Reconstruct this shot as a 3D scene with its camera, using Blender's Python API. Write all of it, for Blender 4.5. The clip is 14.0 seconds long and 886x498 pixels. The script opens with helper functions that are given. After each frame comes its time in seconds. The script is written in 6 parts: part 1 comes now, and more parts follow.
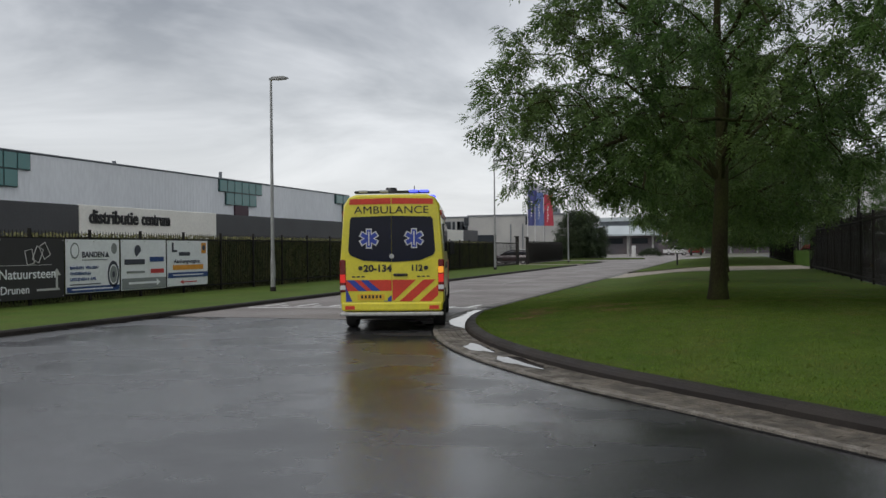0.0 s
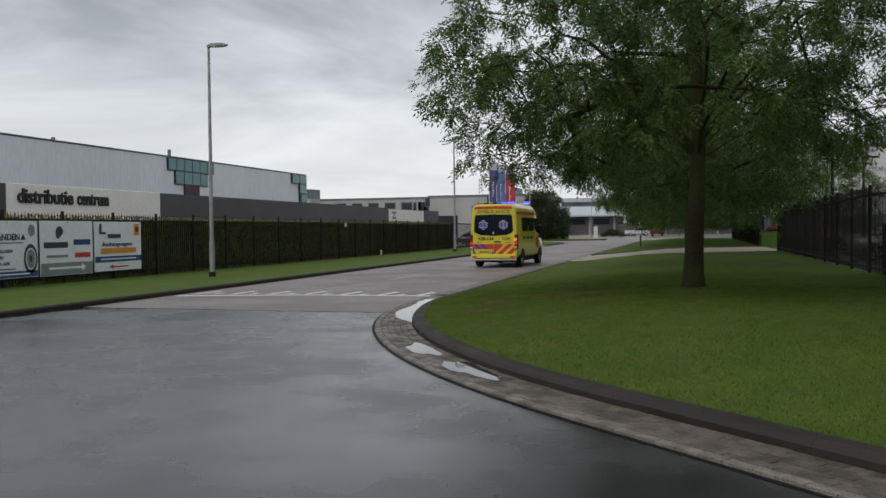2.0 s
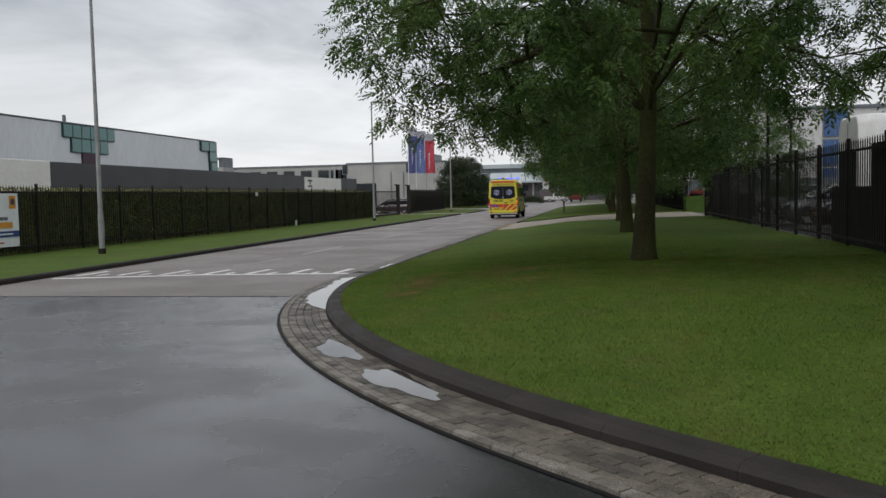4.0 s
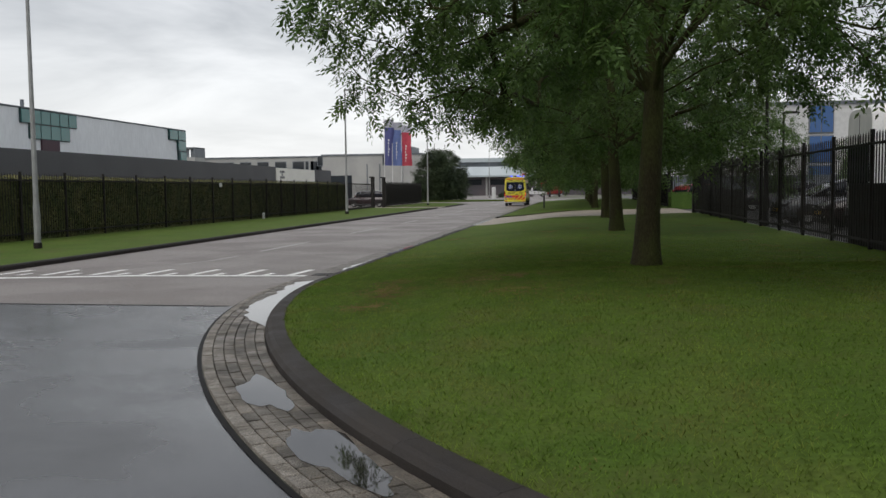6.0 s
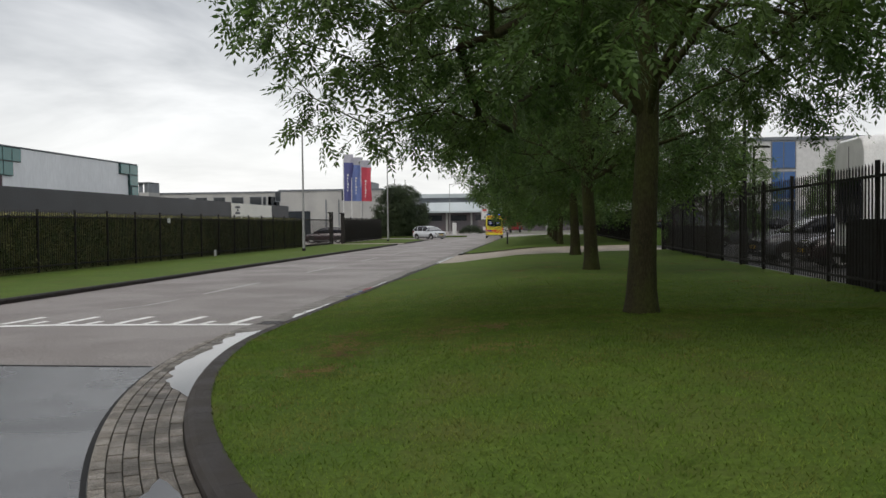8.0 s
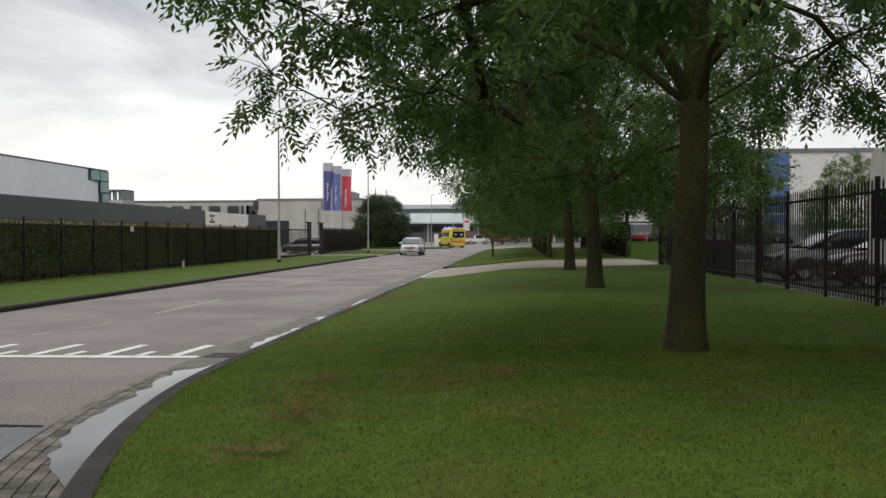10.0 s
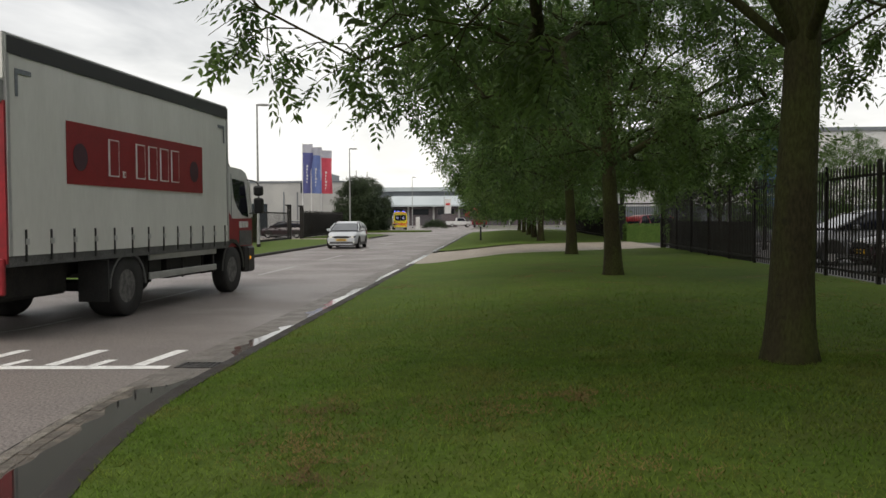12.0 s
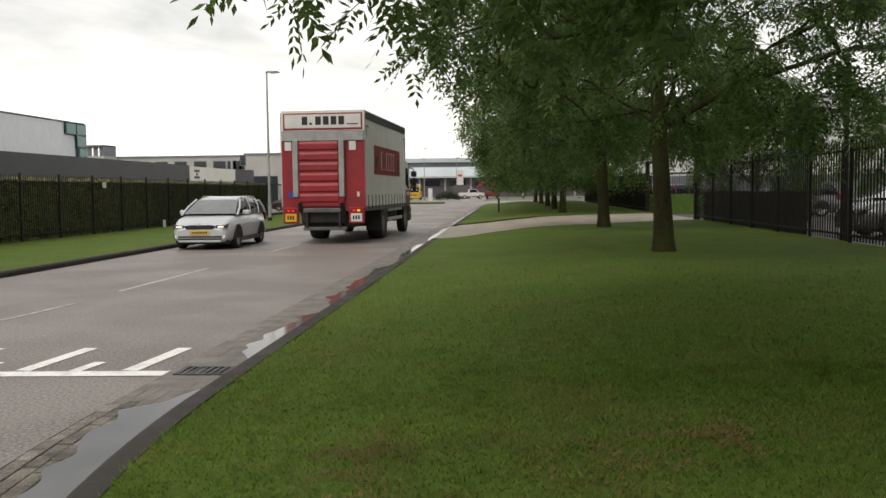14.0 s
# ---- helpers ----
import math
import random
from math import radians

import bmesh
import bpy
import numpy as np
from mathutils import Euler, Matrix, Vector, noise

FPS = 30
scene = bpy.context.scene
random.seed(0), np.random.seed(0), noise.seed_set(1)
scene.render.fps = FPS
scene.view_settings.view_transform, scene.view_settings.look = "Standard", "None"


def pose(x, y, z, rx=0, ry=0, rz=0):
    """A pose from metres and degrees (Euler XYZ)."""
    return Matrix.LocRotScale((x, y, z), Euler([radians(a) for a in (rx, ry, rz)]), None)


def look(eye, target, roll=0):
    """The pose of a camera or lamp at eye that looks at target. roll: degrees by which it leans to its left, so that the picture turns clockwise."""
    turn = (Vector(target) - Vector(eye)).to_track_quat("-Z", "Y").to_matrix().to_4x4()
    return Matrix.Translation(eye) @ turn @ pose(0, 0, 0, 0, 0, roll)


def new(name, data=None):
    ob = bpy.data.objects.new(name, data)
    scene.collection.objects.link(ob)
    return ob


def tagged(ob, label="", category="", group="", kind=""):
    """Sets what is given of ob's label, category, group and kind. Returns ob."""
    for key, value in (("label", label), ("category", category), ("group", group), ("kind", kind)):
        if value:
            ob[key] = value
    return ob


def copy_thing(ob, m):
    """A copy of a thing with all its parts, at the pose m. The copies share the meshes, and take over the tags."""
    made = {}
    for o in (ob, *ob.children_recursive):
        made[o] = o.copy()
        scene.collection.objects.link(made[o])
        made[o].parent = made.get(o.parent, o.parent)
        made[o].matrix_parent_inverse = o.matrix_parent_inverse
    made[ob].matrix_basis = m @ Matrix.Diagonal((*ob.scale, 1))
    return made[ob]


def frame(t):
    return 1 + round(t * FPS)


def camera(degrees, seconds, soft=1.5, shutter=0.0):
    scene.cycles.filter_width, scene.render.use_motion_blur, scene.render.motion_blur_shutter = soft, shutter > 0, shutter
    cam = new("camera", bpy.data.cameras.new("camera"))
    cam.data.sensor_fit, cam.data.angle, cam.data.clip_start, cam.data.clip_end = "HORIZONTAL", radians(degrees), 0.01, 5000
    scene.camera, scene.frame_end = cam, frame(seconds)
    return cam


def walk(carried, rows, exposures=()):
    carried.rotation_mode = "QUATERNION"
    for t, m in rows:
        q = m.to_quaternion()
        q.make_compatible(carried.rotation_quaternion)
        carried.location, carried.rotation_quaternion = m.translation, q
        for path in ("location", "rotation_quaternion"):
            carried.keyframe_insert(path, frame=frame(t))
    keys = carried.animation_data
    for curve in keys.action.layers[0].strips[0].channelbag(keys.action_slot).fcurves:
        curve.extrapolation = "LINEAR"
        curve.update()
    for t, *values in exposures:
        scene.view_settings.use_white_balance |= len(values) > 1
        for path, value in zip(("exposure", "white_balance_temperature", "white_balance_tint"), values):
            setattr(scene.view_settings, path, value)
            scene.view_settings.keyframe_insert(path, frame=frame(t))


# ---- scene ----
cam = camera(54.6, 14.0, soft=1.5)
PATH = [
    (0, (0.681, -0.17, 1.53), (0.05, 1.728, 1.532), -0.6),
    (0.5, (0.655, 0.359, 1.513), (0.053, 2.266, 1.462), -1.3),
    (1, (0.515, 0.955, 1.506), (-0.045, 2.872, 1.397), -1.1),
    (1.5, (0.434, 1.379, 1.53), (-0.096, 3.305, 1.436), -1.5),
    (2, (0.347, 1.843, 1.567), (-0.201, 3.765, 1.523), -0.6),
    (2.5, (0.202, 2.363, 1.575), (-0.295, 4.299, 1.5), -1.3),
    (3, (0.112, 2.825, 1.603), (-0.358, 4.767, 1.516), -1.4),
    (3.5, (-0.094, 3.463, 1.589), (-0.493, 5.421, 1.492), -0.9),
    (3.7, (-0.175, 3.7, 1.584), (-0.554, 5.661, 1.476), -1.2),
    (5.8, (-0.566, 6.026, 1.56), (-0.878, 7.996, 1.411), -0.5),
    (6, (-0.581, 6.251, 1.56), (-0.894, 8.221, 1.422), -0.6),
    (6.5, (-0.576, 6.78, 1.569), (-0.894, 8.751, 1.456), -0.3),
    (7, (-0.686, 7.277, 1.575), (-0.967, 9.256, 1.498), -0.3),
    (7.5, (-0.759, 7.749, 1.556), (-1.034, 9.728, 1.484), -1.3),
    (8, (-0.935, 8.024, 1.573), (-1.155, 10.011, 1.517), -0.6),
    (8.5, (-1.081, 8.596, 1.571), (-1.265, 10.587, 1.535), -1.2),
    (10.8, (-1.596, 11.318, 1.593), (-1.775, 13.31, 1.562), 0.5),
    (11, (-1.685, 11.515, 1.59), (-1.878, 13.505, 1.557), 0.2),
    (11.5, (-1.831, 12.022, 1.594), (-2.063, 14.009, 1.575), -1.4),
    (12, (-2.016, 12.479, 1.57), (-2.141, 14.474, 1.5), -0.3),
    (12.5, (-2.193, 13.013, 1.57), (-2.334, 15.003, 1.433), -0.6),
    (13, (-2.247, 13.375, 1.569), (-2.443, 15.36, 1.423), -0.8),
    (13.5, (-2.432, 13.772, 1.575), (-2.58, 15.762, 1.434), -0.6),
    (14, (-2.547, 14.191, 1.568), (-2.696, 16.181, 1.432), -0.6),
]
walk(cam, [(t, look(eye, target, roll)) for t, eye, target, roll in PATH],
     exposures=[(0, 0.0, 6500, 10), (3, 0.06, 6500, 10), (6, 0.22, 6600, 10), (8.5, 0.32, 6750, 10), (11, 0.42, 6900, 10), (12, 0.48, 7000, 10), (12.5, 0.72, 7400, 10), (13, 0.82, 7400, 10), (13.5, 0.64, 7300, 10), (14, 0.62, 7250, 10)])

# ---- sky, sun and exposure ----
world = bpy.data.worlds.new("overcast_sky")
scene.world = world
world.use_nodes = True


def build_sky():
    nt = world.node_tree
    nt.nodes.clear()
    out = nt.nodes.new("ShaderNodeOutputWorld")
    coord = nt.nodes.new("ShaderNodeTexCoord")
    sky = nt.nodes.new("ShaderNodeTexSky")
    sky.sky_type, sky.sun_disc = "NISHITA", False
    sky.sun_elevation, sky.sun_rotation = radians(53.8), radians(210)
    sky.dust_density = 4.0
    b_sky = nt.nodes.new("ShaderNodeBackground")
    b_sky.inputs[1].default_value = 0.02
    nt.links.new(sky.outputs[0], b_sky.inputs[0])
    # cloud deck: the direction is laid onto a flat ceiling far above
    sep = nt.nodes.new("ShaderNodeSeparateXYZ")
    nt.links.new(coord.outputs["Generated"], sep.inputs[0])
    zz = nt.nodes.new("ShaderNodeMath"); zz.operation = "MAXIMUM"; zz.inputs[1].default_value = 0.0
    nt.links.new(sep.outputs["Z"], zz.inputs[0])
    za = nt.nodes.new("ShaderNodeMath"); za.operation = "ADD"; za.inputs[1].default_value = 0.16
    nt.links.new(zz.outputs[0], za.inputs[0])
    comb = nt.nodes.new("ShaderNodeCombineXYZ")
    for i, ax in enumerate("XY"):
        d = nt.nodes.new("ShaderNodeMath"); d.operation = "DIVIDE"
        nt.links.new(sep.outputs[ax], d.inputs[0])
        nt.links.new(za.outputs[0], d.inputs[1])
        nt.links.new(d.outputs[0], comb.inputs[i])
    n1 = nt.nodes.new("ShaderNodeTexNoise")
    n1.inputs["Scale"].default_value, n1.inputs["Detail"].default_value = 0.75, 6.0
    n1.inputs["Roughness"].default_value, n1.inputs["Distortion"].default_value = 0.55, 0.5
    nt.links.new(comb.outputs[0], n1.inputs["Vector"])
    ramp = nt.nodes.new("ShaderNodeValToRGB")
    e = ramp.color_ramp.elements
    e[0].position, e[0].color = 0.36, (0.29, 0.31, 0.34, 1)
    e[1].position, e[1].color = 0.62, (0.82, 0.84, 0.87, 1)
    nt.links.new(n1.outputs["Fac"], ramp.inputs[0])
    # the sky pales towards the horizon
    low = nt.nodes.new("ShaderNodeMapRange")
    low.inputs["From Min"].default_value, low.inputs["From Max"].default_value = 0.0, 0.28
    low.inputs["To Min"].default_value, low.inputs["To Max"].default_value = 0.8, 0.0
    nt.links.new(zz.outputs[0], low.inputs["Value"])
    mix = nt.nodes.new("ShaderNodeMix"); mix.data_type = "RGBA"
    nt.links.new(low.outputs["Result"], mix.inputs["Factor"])
    nt.links.new(ramp.outputs[0], mix.inputs["A"])
    mix.inputs["B"].default_value = (0.95, 0.97, 0.98, 1)
    b_cloud = nt.nodes.new("ShaderNodeBackground")
    b_cloud.inputs[1].default_value = 0.88
    nt.links.new(mix.outputs["Result"], b_cloud.inputs[0])
    add = nt.nodes.new("ShaderNodeAddShader")
    nt.links.new(b_sky.outputs[0], add.inputs[0])
    nt.links.new(b_cloud.outputs[0], add.inputs[1])
    nt.links.new(add.outputs[0], out.inputs[0])


build_sky()
sun = new("sun", bpy.data.lights.new("sun", "SUN"))
sun.data.energy, sun.data.angle, sun.data.color = 0.9, radians(45), (1.0, 0.98, 0.95)
sun.matrix_world = look((-14, -24, 38), (0, 0, 0))


# ---- materials ----
def mat(name, a, b=None, rough=0.6, rough2=None, metal=0.0, scale=4.0, fine=60.0, bump=0.0, fine_amount=0.35, spec=0.5, emit=None, alpha_random=0.0, coat=0.0, stretch=None, lo=0.35, hi=0.65, spots=None, running=False):
    """A surface of two tones at two scales, with relief and uneven gloss."""
    m = bpy.data.materials.new(name)
    m.use_nodes = True
    nt = m.node_tree
    bsdf = nt.nodes["Principled BSDF"]
    b = b or tuple(c * 0.8 for c in a)
    tc = nt.nodes.new("ShaderNodeTexCoord")
    src = nt.nodes.new("ShaderNodeNewGeometry").outputs["Position"] if running else tc.outputs["Object"]
    if stretch:
        mp = nt.nodes.new("ShaderNodeMapping")
        mp.inputs["Scale"].default_value = stretch
        nt.links.new(src, mp.inputs[0])
        src = mp.outputs[0]
    n1 = nt.nodes.new("ShaderNodeTexNoise")
    n1.inputs["Scale"].default_value, n1.inputs["Detail"].default_value = scale, 4
    n2 = nt.nodes.new("ShaderNodeTexNoise")
    n2.inputs["Scale"].default_value, n2.inputs["Detail"].default_value = fine, 2
    nt.links.new(src, n1.inputs["Vector"])
    nt.links.new(src, n2.inputs["Vector"])
    r = nt.nodes.new("ShaderNodeMapRange")
    r.inputs["From Min"].default_value, r.inputs["From Max"].default_value = lo, hi
    r.interpolation_type = "SMOOTHSTEP"
    nt.links.new(n1.outputs["Fac"], r.inputs["Value"])
    mix = nt.nodes.new("ShaderNodeMix"); mix.data_type = "RGBA"
    mix.inputs["A"].default_value, mix.inputs["B"].default_value = (*a, 1), (*b, 1)
    nt.links.new(r.outputs["Result"], mix.inputs["Factor"])
    r2 = nt.nodes.new("ShaderNodeMapRange")
    r2.inputs["From Min"].default_value, r2.inputs["From Max"].default_value = 0.3, 0.7
    r2.inputs["To Min"].default_value, r2.inputs["To Max"].default_value = 1 - fine_amount, 1 + fine_amount
    nt.links.new(n2.outputs["Fac"], r2.inputs["Value"])
    mul = nt.nodes.new("ShaderNodeMix"); mul.data_type = "RGBA"; mul.blend_type = "MULTIPLY"
    mul.inputs["Factor"].default_value = 1.0
    nt.links.new(mix.outputs["Result"], mul.inputs["A"])
    nt.links.new(r2.outputs["Result"], mul.inputs["B"])
    last = mul.outputs["Result"]
    if spots:
        colour, sp_scale, sp_lo, sp_hi = spots
        n3 = nt.nodes.new("ShaderNodeTexNoise")
        n3.inputs["Scale"].default_value, n3.inputs["Detail"].default_value, n3.inputs["Roughness"].default_value = sp_scale, 6, 0.65
        nt.links.new(tc.outputs["Object"], n3.inputs["Vector"])
        r4 = nt.nodes.new("ShaderNodeMapRange")
        r4.inputs["From Min"].default_value, r4.inputs["From Max"].default_value = sp_lo, sp_hi
        nt.links.new(n3.outputs["Fac"], r4.inputs["Value"])
        m4 = nt.nodes.new("ShaderNodeMix"); m4.data_type = "RGBA"
        nt.links.new(r4.outputs["Result"], m4.inputs["Factor"])
        nt.links.new(last, m4.inputs["A"])
        m4.inputs["B"].default_value = (*colour, 1)
        last = m4.outputs["Result"]
    if alpha_random:
        oi = nt.nodes.new("ShaderNodeObjectInfo")
        geo = nt.nodes.new("ShaderNodeNewGeometry")
        s = nt.nodes.new("ShaderNodeMath"); s.operation = "ADD"
        nt.links.new(oi.outputs["Random"], s.inputs[0])
        nt.links.new(geo.outputs["Random Per Island"], s.inputs[1])
        f = nt.nodes.new("ShaderNodeMath"); f.operation = "FRACT"
        nt.links.new(s.outputs[0], f.inputs[0])
        r3 = nt.nodes.new("ShaderNodeMapRange")
        r3.inputs["To Min"].default_value, r3.inputs["To Max"].default_value = 1 - alpha_random, 1 + alpha_random
        nt.links.new(f.outputs[0], r3.inputs["Value"])
        m3 = nt.nodes.new("ShaderNodeMix"); m3.data_type = "RGBA"; m3.blend_type = "MULTIPLY"
        m3.inputs["Factor"].default_value = 1.0
        nt.links.new(last, m3.inputs["A"])
        nt.links.new(r3.outputs["Result"], m3.inputs["B"])
        last = m3.outputs["Result"]
    nt.links.new(last, bsdf.inputs["Base Color"])
    if rough2 is not None:
        rr = nt.nodes.new("ShaderNodeMapRange")
        rr.inputs["From Min"].default_value, rr.inputs["From Max"].default_value = lo, hi
        rr.inputs["To Min"].default_value, rr.inputs["To Max"].default_value = rough, rough2
        rr.interpolation_type = "SMOOTHSTEP"
        nt.links.new(n1.outputs["Fac"], rr.inputs["Value"])
        nt.links.new(rr.outputs["Result"], bsdf.inputs["Roughness"])
    else:
        bsdf.inputs["Roughness"].default_value = rough
    bsdf.inputs["Metallic"].default_value = metal
    bsdf.inputs["Specular IOR Level"].default_value = spec
    bsdf.inputs["Coat Weight"].default_value = coat
    if bump:
        bn = nt.nodes.new("ShaderNodeBump")
        bn.inputs["Strength"].default_value, bn.inputs["Distance"].default_value = bump, 0.02
        nt.links.new(n2.outputs["Fac"], bn.inputs["Height"])
        nt.links.new(bn.outputs[0], bsdf.inputs["Normal"])
    if emit:
        bsdf.inputs["Emission Color"].default_value = (*emit[:3], 1)
        bsdf.inputs["Emission Strength"].default_value = emit[3]
    return m


def plain(name, c, rough=0.5, metal=0.0, emit=None, spec=0.5):
    return mat(name, c, tuple(x * 0.9 for x in c), rough, metal=metal, scale=3.0, fine=30.0, fine_amount=0.08, emit=emit, spec=spec)


def glass_mat(name, tint, rough=0.05):
    m = bpy.data.materials.new(name)
    m.use_nodes = True
    b = m.node_tree.nodes["Principled BSDF"]
    b.inputs["Base Color"].default_value = (*tint, 1)
    b.inputs["Roughness"].default_value = rough
    b.inputs["Specular IOR Level"].default_value = 0.5
    return m


M = {}
M["asphalt_wet"] = mat("wet_asphalt", (0.024, 0.024, 0.026), (0.040, 0.040, 0.042), 0.12, 0.36, scale=0.6, fine=110, bump=0.10, fine_amount=0.5, lo=0.34, hi=0.66, stretch=(0.9, 1.0, 1), spec=1.0)
M["asphalt"] = mat("damp_asphalt", (0.200, 0.176, 0.162), (0.174, 0.154, 0.144), 0.46, 0.62, scale=0.4, fine=38, bump=0.5, fine_amount=0.6)
M["cast_iron"] = mat("wet_cast_iron", (0.022, 0.020, 0.019), (0.034, 0.031, 0.029), 0.4, 0.6, scale=8, fine=80, bump=0.2)
M["tar_yard"] = mat("dark_yard_asphalt", (0.045, 0.044, 0.043), (0.055, 0.052, 0.05), 0.55, 0.7, scale=0.5, fine=60, bump=0.2)
M["grass"] = mat("lawn", (0.056, 0.096, 0.014), (0.073, 0.112, 0.018), 0.85, scale=0.8, fine=24, bump=0.2, fine_amount=0.3, spec=0.12, spots=((0.084, 0.084, 0.026), 0.9, 0.50, 0.76))
M["blade"] = mat("grass_blade", (0.104, 0.176, 0.026), (0.140, 0.200, 0.035), 0.75, scale=1.3, fine=7, fine_amount=0.25, alpha_random=0.28, spec=0.12, spots=((0.205, 0.180, 0.060), 1.4, 0.50, 0.74))
M["ground"] = mat("far_ground", (0.09, 0.10, 0.06), (0.13, 0.12, 0.10), 0.9, scale=0.03, fine=2)
M["kerb"] = mat("dark_wet_kerb", (0.026, 0.022, 0.020), (0.038, 0.033, 0.029), 0.6, 0.8, scale=3, fine=120, bump=0.3, alpha_random=0.1, spec=0.25, running=True)
M["brick"] = mat("gutter_paver", (0.150, 0.128, 0.100), (0.085, 0.074, 0.059), 0.34, 0.6, scale=3.5, fine=90, bump=0.8, fine_amount=0.6, alpha_random=0.28, running=True)
M["brick_dull"] = mat("dirty_gutter_paver", (0.165, 0.148, 0.130), (0.135, 0.121, 0.107), 0.48, 0.62, scale=3, fine=90, bump=0.4, fine_amount=0.35, alpha_random=0.06)
M["brick_edge"] = mat("pale_edge_paver", (0.26, 0.235, 0.20), (0.17, 0.152, 0.128), 0.5, 0.7, scale=5, fine=120, bump=0.9, fine_amount=0.7, alpha_random=0.15, running=True)
M["joint"] = mat("joint_sand", (0.062, 0.054, 0.040), (0.050, 0.050, 0.032), 0.7, scale=6, fine=90, bump=0.4)
M["water"] = glass_mat("puddle_water", (0.022, 0.02, 0.018), 0.03)
M["wet_strip"] = glass_mat("thin_water", (0.09, 0.084, 0.076), 0.10)
M["wet_strip"].node_tree.nodes["Principled BSDF"].inputs["IOR"].default_value = 1.6
M["water"].node_tree.nodes["Principled BSDF"].inputs["IOR"].default_value = 1.75
M["tar"] = mat("tar_seam", (0.010, 0.010, 0.010), rough=0.7, scale=4, spec=0.2)
M["line"] = mat("road_paint", (0.84, 0.84, 0.82), (0.66, 0.65, 0.63), 0.5, scale=6, fine=60, bump=0.2, fine_amount=0.15, lo=0.45, hi=0.7)
M["line_old"] = mat("worn_road_paint", (0.52, 0.51, 0.49), (0.26, 0.25, 0.24), 0.5, scale=7, fine=60, bump=0.2, fine_amount=0.2)
M["drive"] = mat("beige_drive_paving", (0.30, 0.26, 0.21), (0.24, 0.205, 0.165), 0.6, scale=1.2, fine=40, bump=0.3, alpha_random=0.12)
M["bark"] = mat("bark", (0.038, 0.033, 0.017), (0.048, 0.053, 0.017), 0.85, scale=1.6, fine=26, bump=0.7, fine_amount=0.3, stretch=(2, 2, 0.7), spec=0.12, spots=((0.024, 0.021, 0.013), 5.0, 0.58, 0.70))
M["leaf_dim"] = mat("dull_leaf", (0.040, 0.060, 0.030), (0.055, 0.078, 0.036), 0.6, scale=0.6, fine=3, fine_amount=0.3, alpha_random=0.35, spec=0.25)
M["leaf"] = mat("ash_leaf", (0.070, 0.132, 0.034), (0.102, 0.162, 0.043), 0.45, scale=0.5, fine=3, fine_amount=0.25, alpha_random=0.4, spec=0.35)
M["hedge"] = mat("clipped_hedge", (0.054, 0.066, 0.026), (0.086, 0.086, 0.036), 0.7, scale=2, fine=18, bump=1.0, fine_amount=0.5, alpha_random=0.35, spec=0.1)
M["box_green"] = mat("box_hedge_leaf", (0.050, 0.092, 0.020), (0.064, 0.108, 0.024), 0.7, scale=3, fine=22, fine_amount=0.4, alpha_random=0.3, spec=0.1)
M["hedge_tip"] = mat("hedge_tip", (0.24, 0.22, 0.08), (0.15, 0.16, 0.055), 0.7, scale=3, fine=22, alpha_random=0.35)
M["iron"] = mat("dark_fence_paint", (0.016, 0.015, 0.014), (0.024, 0.021, 0.018), 0.6, 0.75, scale=4, fine=40, fine_amount=0.2, spec=0.2)
M["galv"] = mat("galvanised_steel", (0.33, 0.335, 0.33), (0.26, 0.265, 0.26), 0.5, 0.6, metal=0.3, scale=2.5, fine=40, fine_amount=0.07)
M["cladding"] = mat("white_cladding", (0.80, 0.82, 0.83), (0.74, 0.76, 0.77), 0.5, scale=0.25, fine=6, fine_amount=0.05, stretch=(1, 1, 0.25))
M["dark_clad"] = mat("dark_cladding", (0.066, 0.068, 0.072), (0.056, 0.058, 0.061), 0.5, scale=0.4, fine=12, fine_amount=0.1)
M["sign_white"] = mat("cream_sign_board", (0.88, 0.87, 0.79), (0.84, 0.83, 0.75), 0.5, scale=0.6, fine=8, fine_amount=0.05)
M["black"] = plain("black_paint", (0.012, 0.012, 0.013), 0.45)
M["rubber"] = mat("tyre_rubber", (0.016, 0.016, 0.016), (0.022, 0.021, 0.02), 0.7, scale=5, fine=50)
M["teal_glass"] = glass_mat("teal_window", (0.065, 0.20, 0.19), 0.08)
M["teal_frame"] = plain("teal_frame", (0.012, 0.05, 0.05), 0.5)
M["maroon"] = plain("maroon_panel", (0.055, 0.018, 0.030), 0.5)
M["concrete"] = mat("grey_wall", (0.40, 0.40, 0.38), (0.34, 0.34, 0.33), 0.7, scale=0.3, fine=8, fine_amount=0.08)
M["window"] = glass_mat("dark_window", (0.02, 0.025, 0.03), 0.08)
M["white"] = plain("white_paint", (0.62, 0.62, 0.61), 0.4)
M["red_wall"] = mat("red_brown_wall", (0.115, 0.095, 0.100), (0.095, 0.088, 0.098), 0.7, scale=0.3, fine=6)
M["pale_roof"] = mat("pale_metal_roof", (0.45, 0.50, 0.52), (0.40, 0.45, 0.47), 0.4, scale=0.2, fine=5, fine_amount=0.05)
M["slate"] = mat("slate_band", (0.16, 0.18, 0.20), rough=0.5, scale=0.3)
M["blue_glass"] = glass_mat("blue_window", (0.03, 0.10, 0.27), 0.06)



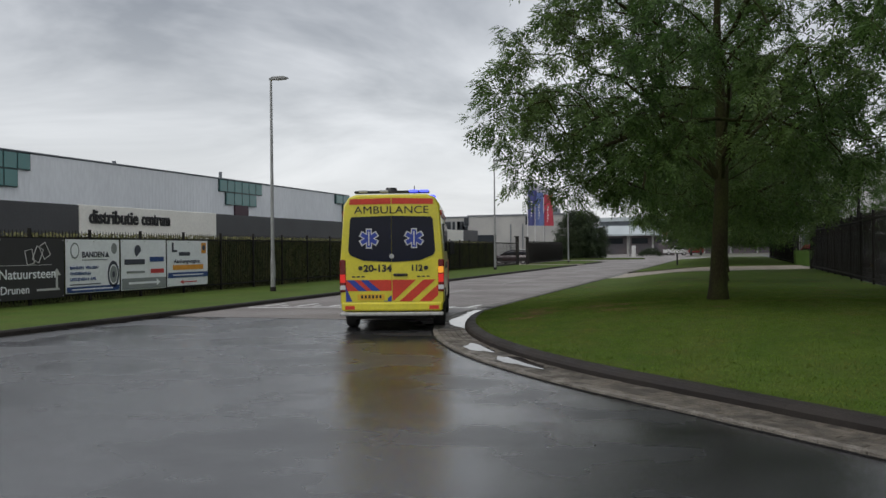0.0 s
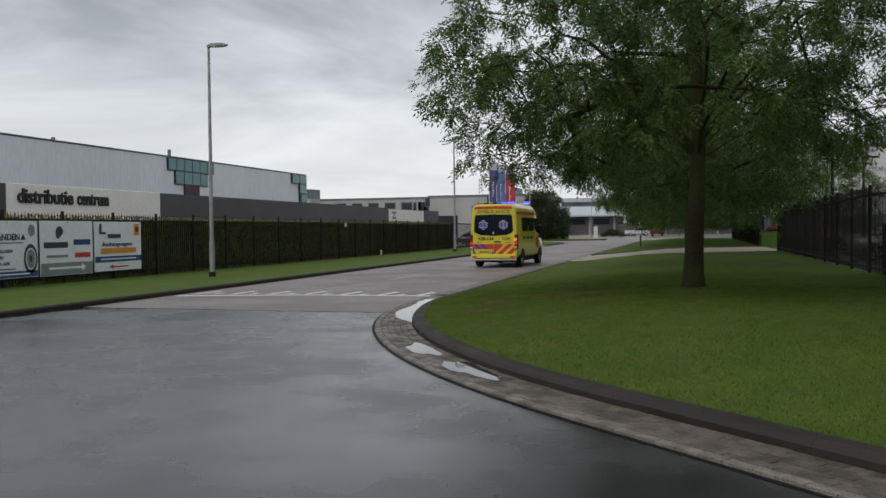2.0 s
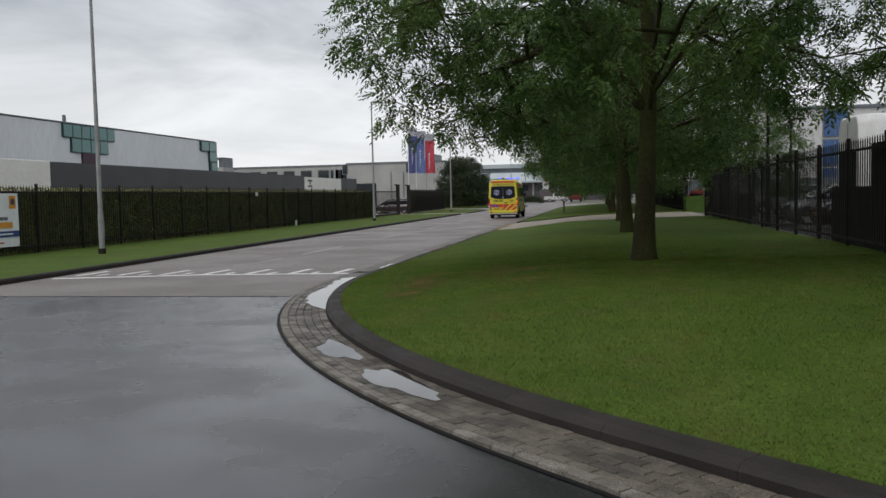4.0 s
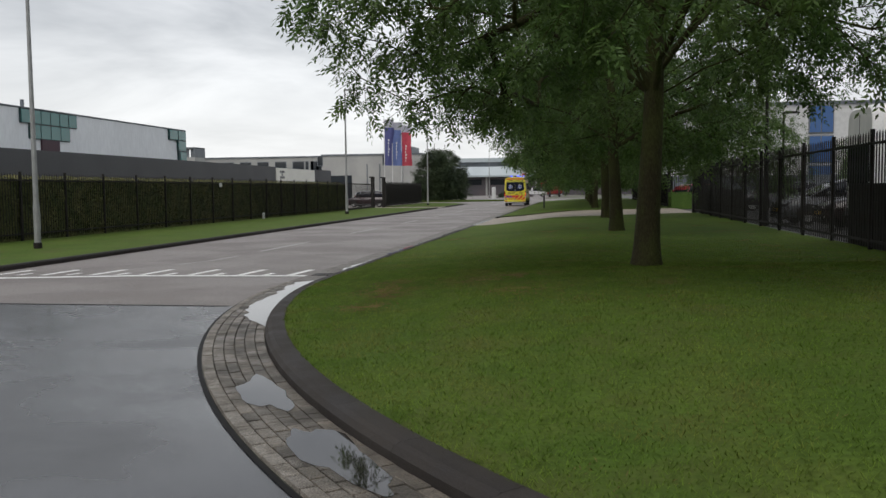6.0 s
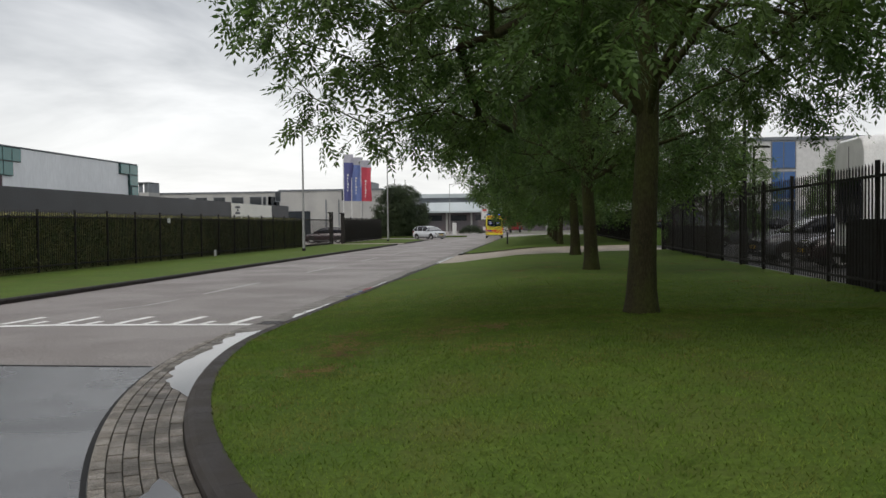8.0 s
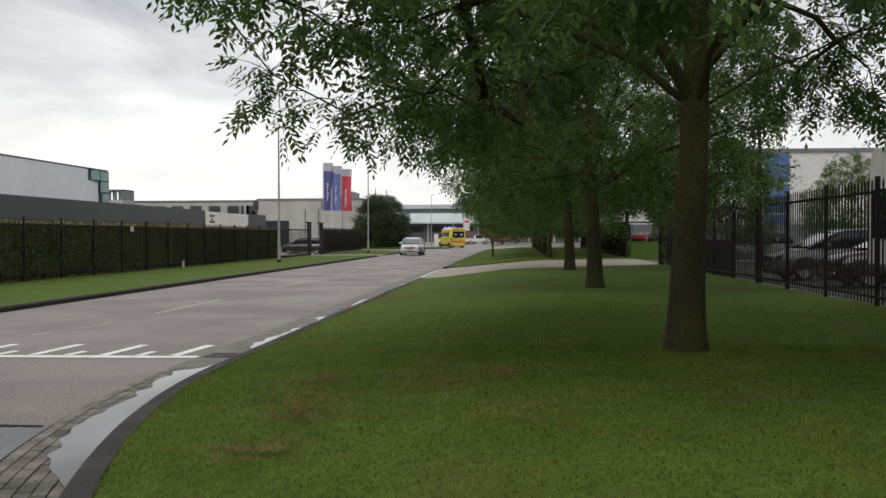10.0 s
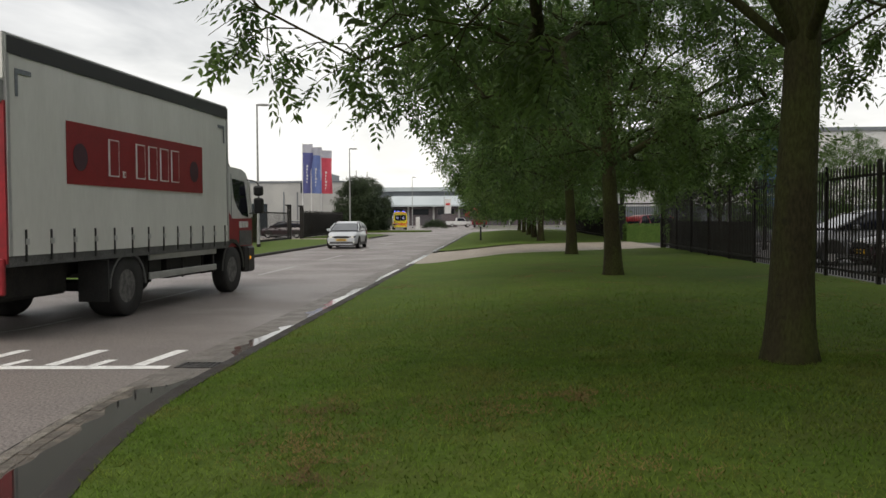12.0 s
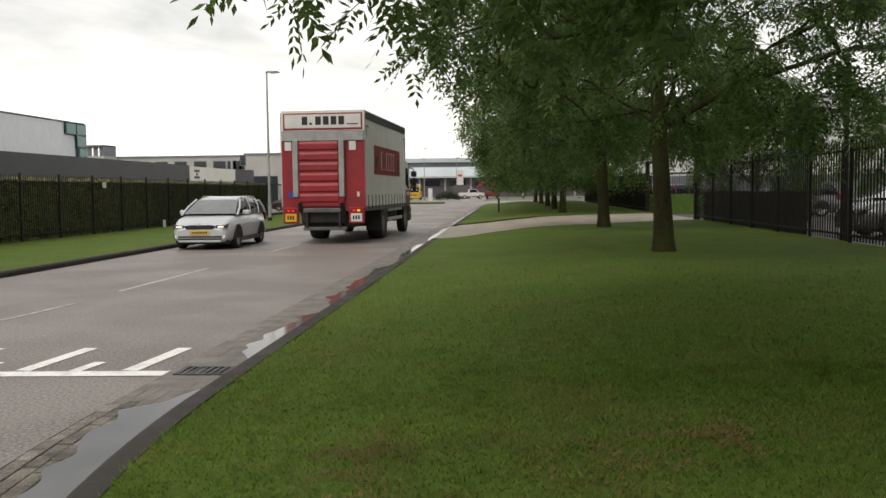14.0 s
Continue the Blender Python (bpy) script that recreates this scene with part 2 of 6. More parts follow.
def let_light_through(m, amount):
    """Thin leaves glow a little where the light falls on their far side."""
    nt = m.node_tree
    bsdf, out = nt.nodes["Principled BSDF"], nt.nodes["Material Output"]
    tr = nt.nodes.new("ShaderNodeBsdfTranslucent")
    nt.links.new(bsdf.inputs["Base Color"].links[0].from_socket, tr.inputs["Color"])
    mx = nt.nodes.new("ShaderNodeMixShader")
    mx.inputs[0].default_value = amount
    nt.links.new(bsdf.outputs[0], mx.inputs[1])
    nt.links.new(tr.outputs[0], mx.inputs[2])
    nt.links.new(mx.outputs[0], out.inputs[0])


for turf in ("grass", "blade"):
    b = M[turf].node_tree.nodes["Principled BSDF"]
    b.inputs["Sheen Weight"].default_value, b.inputs["Sheen Roughness"].default_value = 0.05, 0.45
    b.inputs["Sheen Tint"].default_value = (0.45, 0.72, 0.15, 1)
let_light_through(M["leaf"], 0.55)
let_light_through(M["leaf_dim"], 0.3)
M["dry_blade"] = mat("dry_grass_blade", (0.25, 0.165, 0.065), (0.15, 0.10, 0.04), 0.7, scale=2, fine=30)
let_light_through(M["blade"], 0.5)
let_light_through(M["dry_blade"], 0.4)


# ---- mesh tools ----
class Geo:
    """Collects the vertices and faces of one mesh."""

    def __init__(self):
        self.v, self.f, self.m, self.smooth = [], [], [], []

    def add(self, verts, faces, mi=0, smooth=False):
        n = len(self.v)
        self.v.extend(verts)
        for f in faces:
            self.f.append(tuple(i + n for i in f))
            self.m.append(mi)
            self.smooth.append(smooth)
        return self

    def box(self, a, b, mi=0, bevel=0.0):
        (x0, y0, z0), (x1, y1, z1) = a, b
        if bevel:
            e = bevel
            prof = [(x0 + e, y0), (x1 - e, y0), (x1, y0 + e), (x1, y1 - e), (x1 - e, y1), (x0 + e, y1), (x0, y1 - e), (x0, y0 + e)]
            ins = [(x0 + e, y0 + e), (x1 - e, y0 + e), (x1 - e, y0 + e), (x1 - e, y1 - e), (x1 - e, y1 - e), (x0 + e, y1 - e), (x0 + e, y1 - e), (x0 + e, y0 + e)]
            vs = [(*p, z0) for p in ins] + [(*p, z0 + e) for p in prof] + [(*p, z1 - e) for p in prof] + [(*p, z1) for p in ins]
            fs = [tuple(range(7, -1, -1)), tuple(range(24, 32))]
            for k in range(3):
                fs += [(k * 8 + i, k * 8 + (i + 1) % 8, k * 8 + 8 + (i + 1) % 8, k * 8 + 8 + i) for i in range(8)]
            return self.add(vs, fs, mi)
        vs = [(x0, y0, z0), (x1, y0, z0), (x1, y1, z0), (x0, y1, z0), (x0, y0, z1), (x1, y0, z1), (x1, y1, z1), (x0, y1, z1)]
        return self.add(vs, [(3, 2, 1, 0), (4, 5, 6, 7), (0, 1, 5, 4), (1, 2, 6, 5), (2, 3, 7, 6), (3, 0, 4, 7)], mi)

    def prism(self, prof, axis, a, b, mi=0, smooth=False):
        """A polygon of pairs, drawn out from a to b along x, y or z."""
        def put(p, t):
            return {"x": (t, p[0], p[1]), "y": (p[0], t, p[1]), "z": (p[0], p[1], t)}[axis]
        n = len(prof)
        vs = [put(p, a) for p in prof] + [put(p, b) for p in prof]
        self.add(vs, [(i, (i + 1) % n, n + (i + 1) % n, n + i) for i in range(n)], mi, smooth)
        return self.add(vs, [tuple(range(n - 1, -1, -1)), tuple(range(n, 2 * n))], mi)

    def loft(self, rings, mi=0, smooth=True, caps=True):
        n = len(rings[0])
        vs = [p for r in rings for p in r]
        fs = [(k * n + i, k * n + (i + 1) % n, (k + 1) * n + (i + 1) % n, (k + 1) * n + i) for k in range(len(rings) - 1) for i in range(n)]
        self.add(vs, fs, mi, smooth)
        if caps:
            self.add(list(rings[0]), [tuple(range(n - 1, -1, -1))], mi)
            self.add(list(rings[-1]), [tuple(range(n))], mi)
        return self

    def tube(self, pts, radii, n=8, mi=0, caps=True):
        rings = []
        pts = [Vector(p) for p in pts]
        for i, p in enumerate(pts):
            d = (pts[min(i + 1, len(pts) - 1)] - pts[max(i - 1, 0)]).normalized()
            u = d.orthogonal().normalized() if i == 0 else (u - d * u.dot(d)).normalized()
            w = d.cross(u)
            r = radii[i] if not isinstance(radii, (int, float)) else radii
            rings.append([tuple(p + (u * math.cos(2 * math.pi * k / n) + w * math.sin(2 * math.pi * k / n)) * r) for k in range(n)])
        return self.loft(rings, mi, True, caps)

    def cyl(self, c, axis, r, h, n=20, mi=0, r2=None):
        d = {"x": Vector((1, 0, 0)), "y": Vector((0, 1, 0)), "z": Vector((0, 0, 1))}[axis]
        c = Vector(c)
        r2 = r if r2 is None else r2
        u = d.orthogonal().normalized(); w = d.cross(u)
        rings = [[tuple(c + d * t + (u * math.cos(2 * math.pi * k / n) + w * math.sin(2 * math.pi * k / n)) * rr) for k in range(n)] for t, rr in ((-h / 2, r), (h / 2, r2))]
        return self.loft(rings, mi, True, True)

    def quad(self, a, b, c, d, mi=0):
        return self.add([a, b, c, d], [(0, 1, 2, 3)], mi)

    def mesh(self, name, mats):
        me = bpy.data.meshes.new(name)
        me.from_pydata(self.v, [], self.f)
        for m in mats:
            me.materials.append(m)
        me.polygons.foreach_set("material_index", self.m)
        me.polygons.foreach_set("use_smooth", self.smooth)
        me.update()
        return me


def mats_of(material):
    return [M[k] if isinstance(k, str) else k for k in (material if isinstance(material, (list, tuple)) else [material])]


def part(name, geo, material, parent, label="", m=None):
    """One mesh object under a thing or under a part."""
    ob = new(name, geo.mesh(name, mats_of(material)))
    ob.parent = parent
    if m is not None:
        ob.matrix_basis = m
    return tagged(ob, label)


def piece(name, me, parent, m):
    ob = new(name, me)
    ob.parent = parent
    ob.matrix_basis = m
    return ob


def thing(name, label, category, group="", m=None, kind=""):
    ob = new(name)
    ob.empty_display_size = 0.2
    if m is not None:
        ob.matrix_basis = m
    return tagged(ob, label, category, group, kind)


def structure(name, geo, material, label, category="structure"):
    ob = new(name, geo.mesh(name, mats_of(material)))
    return tagged(ob, label, category, kind="structure")


def text_part(name, body, size, material, parent, m, depth=0.004, align="LEFT", width=None, label="", bold=0.0):
    """Letters in the built-in font, turned into a mesh; width: the true length of the line."""
    cu = bpy.data.curves.new(name, "FONT")
    cu.body, cu.size, cu.extrude, cu.align_x, cu.offset = body, size, depth, align, bold
    cu.resolution_u = 3
    tmp = new(name, cu)
    bpy.context.view_layer.update()
    me = bpy.data.meshes.new_from_object(tmp.evaluated_get(bpy.context.evaluated_depsgraph_get()))
    bpy.data.objects.remove(tmp)
    co = np.empty(len(me.vertices) * 3)
    me.vertices.foreach_get("co", co)
    co = co.reshape(-1, 3)
    if width:
        x0, x1 = co[:, 0].min(), co[:, 0].max()
        co[:, 0] = (co[:, 0] - (x0 if align == "LEFT" else (x0 + x1) / 2)) * width / (x1 - x0)
        me.vertices.foreach_set("co", co.ravel())
    me.materials.clear()
    me.materials.append(mats_of(material)[0])
    me.update()
    ob = new(name, me)
    ob.parent = parent
    ob.matrix_basis = m
    return tagged(ob, label)


# ---- ground, roads and kerbs ----
R_ARC, ARC0, ANG = 15.0, Vector((-4.85, 20.2)), radians(46)


def kerb_at(s):
    """The foot of the inner kerb, s metres on from the start of the bend: place and the normal towards the lawn."""
    if s <= 0:
        return Vector((ARC0.x, ARC0.y - s)), Vector((1, 0))
    c = ARC0 + Vector((R_ARC, 0))
    a = min(s / R_ARC, ANG)
    n = Vector((math.cos(a), math.sin(a)))
    p = c - n * R_ARC
    t = Vector((n.y, -n.x))
    return p + t * max(0.0, s - ANG * R_ARC), n


def smooth01(t):
    t = max(0.0, min(1.0, t))
    return t * t * (3 - 2 * t)


def lawn_z(d):
    """The lawn's height d metres in from the kerb."""
    return 0.125 + 0.24 * smooth01(d / 4.5)


def sheet(x0, x1, y0, y1, z, nx=1, ny=1, g=None, wob=0.0):
    g = g or Geo()
    vs, fs = [], []
    for j in range(ny + 1):
        for i in range(nx + 1):
            x, y = x0 + (x1 - x0) * i / nx, y0 + (y1 - y0) * j / ny
            vs.append((x, y, z + wob * noise.noise((x * 0.5, y * 0.5, 1))))
    for j in range(ny):
        for i in range(nx):
            k = j * (nx + 1) + i
            fs.append((k, k + 1, k + nx + 2, k + nx + 1))
    return g.add(vs, fs)


structure("ground", sheet(-1800, 1800, -1800, 1800, -0.06), "ground", "flat dull green and grey land around the road", "ground")
structure("road_junction", sheet(-12.1, 70, -70, 17.3, 0.0), "asphalt_wet", "dark smooth wet asphalt of the junction mouth", "road")
structure("road_main", sheet(-12.1, -4.8, 17.3, 98, 0.0), "asphalt", "brown-grey damp coarse asphalt road", "road")
structure("road_crossing", sheet(-60, 60, 98, 140, 0.0), "asphalt", "grey asphalt of the far crossing", "road")
structure("road_beyond", sheet(-24, -6, 140, 220, 0.0), "asphalt", "grey asphalt road beyond the crossing", "road")


def ribbon(s0, s1, step, d0, d1, z0, z1, g=None):
    """A strip along the inner kerb between two offsets towards the lawn."""
    g = g or Geo()
    n = max(1, int((s1 - s0) / step))
    vs, fs = [], []
    for k in range(n + 1):
        p, nn = kerb_at(s0 + (s1 - s0) * k / n)
        for d, z in ((d0, z0), (d1, z1)):
            q = p + nn * d
            vs.append((q.x, q.y, z))
    for k in range(n):
        fs.append((2 * k, 2 * k + 2, 2 * k + 3, 2 * k + 1))
    return g.add(vs, fs)


structure("gutter_bed", ribbon(0, 60, 0.5, -0.62, 0.02, 0.004, 0.004), "joint", "sandy mossy bed of the paved gutter", "gutter")
structure("gutter_bed_silted", ribbon(-90, 0, 0.5, -0.62, 0.02, 0.0292, 0.0292), "brick_dull", "silted bed of the paved gutter", "gutter")


def lawn_far(s):
    """Where the lawn's strip, begun at s on the kerb, ends at the fence side."""
    p, n = kerb_at(s)
    if s <= 0:
        y = p.y
        return Vector((4.9, y + (8.0 * smooth01((y - 24) / 16) if y <= 45 else 6.5 * (1 - smooth01((y - 51) / 14)))))
    a = min(1.0, s / (R_ARC * ANG))
    return Vector((4.9, 20.2)).lerp(Vector((13.6, 23.8)), a) if s < R_ARC * ANG else p + n * 20


def lawn_point(s, v):
    p, n = kerb_at(s)
    a = p + n * 0.205
    q = a.lerp(lawn_far(s), v)
    d = (q - a).length
    return Vector((q.x, q.y, lawn_z(d) + 0.018 * noise.noise((q.x * 0.7, q.y * 0.7, 3))))


def lawn(name, s0, s1, label):
    g, ns, nv = Geo(), int((s1 - s0) / 0.5), 24
    vs = [tuple(lawn_point(s0 + (s1 - s0) * k / ns, (j / nv) ** 1.4)) for k in range(ns + 1) for j in range(nv + 1)]
    fs = [(k * (nv + 1) + j, (k + 1) * (nv + 1) + j, (k + 1) * (nv + 1) + j + 1, k * (nv + 1) + j + 1) for k in range(ns) for j in range(nv)]
    g.add(vs, fs, 0, True)
    return structure(name, g, "grass", label, "grass")


lawn("lawn_corner", -19.8, 50, "mown green lawn with worn brownish spots under trees")
lawn("lawn_beyond", -86, -30.8, "mown green verge beyond the drive")


def drive_right():
    g, n = Geo(), 10
    a0, a1 = lawn_far(-19.8), lawn_far(-30.8)
    p0, p1 = kerb_at(-19.8)[0], kerb_at(-30.8)[0]
    vs, fs = [], []
    for k in range(n + 1):
        t = k / n
        z = lawn_z(t * 9.7) - 0.012 - 0.05 * (1 - t) ** 3
        for q in (p0.lerp(a0, t), p1.lerp(a1, t)):
            vs.append((q.x, q.y, z))
    for k in range(n):
        fs.append((2 * k, 2 * k + 2, 2 * k + 3, 2 * k + 1))
    g.add(vs, fs)
    return structure("drive_paving", g, "drive", "beige paved drive across the verge", "driveway")


drive_right()
structure("yard_paving", sheet(4.9, 80, 9, 140, 0.30), "tar_yard", "dark asphalt yard behind the dark fence", "pavement")


def left_verge():
    g = Geo()
    g.box((-17.9, -70, -0.05), (-12.22, 76, 0.11))
    structure("verge_left", g, "grass", "strip of mown grass along the hedge", "grass")
    g = Geo()
    g.prism([(-17.9, 81.5), (-12.22, 81.5), (-12.22, 92), (-13.2, 96), (-15.5, 99), (-17.9, 101)], "z", -0.05, 0.11)
    structure("verge_left_far", g, "grass", "strip of grass before the far crossing", "grass")
    structure("drive_left", sheet(-40, -12.1, 76, 81.5, 0.05), "drive", "beige paved drive to the gate", "driveway")
    structure("yard_left", sheet(-60, -17.9, -70, 100, 0.02), "asphalt", "asphalt yard behind the hedge", "pavement")
    g = Geo()
    ring = [(-17.5 + 7.5 * math.cos(a * math.pi / 12), 117.8 + 4.2 * math.sin(a * math.pi / 12)) for a in range(24)]
    g.prism(ring, "z", -0.02, 0.16)
    structure("traffic_island", g, "grass", "grassy traffic island of the far crossing", "grass")


left_verge()


def add_kerbs():
    prof = [(0, -0.05), (0.0, 0.08), (0.03, 0.115), (0.07, 0.13), (0.21, 0.133), (0.21, -0.05)]
    near = thing("kerb_right", "dark wet concrete kerb stones bordering the lawn", "kerb", kind="structure")
    # one curved stone and one straight stone, each a metre long
    def stone(radius):
        g, n = Geo(), 4 if radius else 1
        rings = []
        for k in range(n + 1):
            t = -0.4985 + 0.997 * k / n
            ring = []
            for d, z in prof:
                if radius:
                    a = t / radius
                    ring.append((radius - (radius - d) * math.cos(a), -(radius - d) * math.sin(a), z))
                else:
                    ring.append((d, -t, z))
            rings.append(ring)
        g.loft(rings, 0, False, True)
        return g.mesh("kerb_stone", [M["kerb"]])
    bent, straight = stone(R_ARC), stone(0)
    for k in range(-80, 32):
        s = k + 0.5
        if -30.5 < s < -19.5:
            continue
        p, n = kerb_at(s)
        me = bent if 0 < s < R_ARC * ANG else straight
        piece("kerb_stone", me, near, pose(p.x, p.y, 0, 0, 0, math.degrees(math.atan2(n.y, n.x))))
    left = thing("kerb_left", "low dark concrete kerb along the left verge", "kerb", kind="structure")
    g = Geo()
    g.prism([(-12.22, -0.05), (-12.22, 0.115), (-12.13, 0.115), (-12.1, 0.08), (-12.1, -0.05)], "y", -0.495, 0.495)
    me = g.mesh("kerb_stone", [M["kerb"]])
    for k in range(-6, 92):
        if not 76 <= k < 81:
            piece("kerb_stone", me, left, pose(0, k + 0.5, 0))


add_kerbs()


def road_marks():
    z = 0.006
    g = Geo()
    def bar(x0, y0, x1, y1, w):
        d = Vector((x1 - x0, y1 - y0)).normalized()
        n = Vector((-d.y, d.x)) * w / 2
        g.quad((x0 - n.x, y0 - n.y, z), (x1 - n.x, y1 - n.y, z), (x1 + n.x, y1 + n.y, z), (x0 + n.x, y0 + n.y, z))
    bar(-5.47, 21.38, -8.8, 21.22, 0.20)
    bar(-8.8, 21.22, -11.85, 20.5, 0.22)
    structure("stop_line", g, "line", "white painted line across the road", "road marking")
    for k in range(7):
        x = -5.89 - 0.97 * k
        y = 21.40 - 0.03 * k - (0.06 * (k - 3) if k > 3 else 0)
        g = Geo()
        bar(x, y + 0.08, x + 0.09, y + 1.18, 0.15)
        tagged(structure("long_tick", g, "line", "long white painted tick of a speed hump", "road marking"), group="speed hump ticks")
        if k < 6:
            g = Geo()
            bar(x - 0.49, y + 0.05, x - 0.44, y + 0.45, 0.12)
            tagged(structure("short_tick", g, "line", "short white painted tick of a speed hump", "road marking"), group="speed hump ticks")
    for k in range(8):
        g = Geo()
        bar(-8.78, 27.5 + 9 * k, -8.76, 31.6 + 9 * k, 0.09)
        tagged(structure("centre_dash", g, "line_old", "worn white centre dash", "road marking"), group="centre dashes")
    g = Geo()
    bar(-9.15, 23.6, -8.85, 24.6, 0.07); bar(-8.85, 24.6, -8.75, 26.0, 0.07)
    structure("faded_centre_line", g, "line_old", "faded bent centre line", "road marking")
    g = Geo()
    g.quad((-12.1, 17.26, 0.003), (-5.3, 17.26, 0.003), (-5.3, 17.33, 0.003), (-12.1, 17.33, 0.003))
    structure("asphalt_seam", g, "tar", "dark seam between two asphalt layers", "road seam")
    g = ribbon(-75, 40, 0.4, -0.660, -0.622, 0.006, 0.006)
    structure("gutter_seam", g, "tar", "black tar seam along the gutter", "road seam")


road_marks()


def puddle(s0, s1, d0, d1, seed, label, material="water"):
    """Standing water in the gutter, from s0 to s1, between two offsets from the kerb foot."""
    g, n = Geo(), 28
    rnd = random.Random(seed)
    ph = [rnd.uniform(0, 6.3) for _ in range(4)]
    pts = []
    for k in range(n):
        a = 2 * math.pi * k / n
        r = 1 + 0.16 * math.sin(3 * a + ph[0]) + 0.10 * math.sin(5 * a + ph[1]) + 0.06 * math.sin(9 * a + ph[2])
        s = (s0 + s1) / 2 + (s1 - s0) / 2 * math.cos(a) * r
        d = (d0 + d1) / 2 + (d1 - d0) / 2 * math.sin(a) * r
        p, nn = kerb_at(s)
        q = p + nn * min(d, -0.012)
        pts.append((q.x, q.y, 0.034))
    g.add(pts, [tuple(range(n))])
    return tagged(structure("puddle", g, material, label, "puddle"), group="gutter puddles")


# ---- buildings ----
def distribution_hall():
    hall = thing("distribution_hall", "long white corrugated warehouse with teal corner windows and dark low front", "warehouse")
    g, y = Geo(), -60.0
    # corrugated wall in shallow ribs
    prof, x = [], -40.4
    while y < 89.2:
        prof += [(x, y), (x, y + 0.22), (x + 0.006, y + 0.26), (x + 0.006, y + 0.36)]
        y += 0.4
    vs, fs = [], []
    for px, py in prof:
        vs += [(px, py, 3.0), (px, py, 7.75)]
    for k in range(len(prof) - 1):
        fs.append((2 * k, 2 * k + 2, 2 * k + 3, 2 * k + 1))
    g.add(vs, fs)
    part("upper_wall", g, "cladding", hall)
    g = Geo()
    g.box((-80, -60, 0), (-40.46, 89.3, 7.72))
    part("hall_body", g, "cladding", hall)
    g = Geo()
    g.box((-80.1, -60.1, 7.72), (-40.46, 89.42, 7.88)); g.box((-40.46, -60.1, 7.80), (-40.32, 89.42, 7.88))
    part("roof_edge", g, "slate", hall, "thin dark roof edge")
    def front(name, y0, y1, label=""):
        g = Geo().box((-28.1, y0, 0.0), (-28.0, y1, 3.8))
        part(name, g, "dark_clad", hall, label)
    front("dark_front", -60, 32.4, "anthracite panelled front")
    front("dark_front", 43.6, 81.8, "anthracite panelled front")
    front("dark_front", 93.2, 99.5, "anthracite panelled front")
    g = Geo(); g.box((-40.4, -60, 0), (-28.1, 99.5, 3.72))
    part("low_wing", g, "dark_clad", hall)
    g = Geo(); g.box((-28.12, 81.8, 0.3), (-27.9, 93.2, 3.72))
    part("white_bay", g, "sign_white", hall, "white panelled bay")
    g = Geo()
    for k in range(3):
        for j in range(3):
            if (k + j) % 2 == 0 or k == 1:
                g.box((-27.9, 82.6 + 0.42 * k, 2.75 + 0.26 * j), (-27.885, 82.95 + 0.42 * k, 2.95 + 0.26 * j))
    part("mark", g, "dark_clad", hall, "small dark square mark")
    board = part("sign_board", Geo().box((-28.1, 32.4, 0.3), (-27.92, 43.6, 3.82), 0, 0.02), "sign_white", hall, "cream sign board")
    text_part("word", "distributie", 0.9, "black", board, pose(-27.88, 32.95, 2.98, 90, 0, 90), 0.03, width=3.55, bold=0.022, label="raised black letters")
    text_part("word", "centrum", 0.9, "black", board, pose(-27.88, 36.78, 2.98, 90, 0, 90), 0.03, width=2.32, bold=0.022, label="raised black letters")
    # stepped corner windows
    def stepped(yc, half, cols, label=""):
        step_h = [(7.75, 6.7, half), (6.7, 5.6, half - 1.0)]
        for z1, z0, h in step_h:
            n = max(1, round(2 * h / 1.15))
            for k in range(n):
                for r in range(1):
                    a = yc - h + 2 * h * k / n
                    w = part("window", Geo().box((-40.4, a, z0), (-40.25, a + 2 * h / n, z1)), "teal_frame", hall)
                    part("pane", Geo().box((-40.25, a + 0.06, z0 + 0.06), (-40.22, a + 2 * h / n - 0.06, z1 - 0.06)), "teal_glass", w)
        if cols:
            part("panel", Geo().box((-40.4, yc - 1.1, 3.8), (-40.24, yc + 1.1, 5.6)), "maroon", hall, "maroon lower panel")
    stepped(66.5, 3.5, True)
    stepped(39.0, 3.2, False)
    for k in range(2):
        for z0, z1 in ((6.75, 7.75), (5.7, 6.75)):
            if k == 0 and z0 < 6:
                continue
            a = 85.7 + 1.8 * k
            w = part("window", Geo().box((-40.4, a, z0), (-40.2, a + 1.75, z1)), "teal_frame", hall)
            part("pane", Geo().box((-40.2, a + 0.07, z0 + 0.06), (-40.17, a + 1.68, z1 - 0.06)), "teal_glass", w)
    w = part("window", Geo().box((-40.42, 87.6, 3.8), (-40.2, 89.3, 5.7)), "teal_frame", hall)
    part("pane", Geo().box((-40.2, 87.9, 4.2), (-40.17, 89.2, 5.6)), "teal_glass", w)
    for y, h in ((64.0, 0.55), (50.5, 0.2)):
        part("roof_vent", Geo().cyl((-40.8, y, 7.9 + h / 2), "z", 0.14, h, 10), "slate", hall)


distribution_hall()


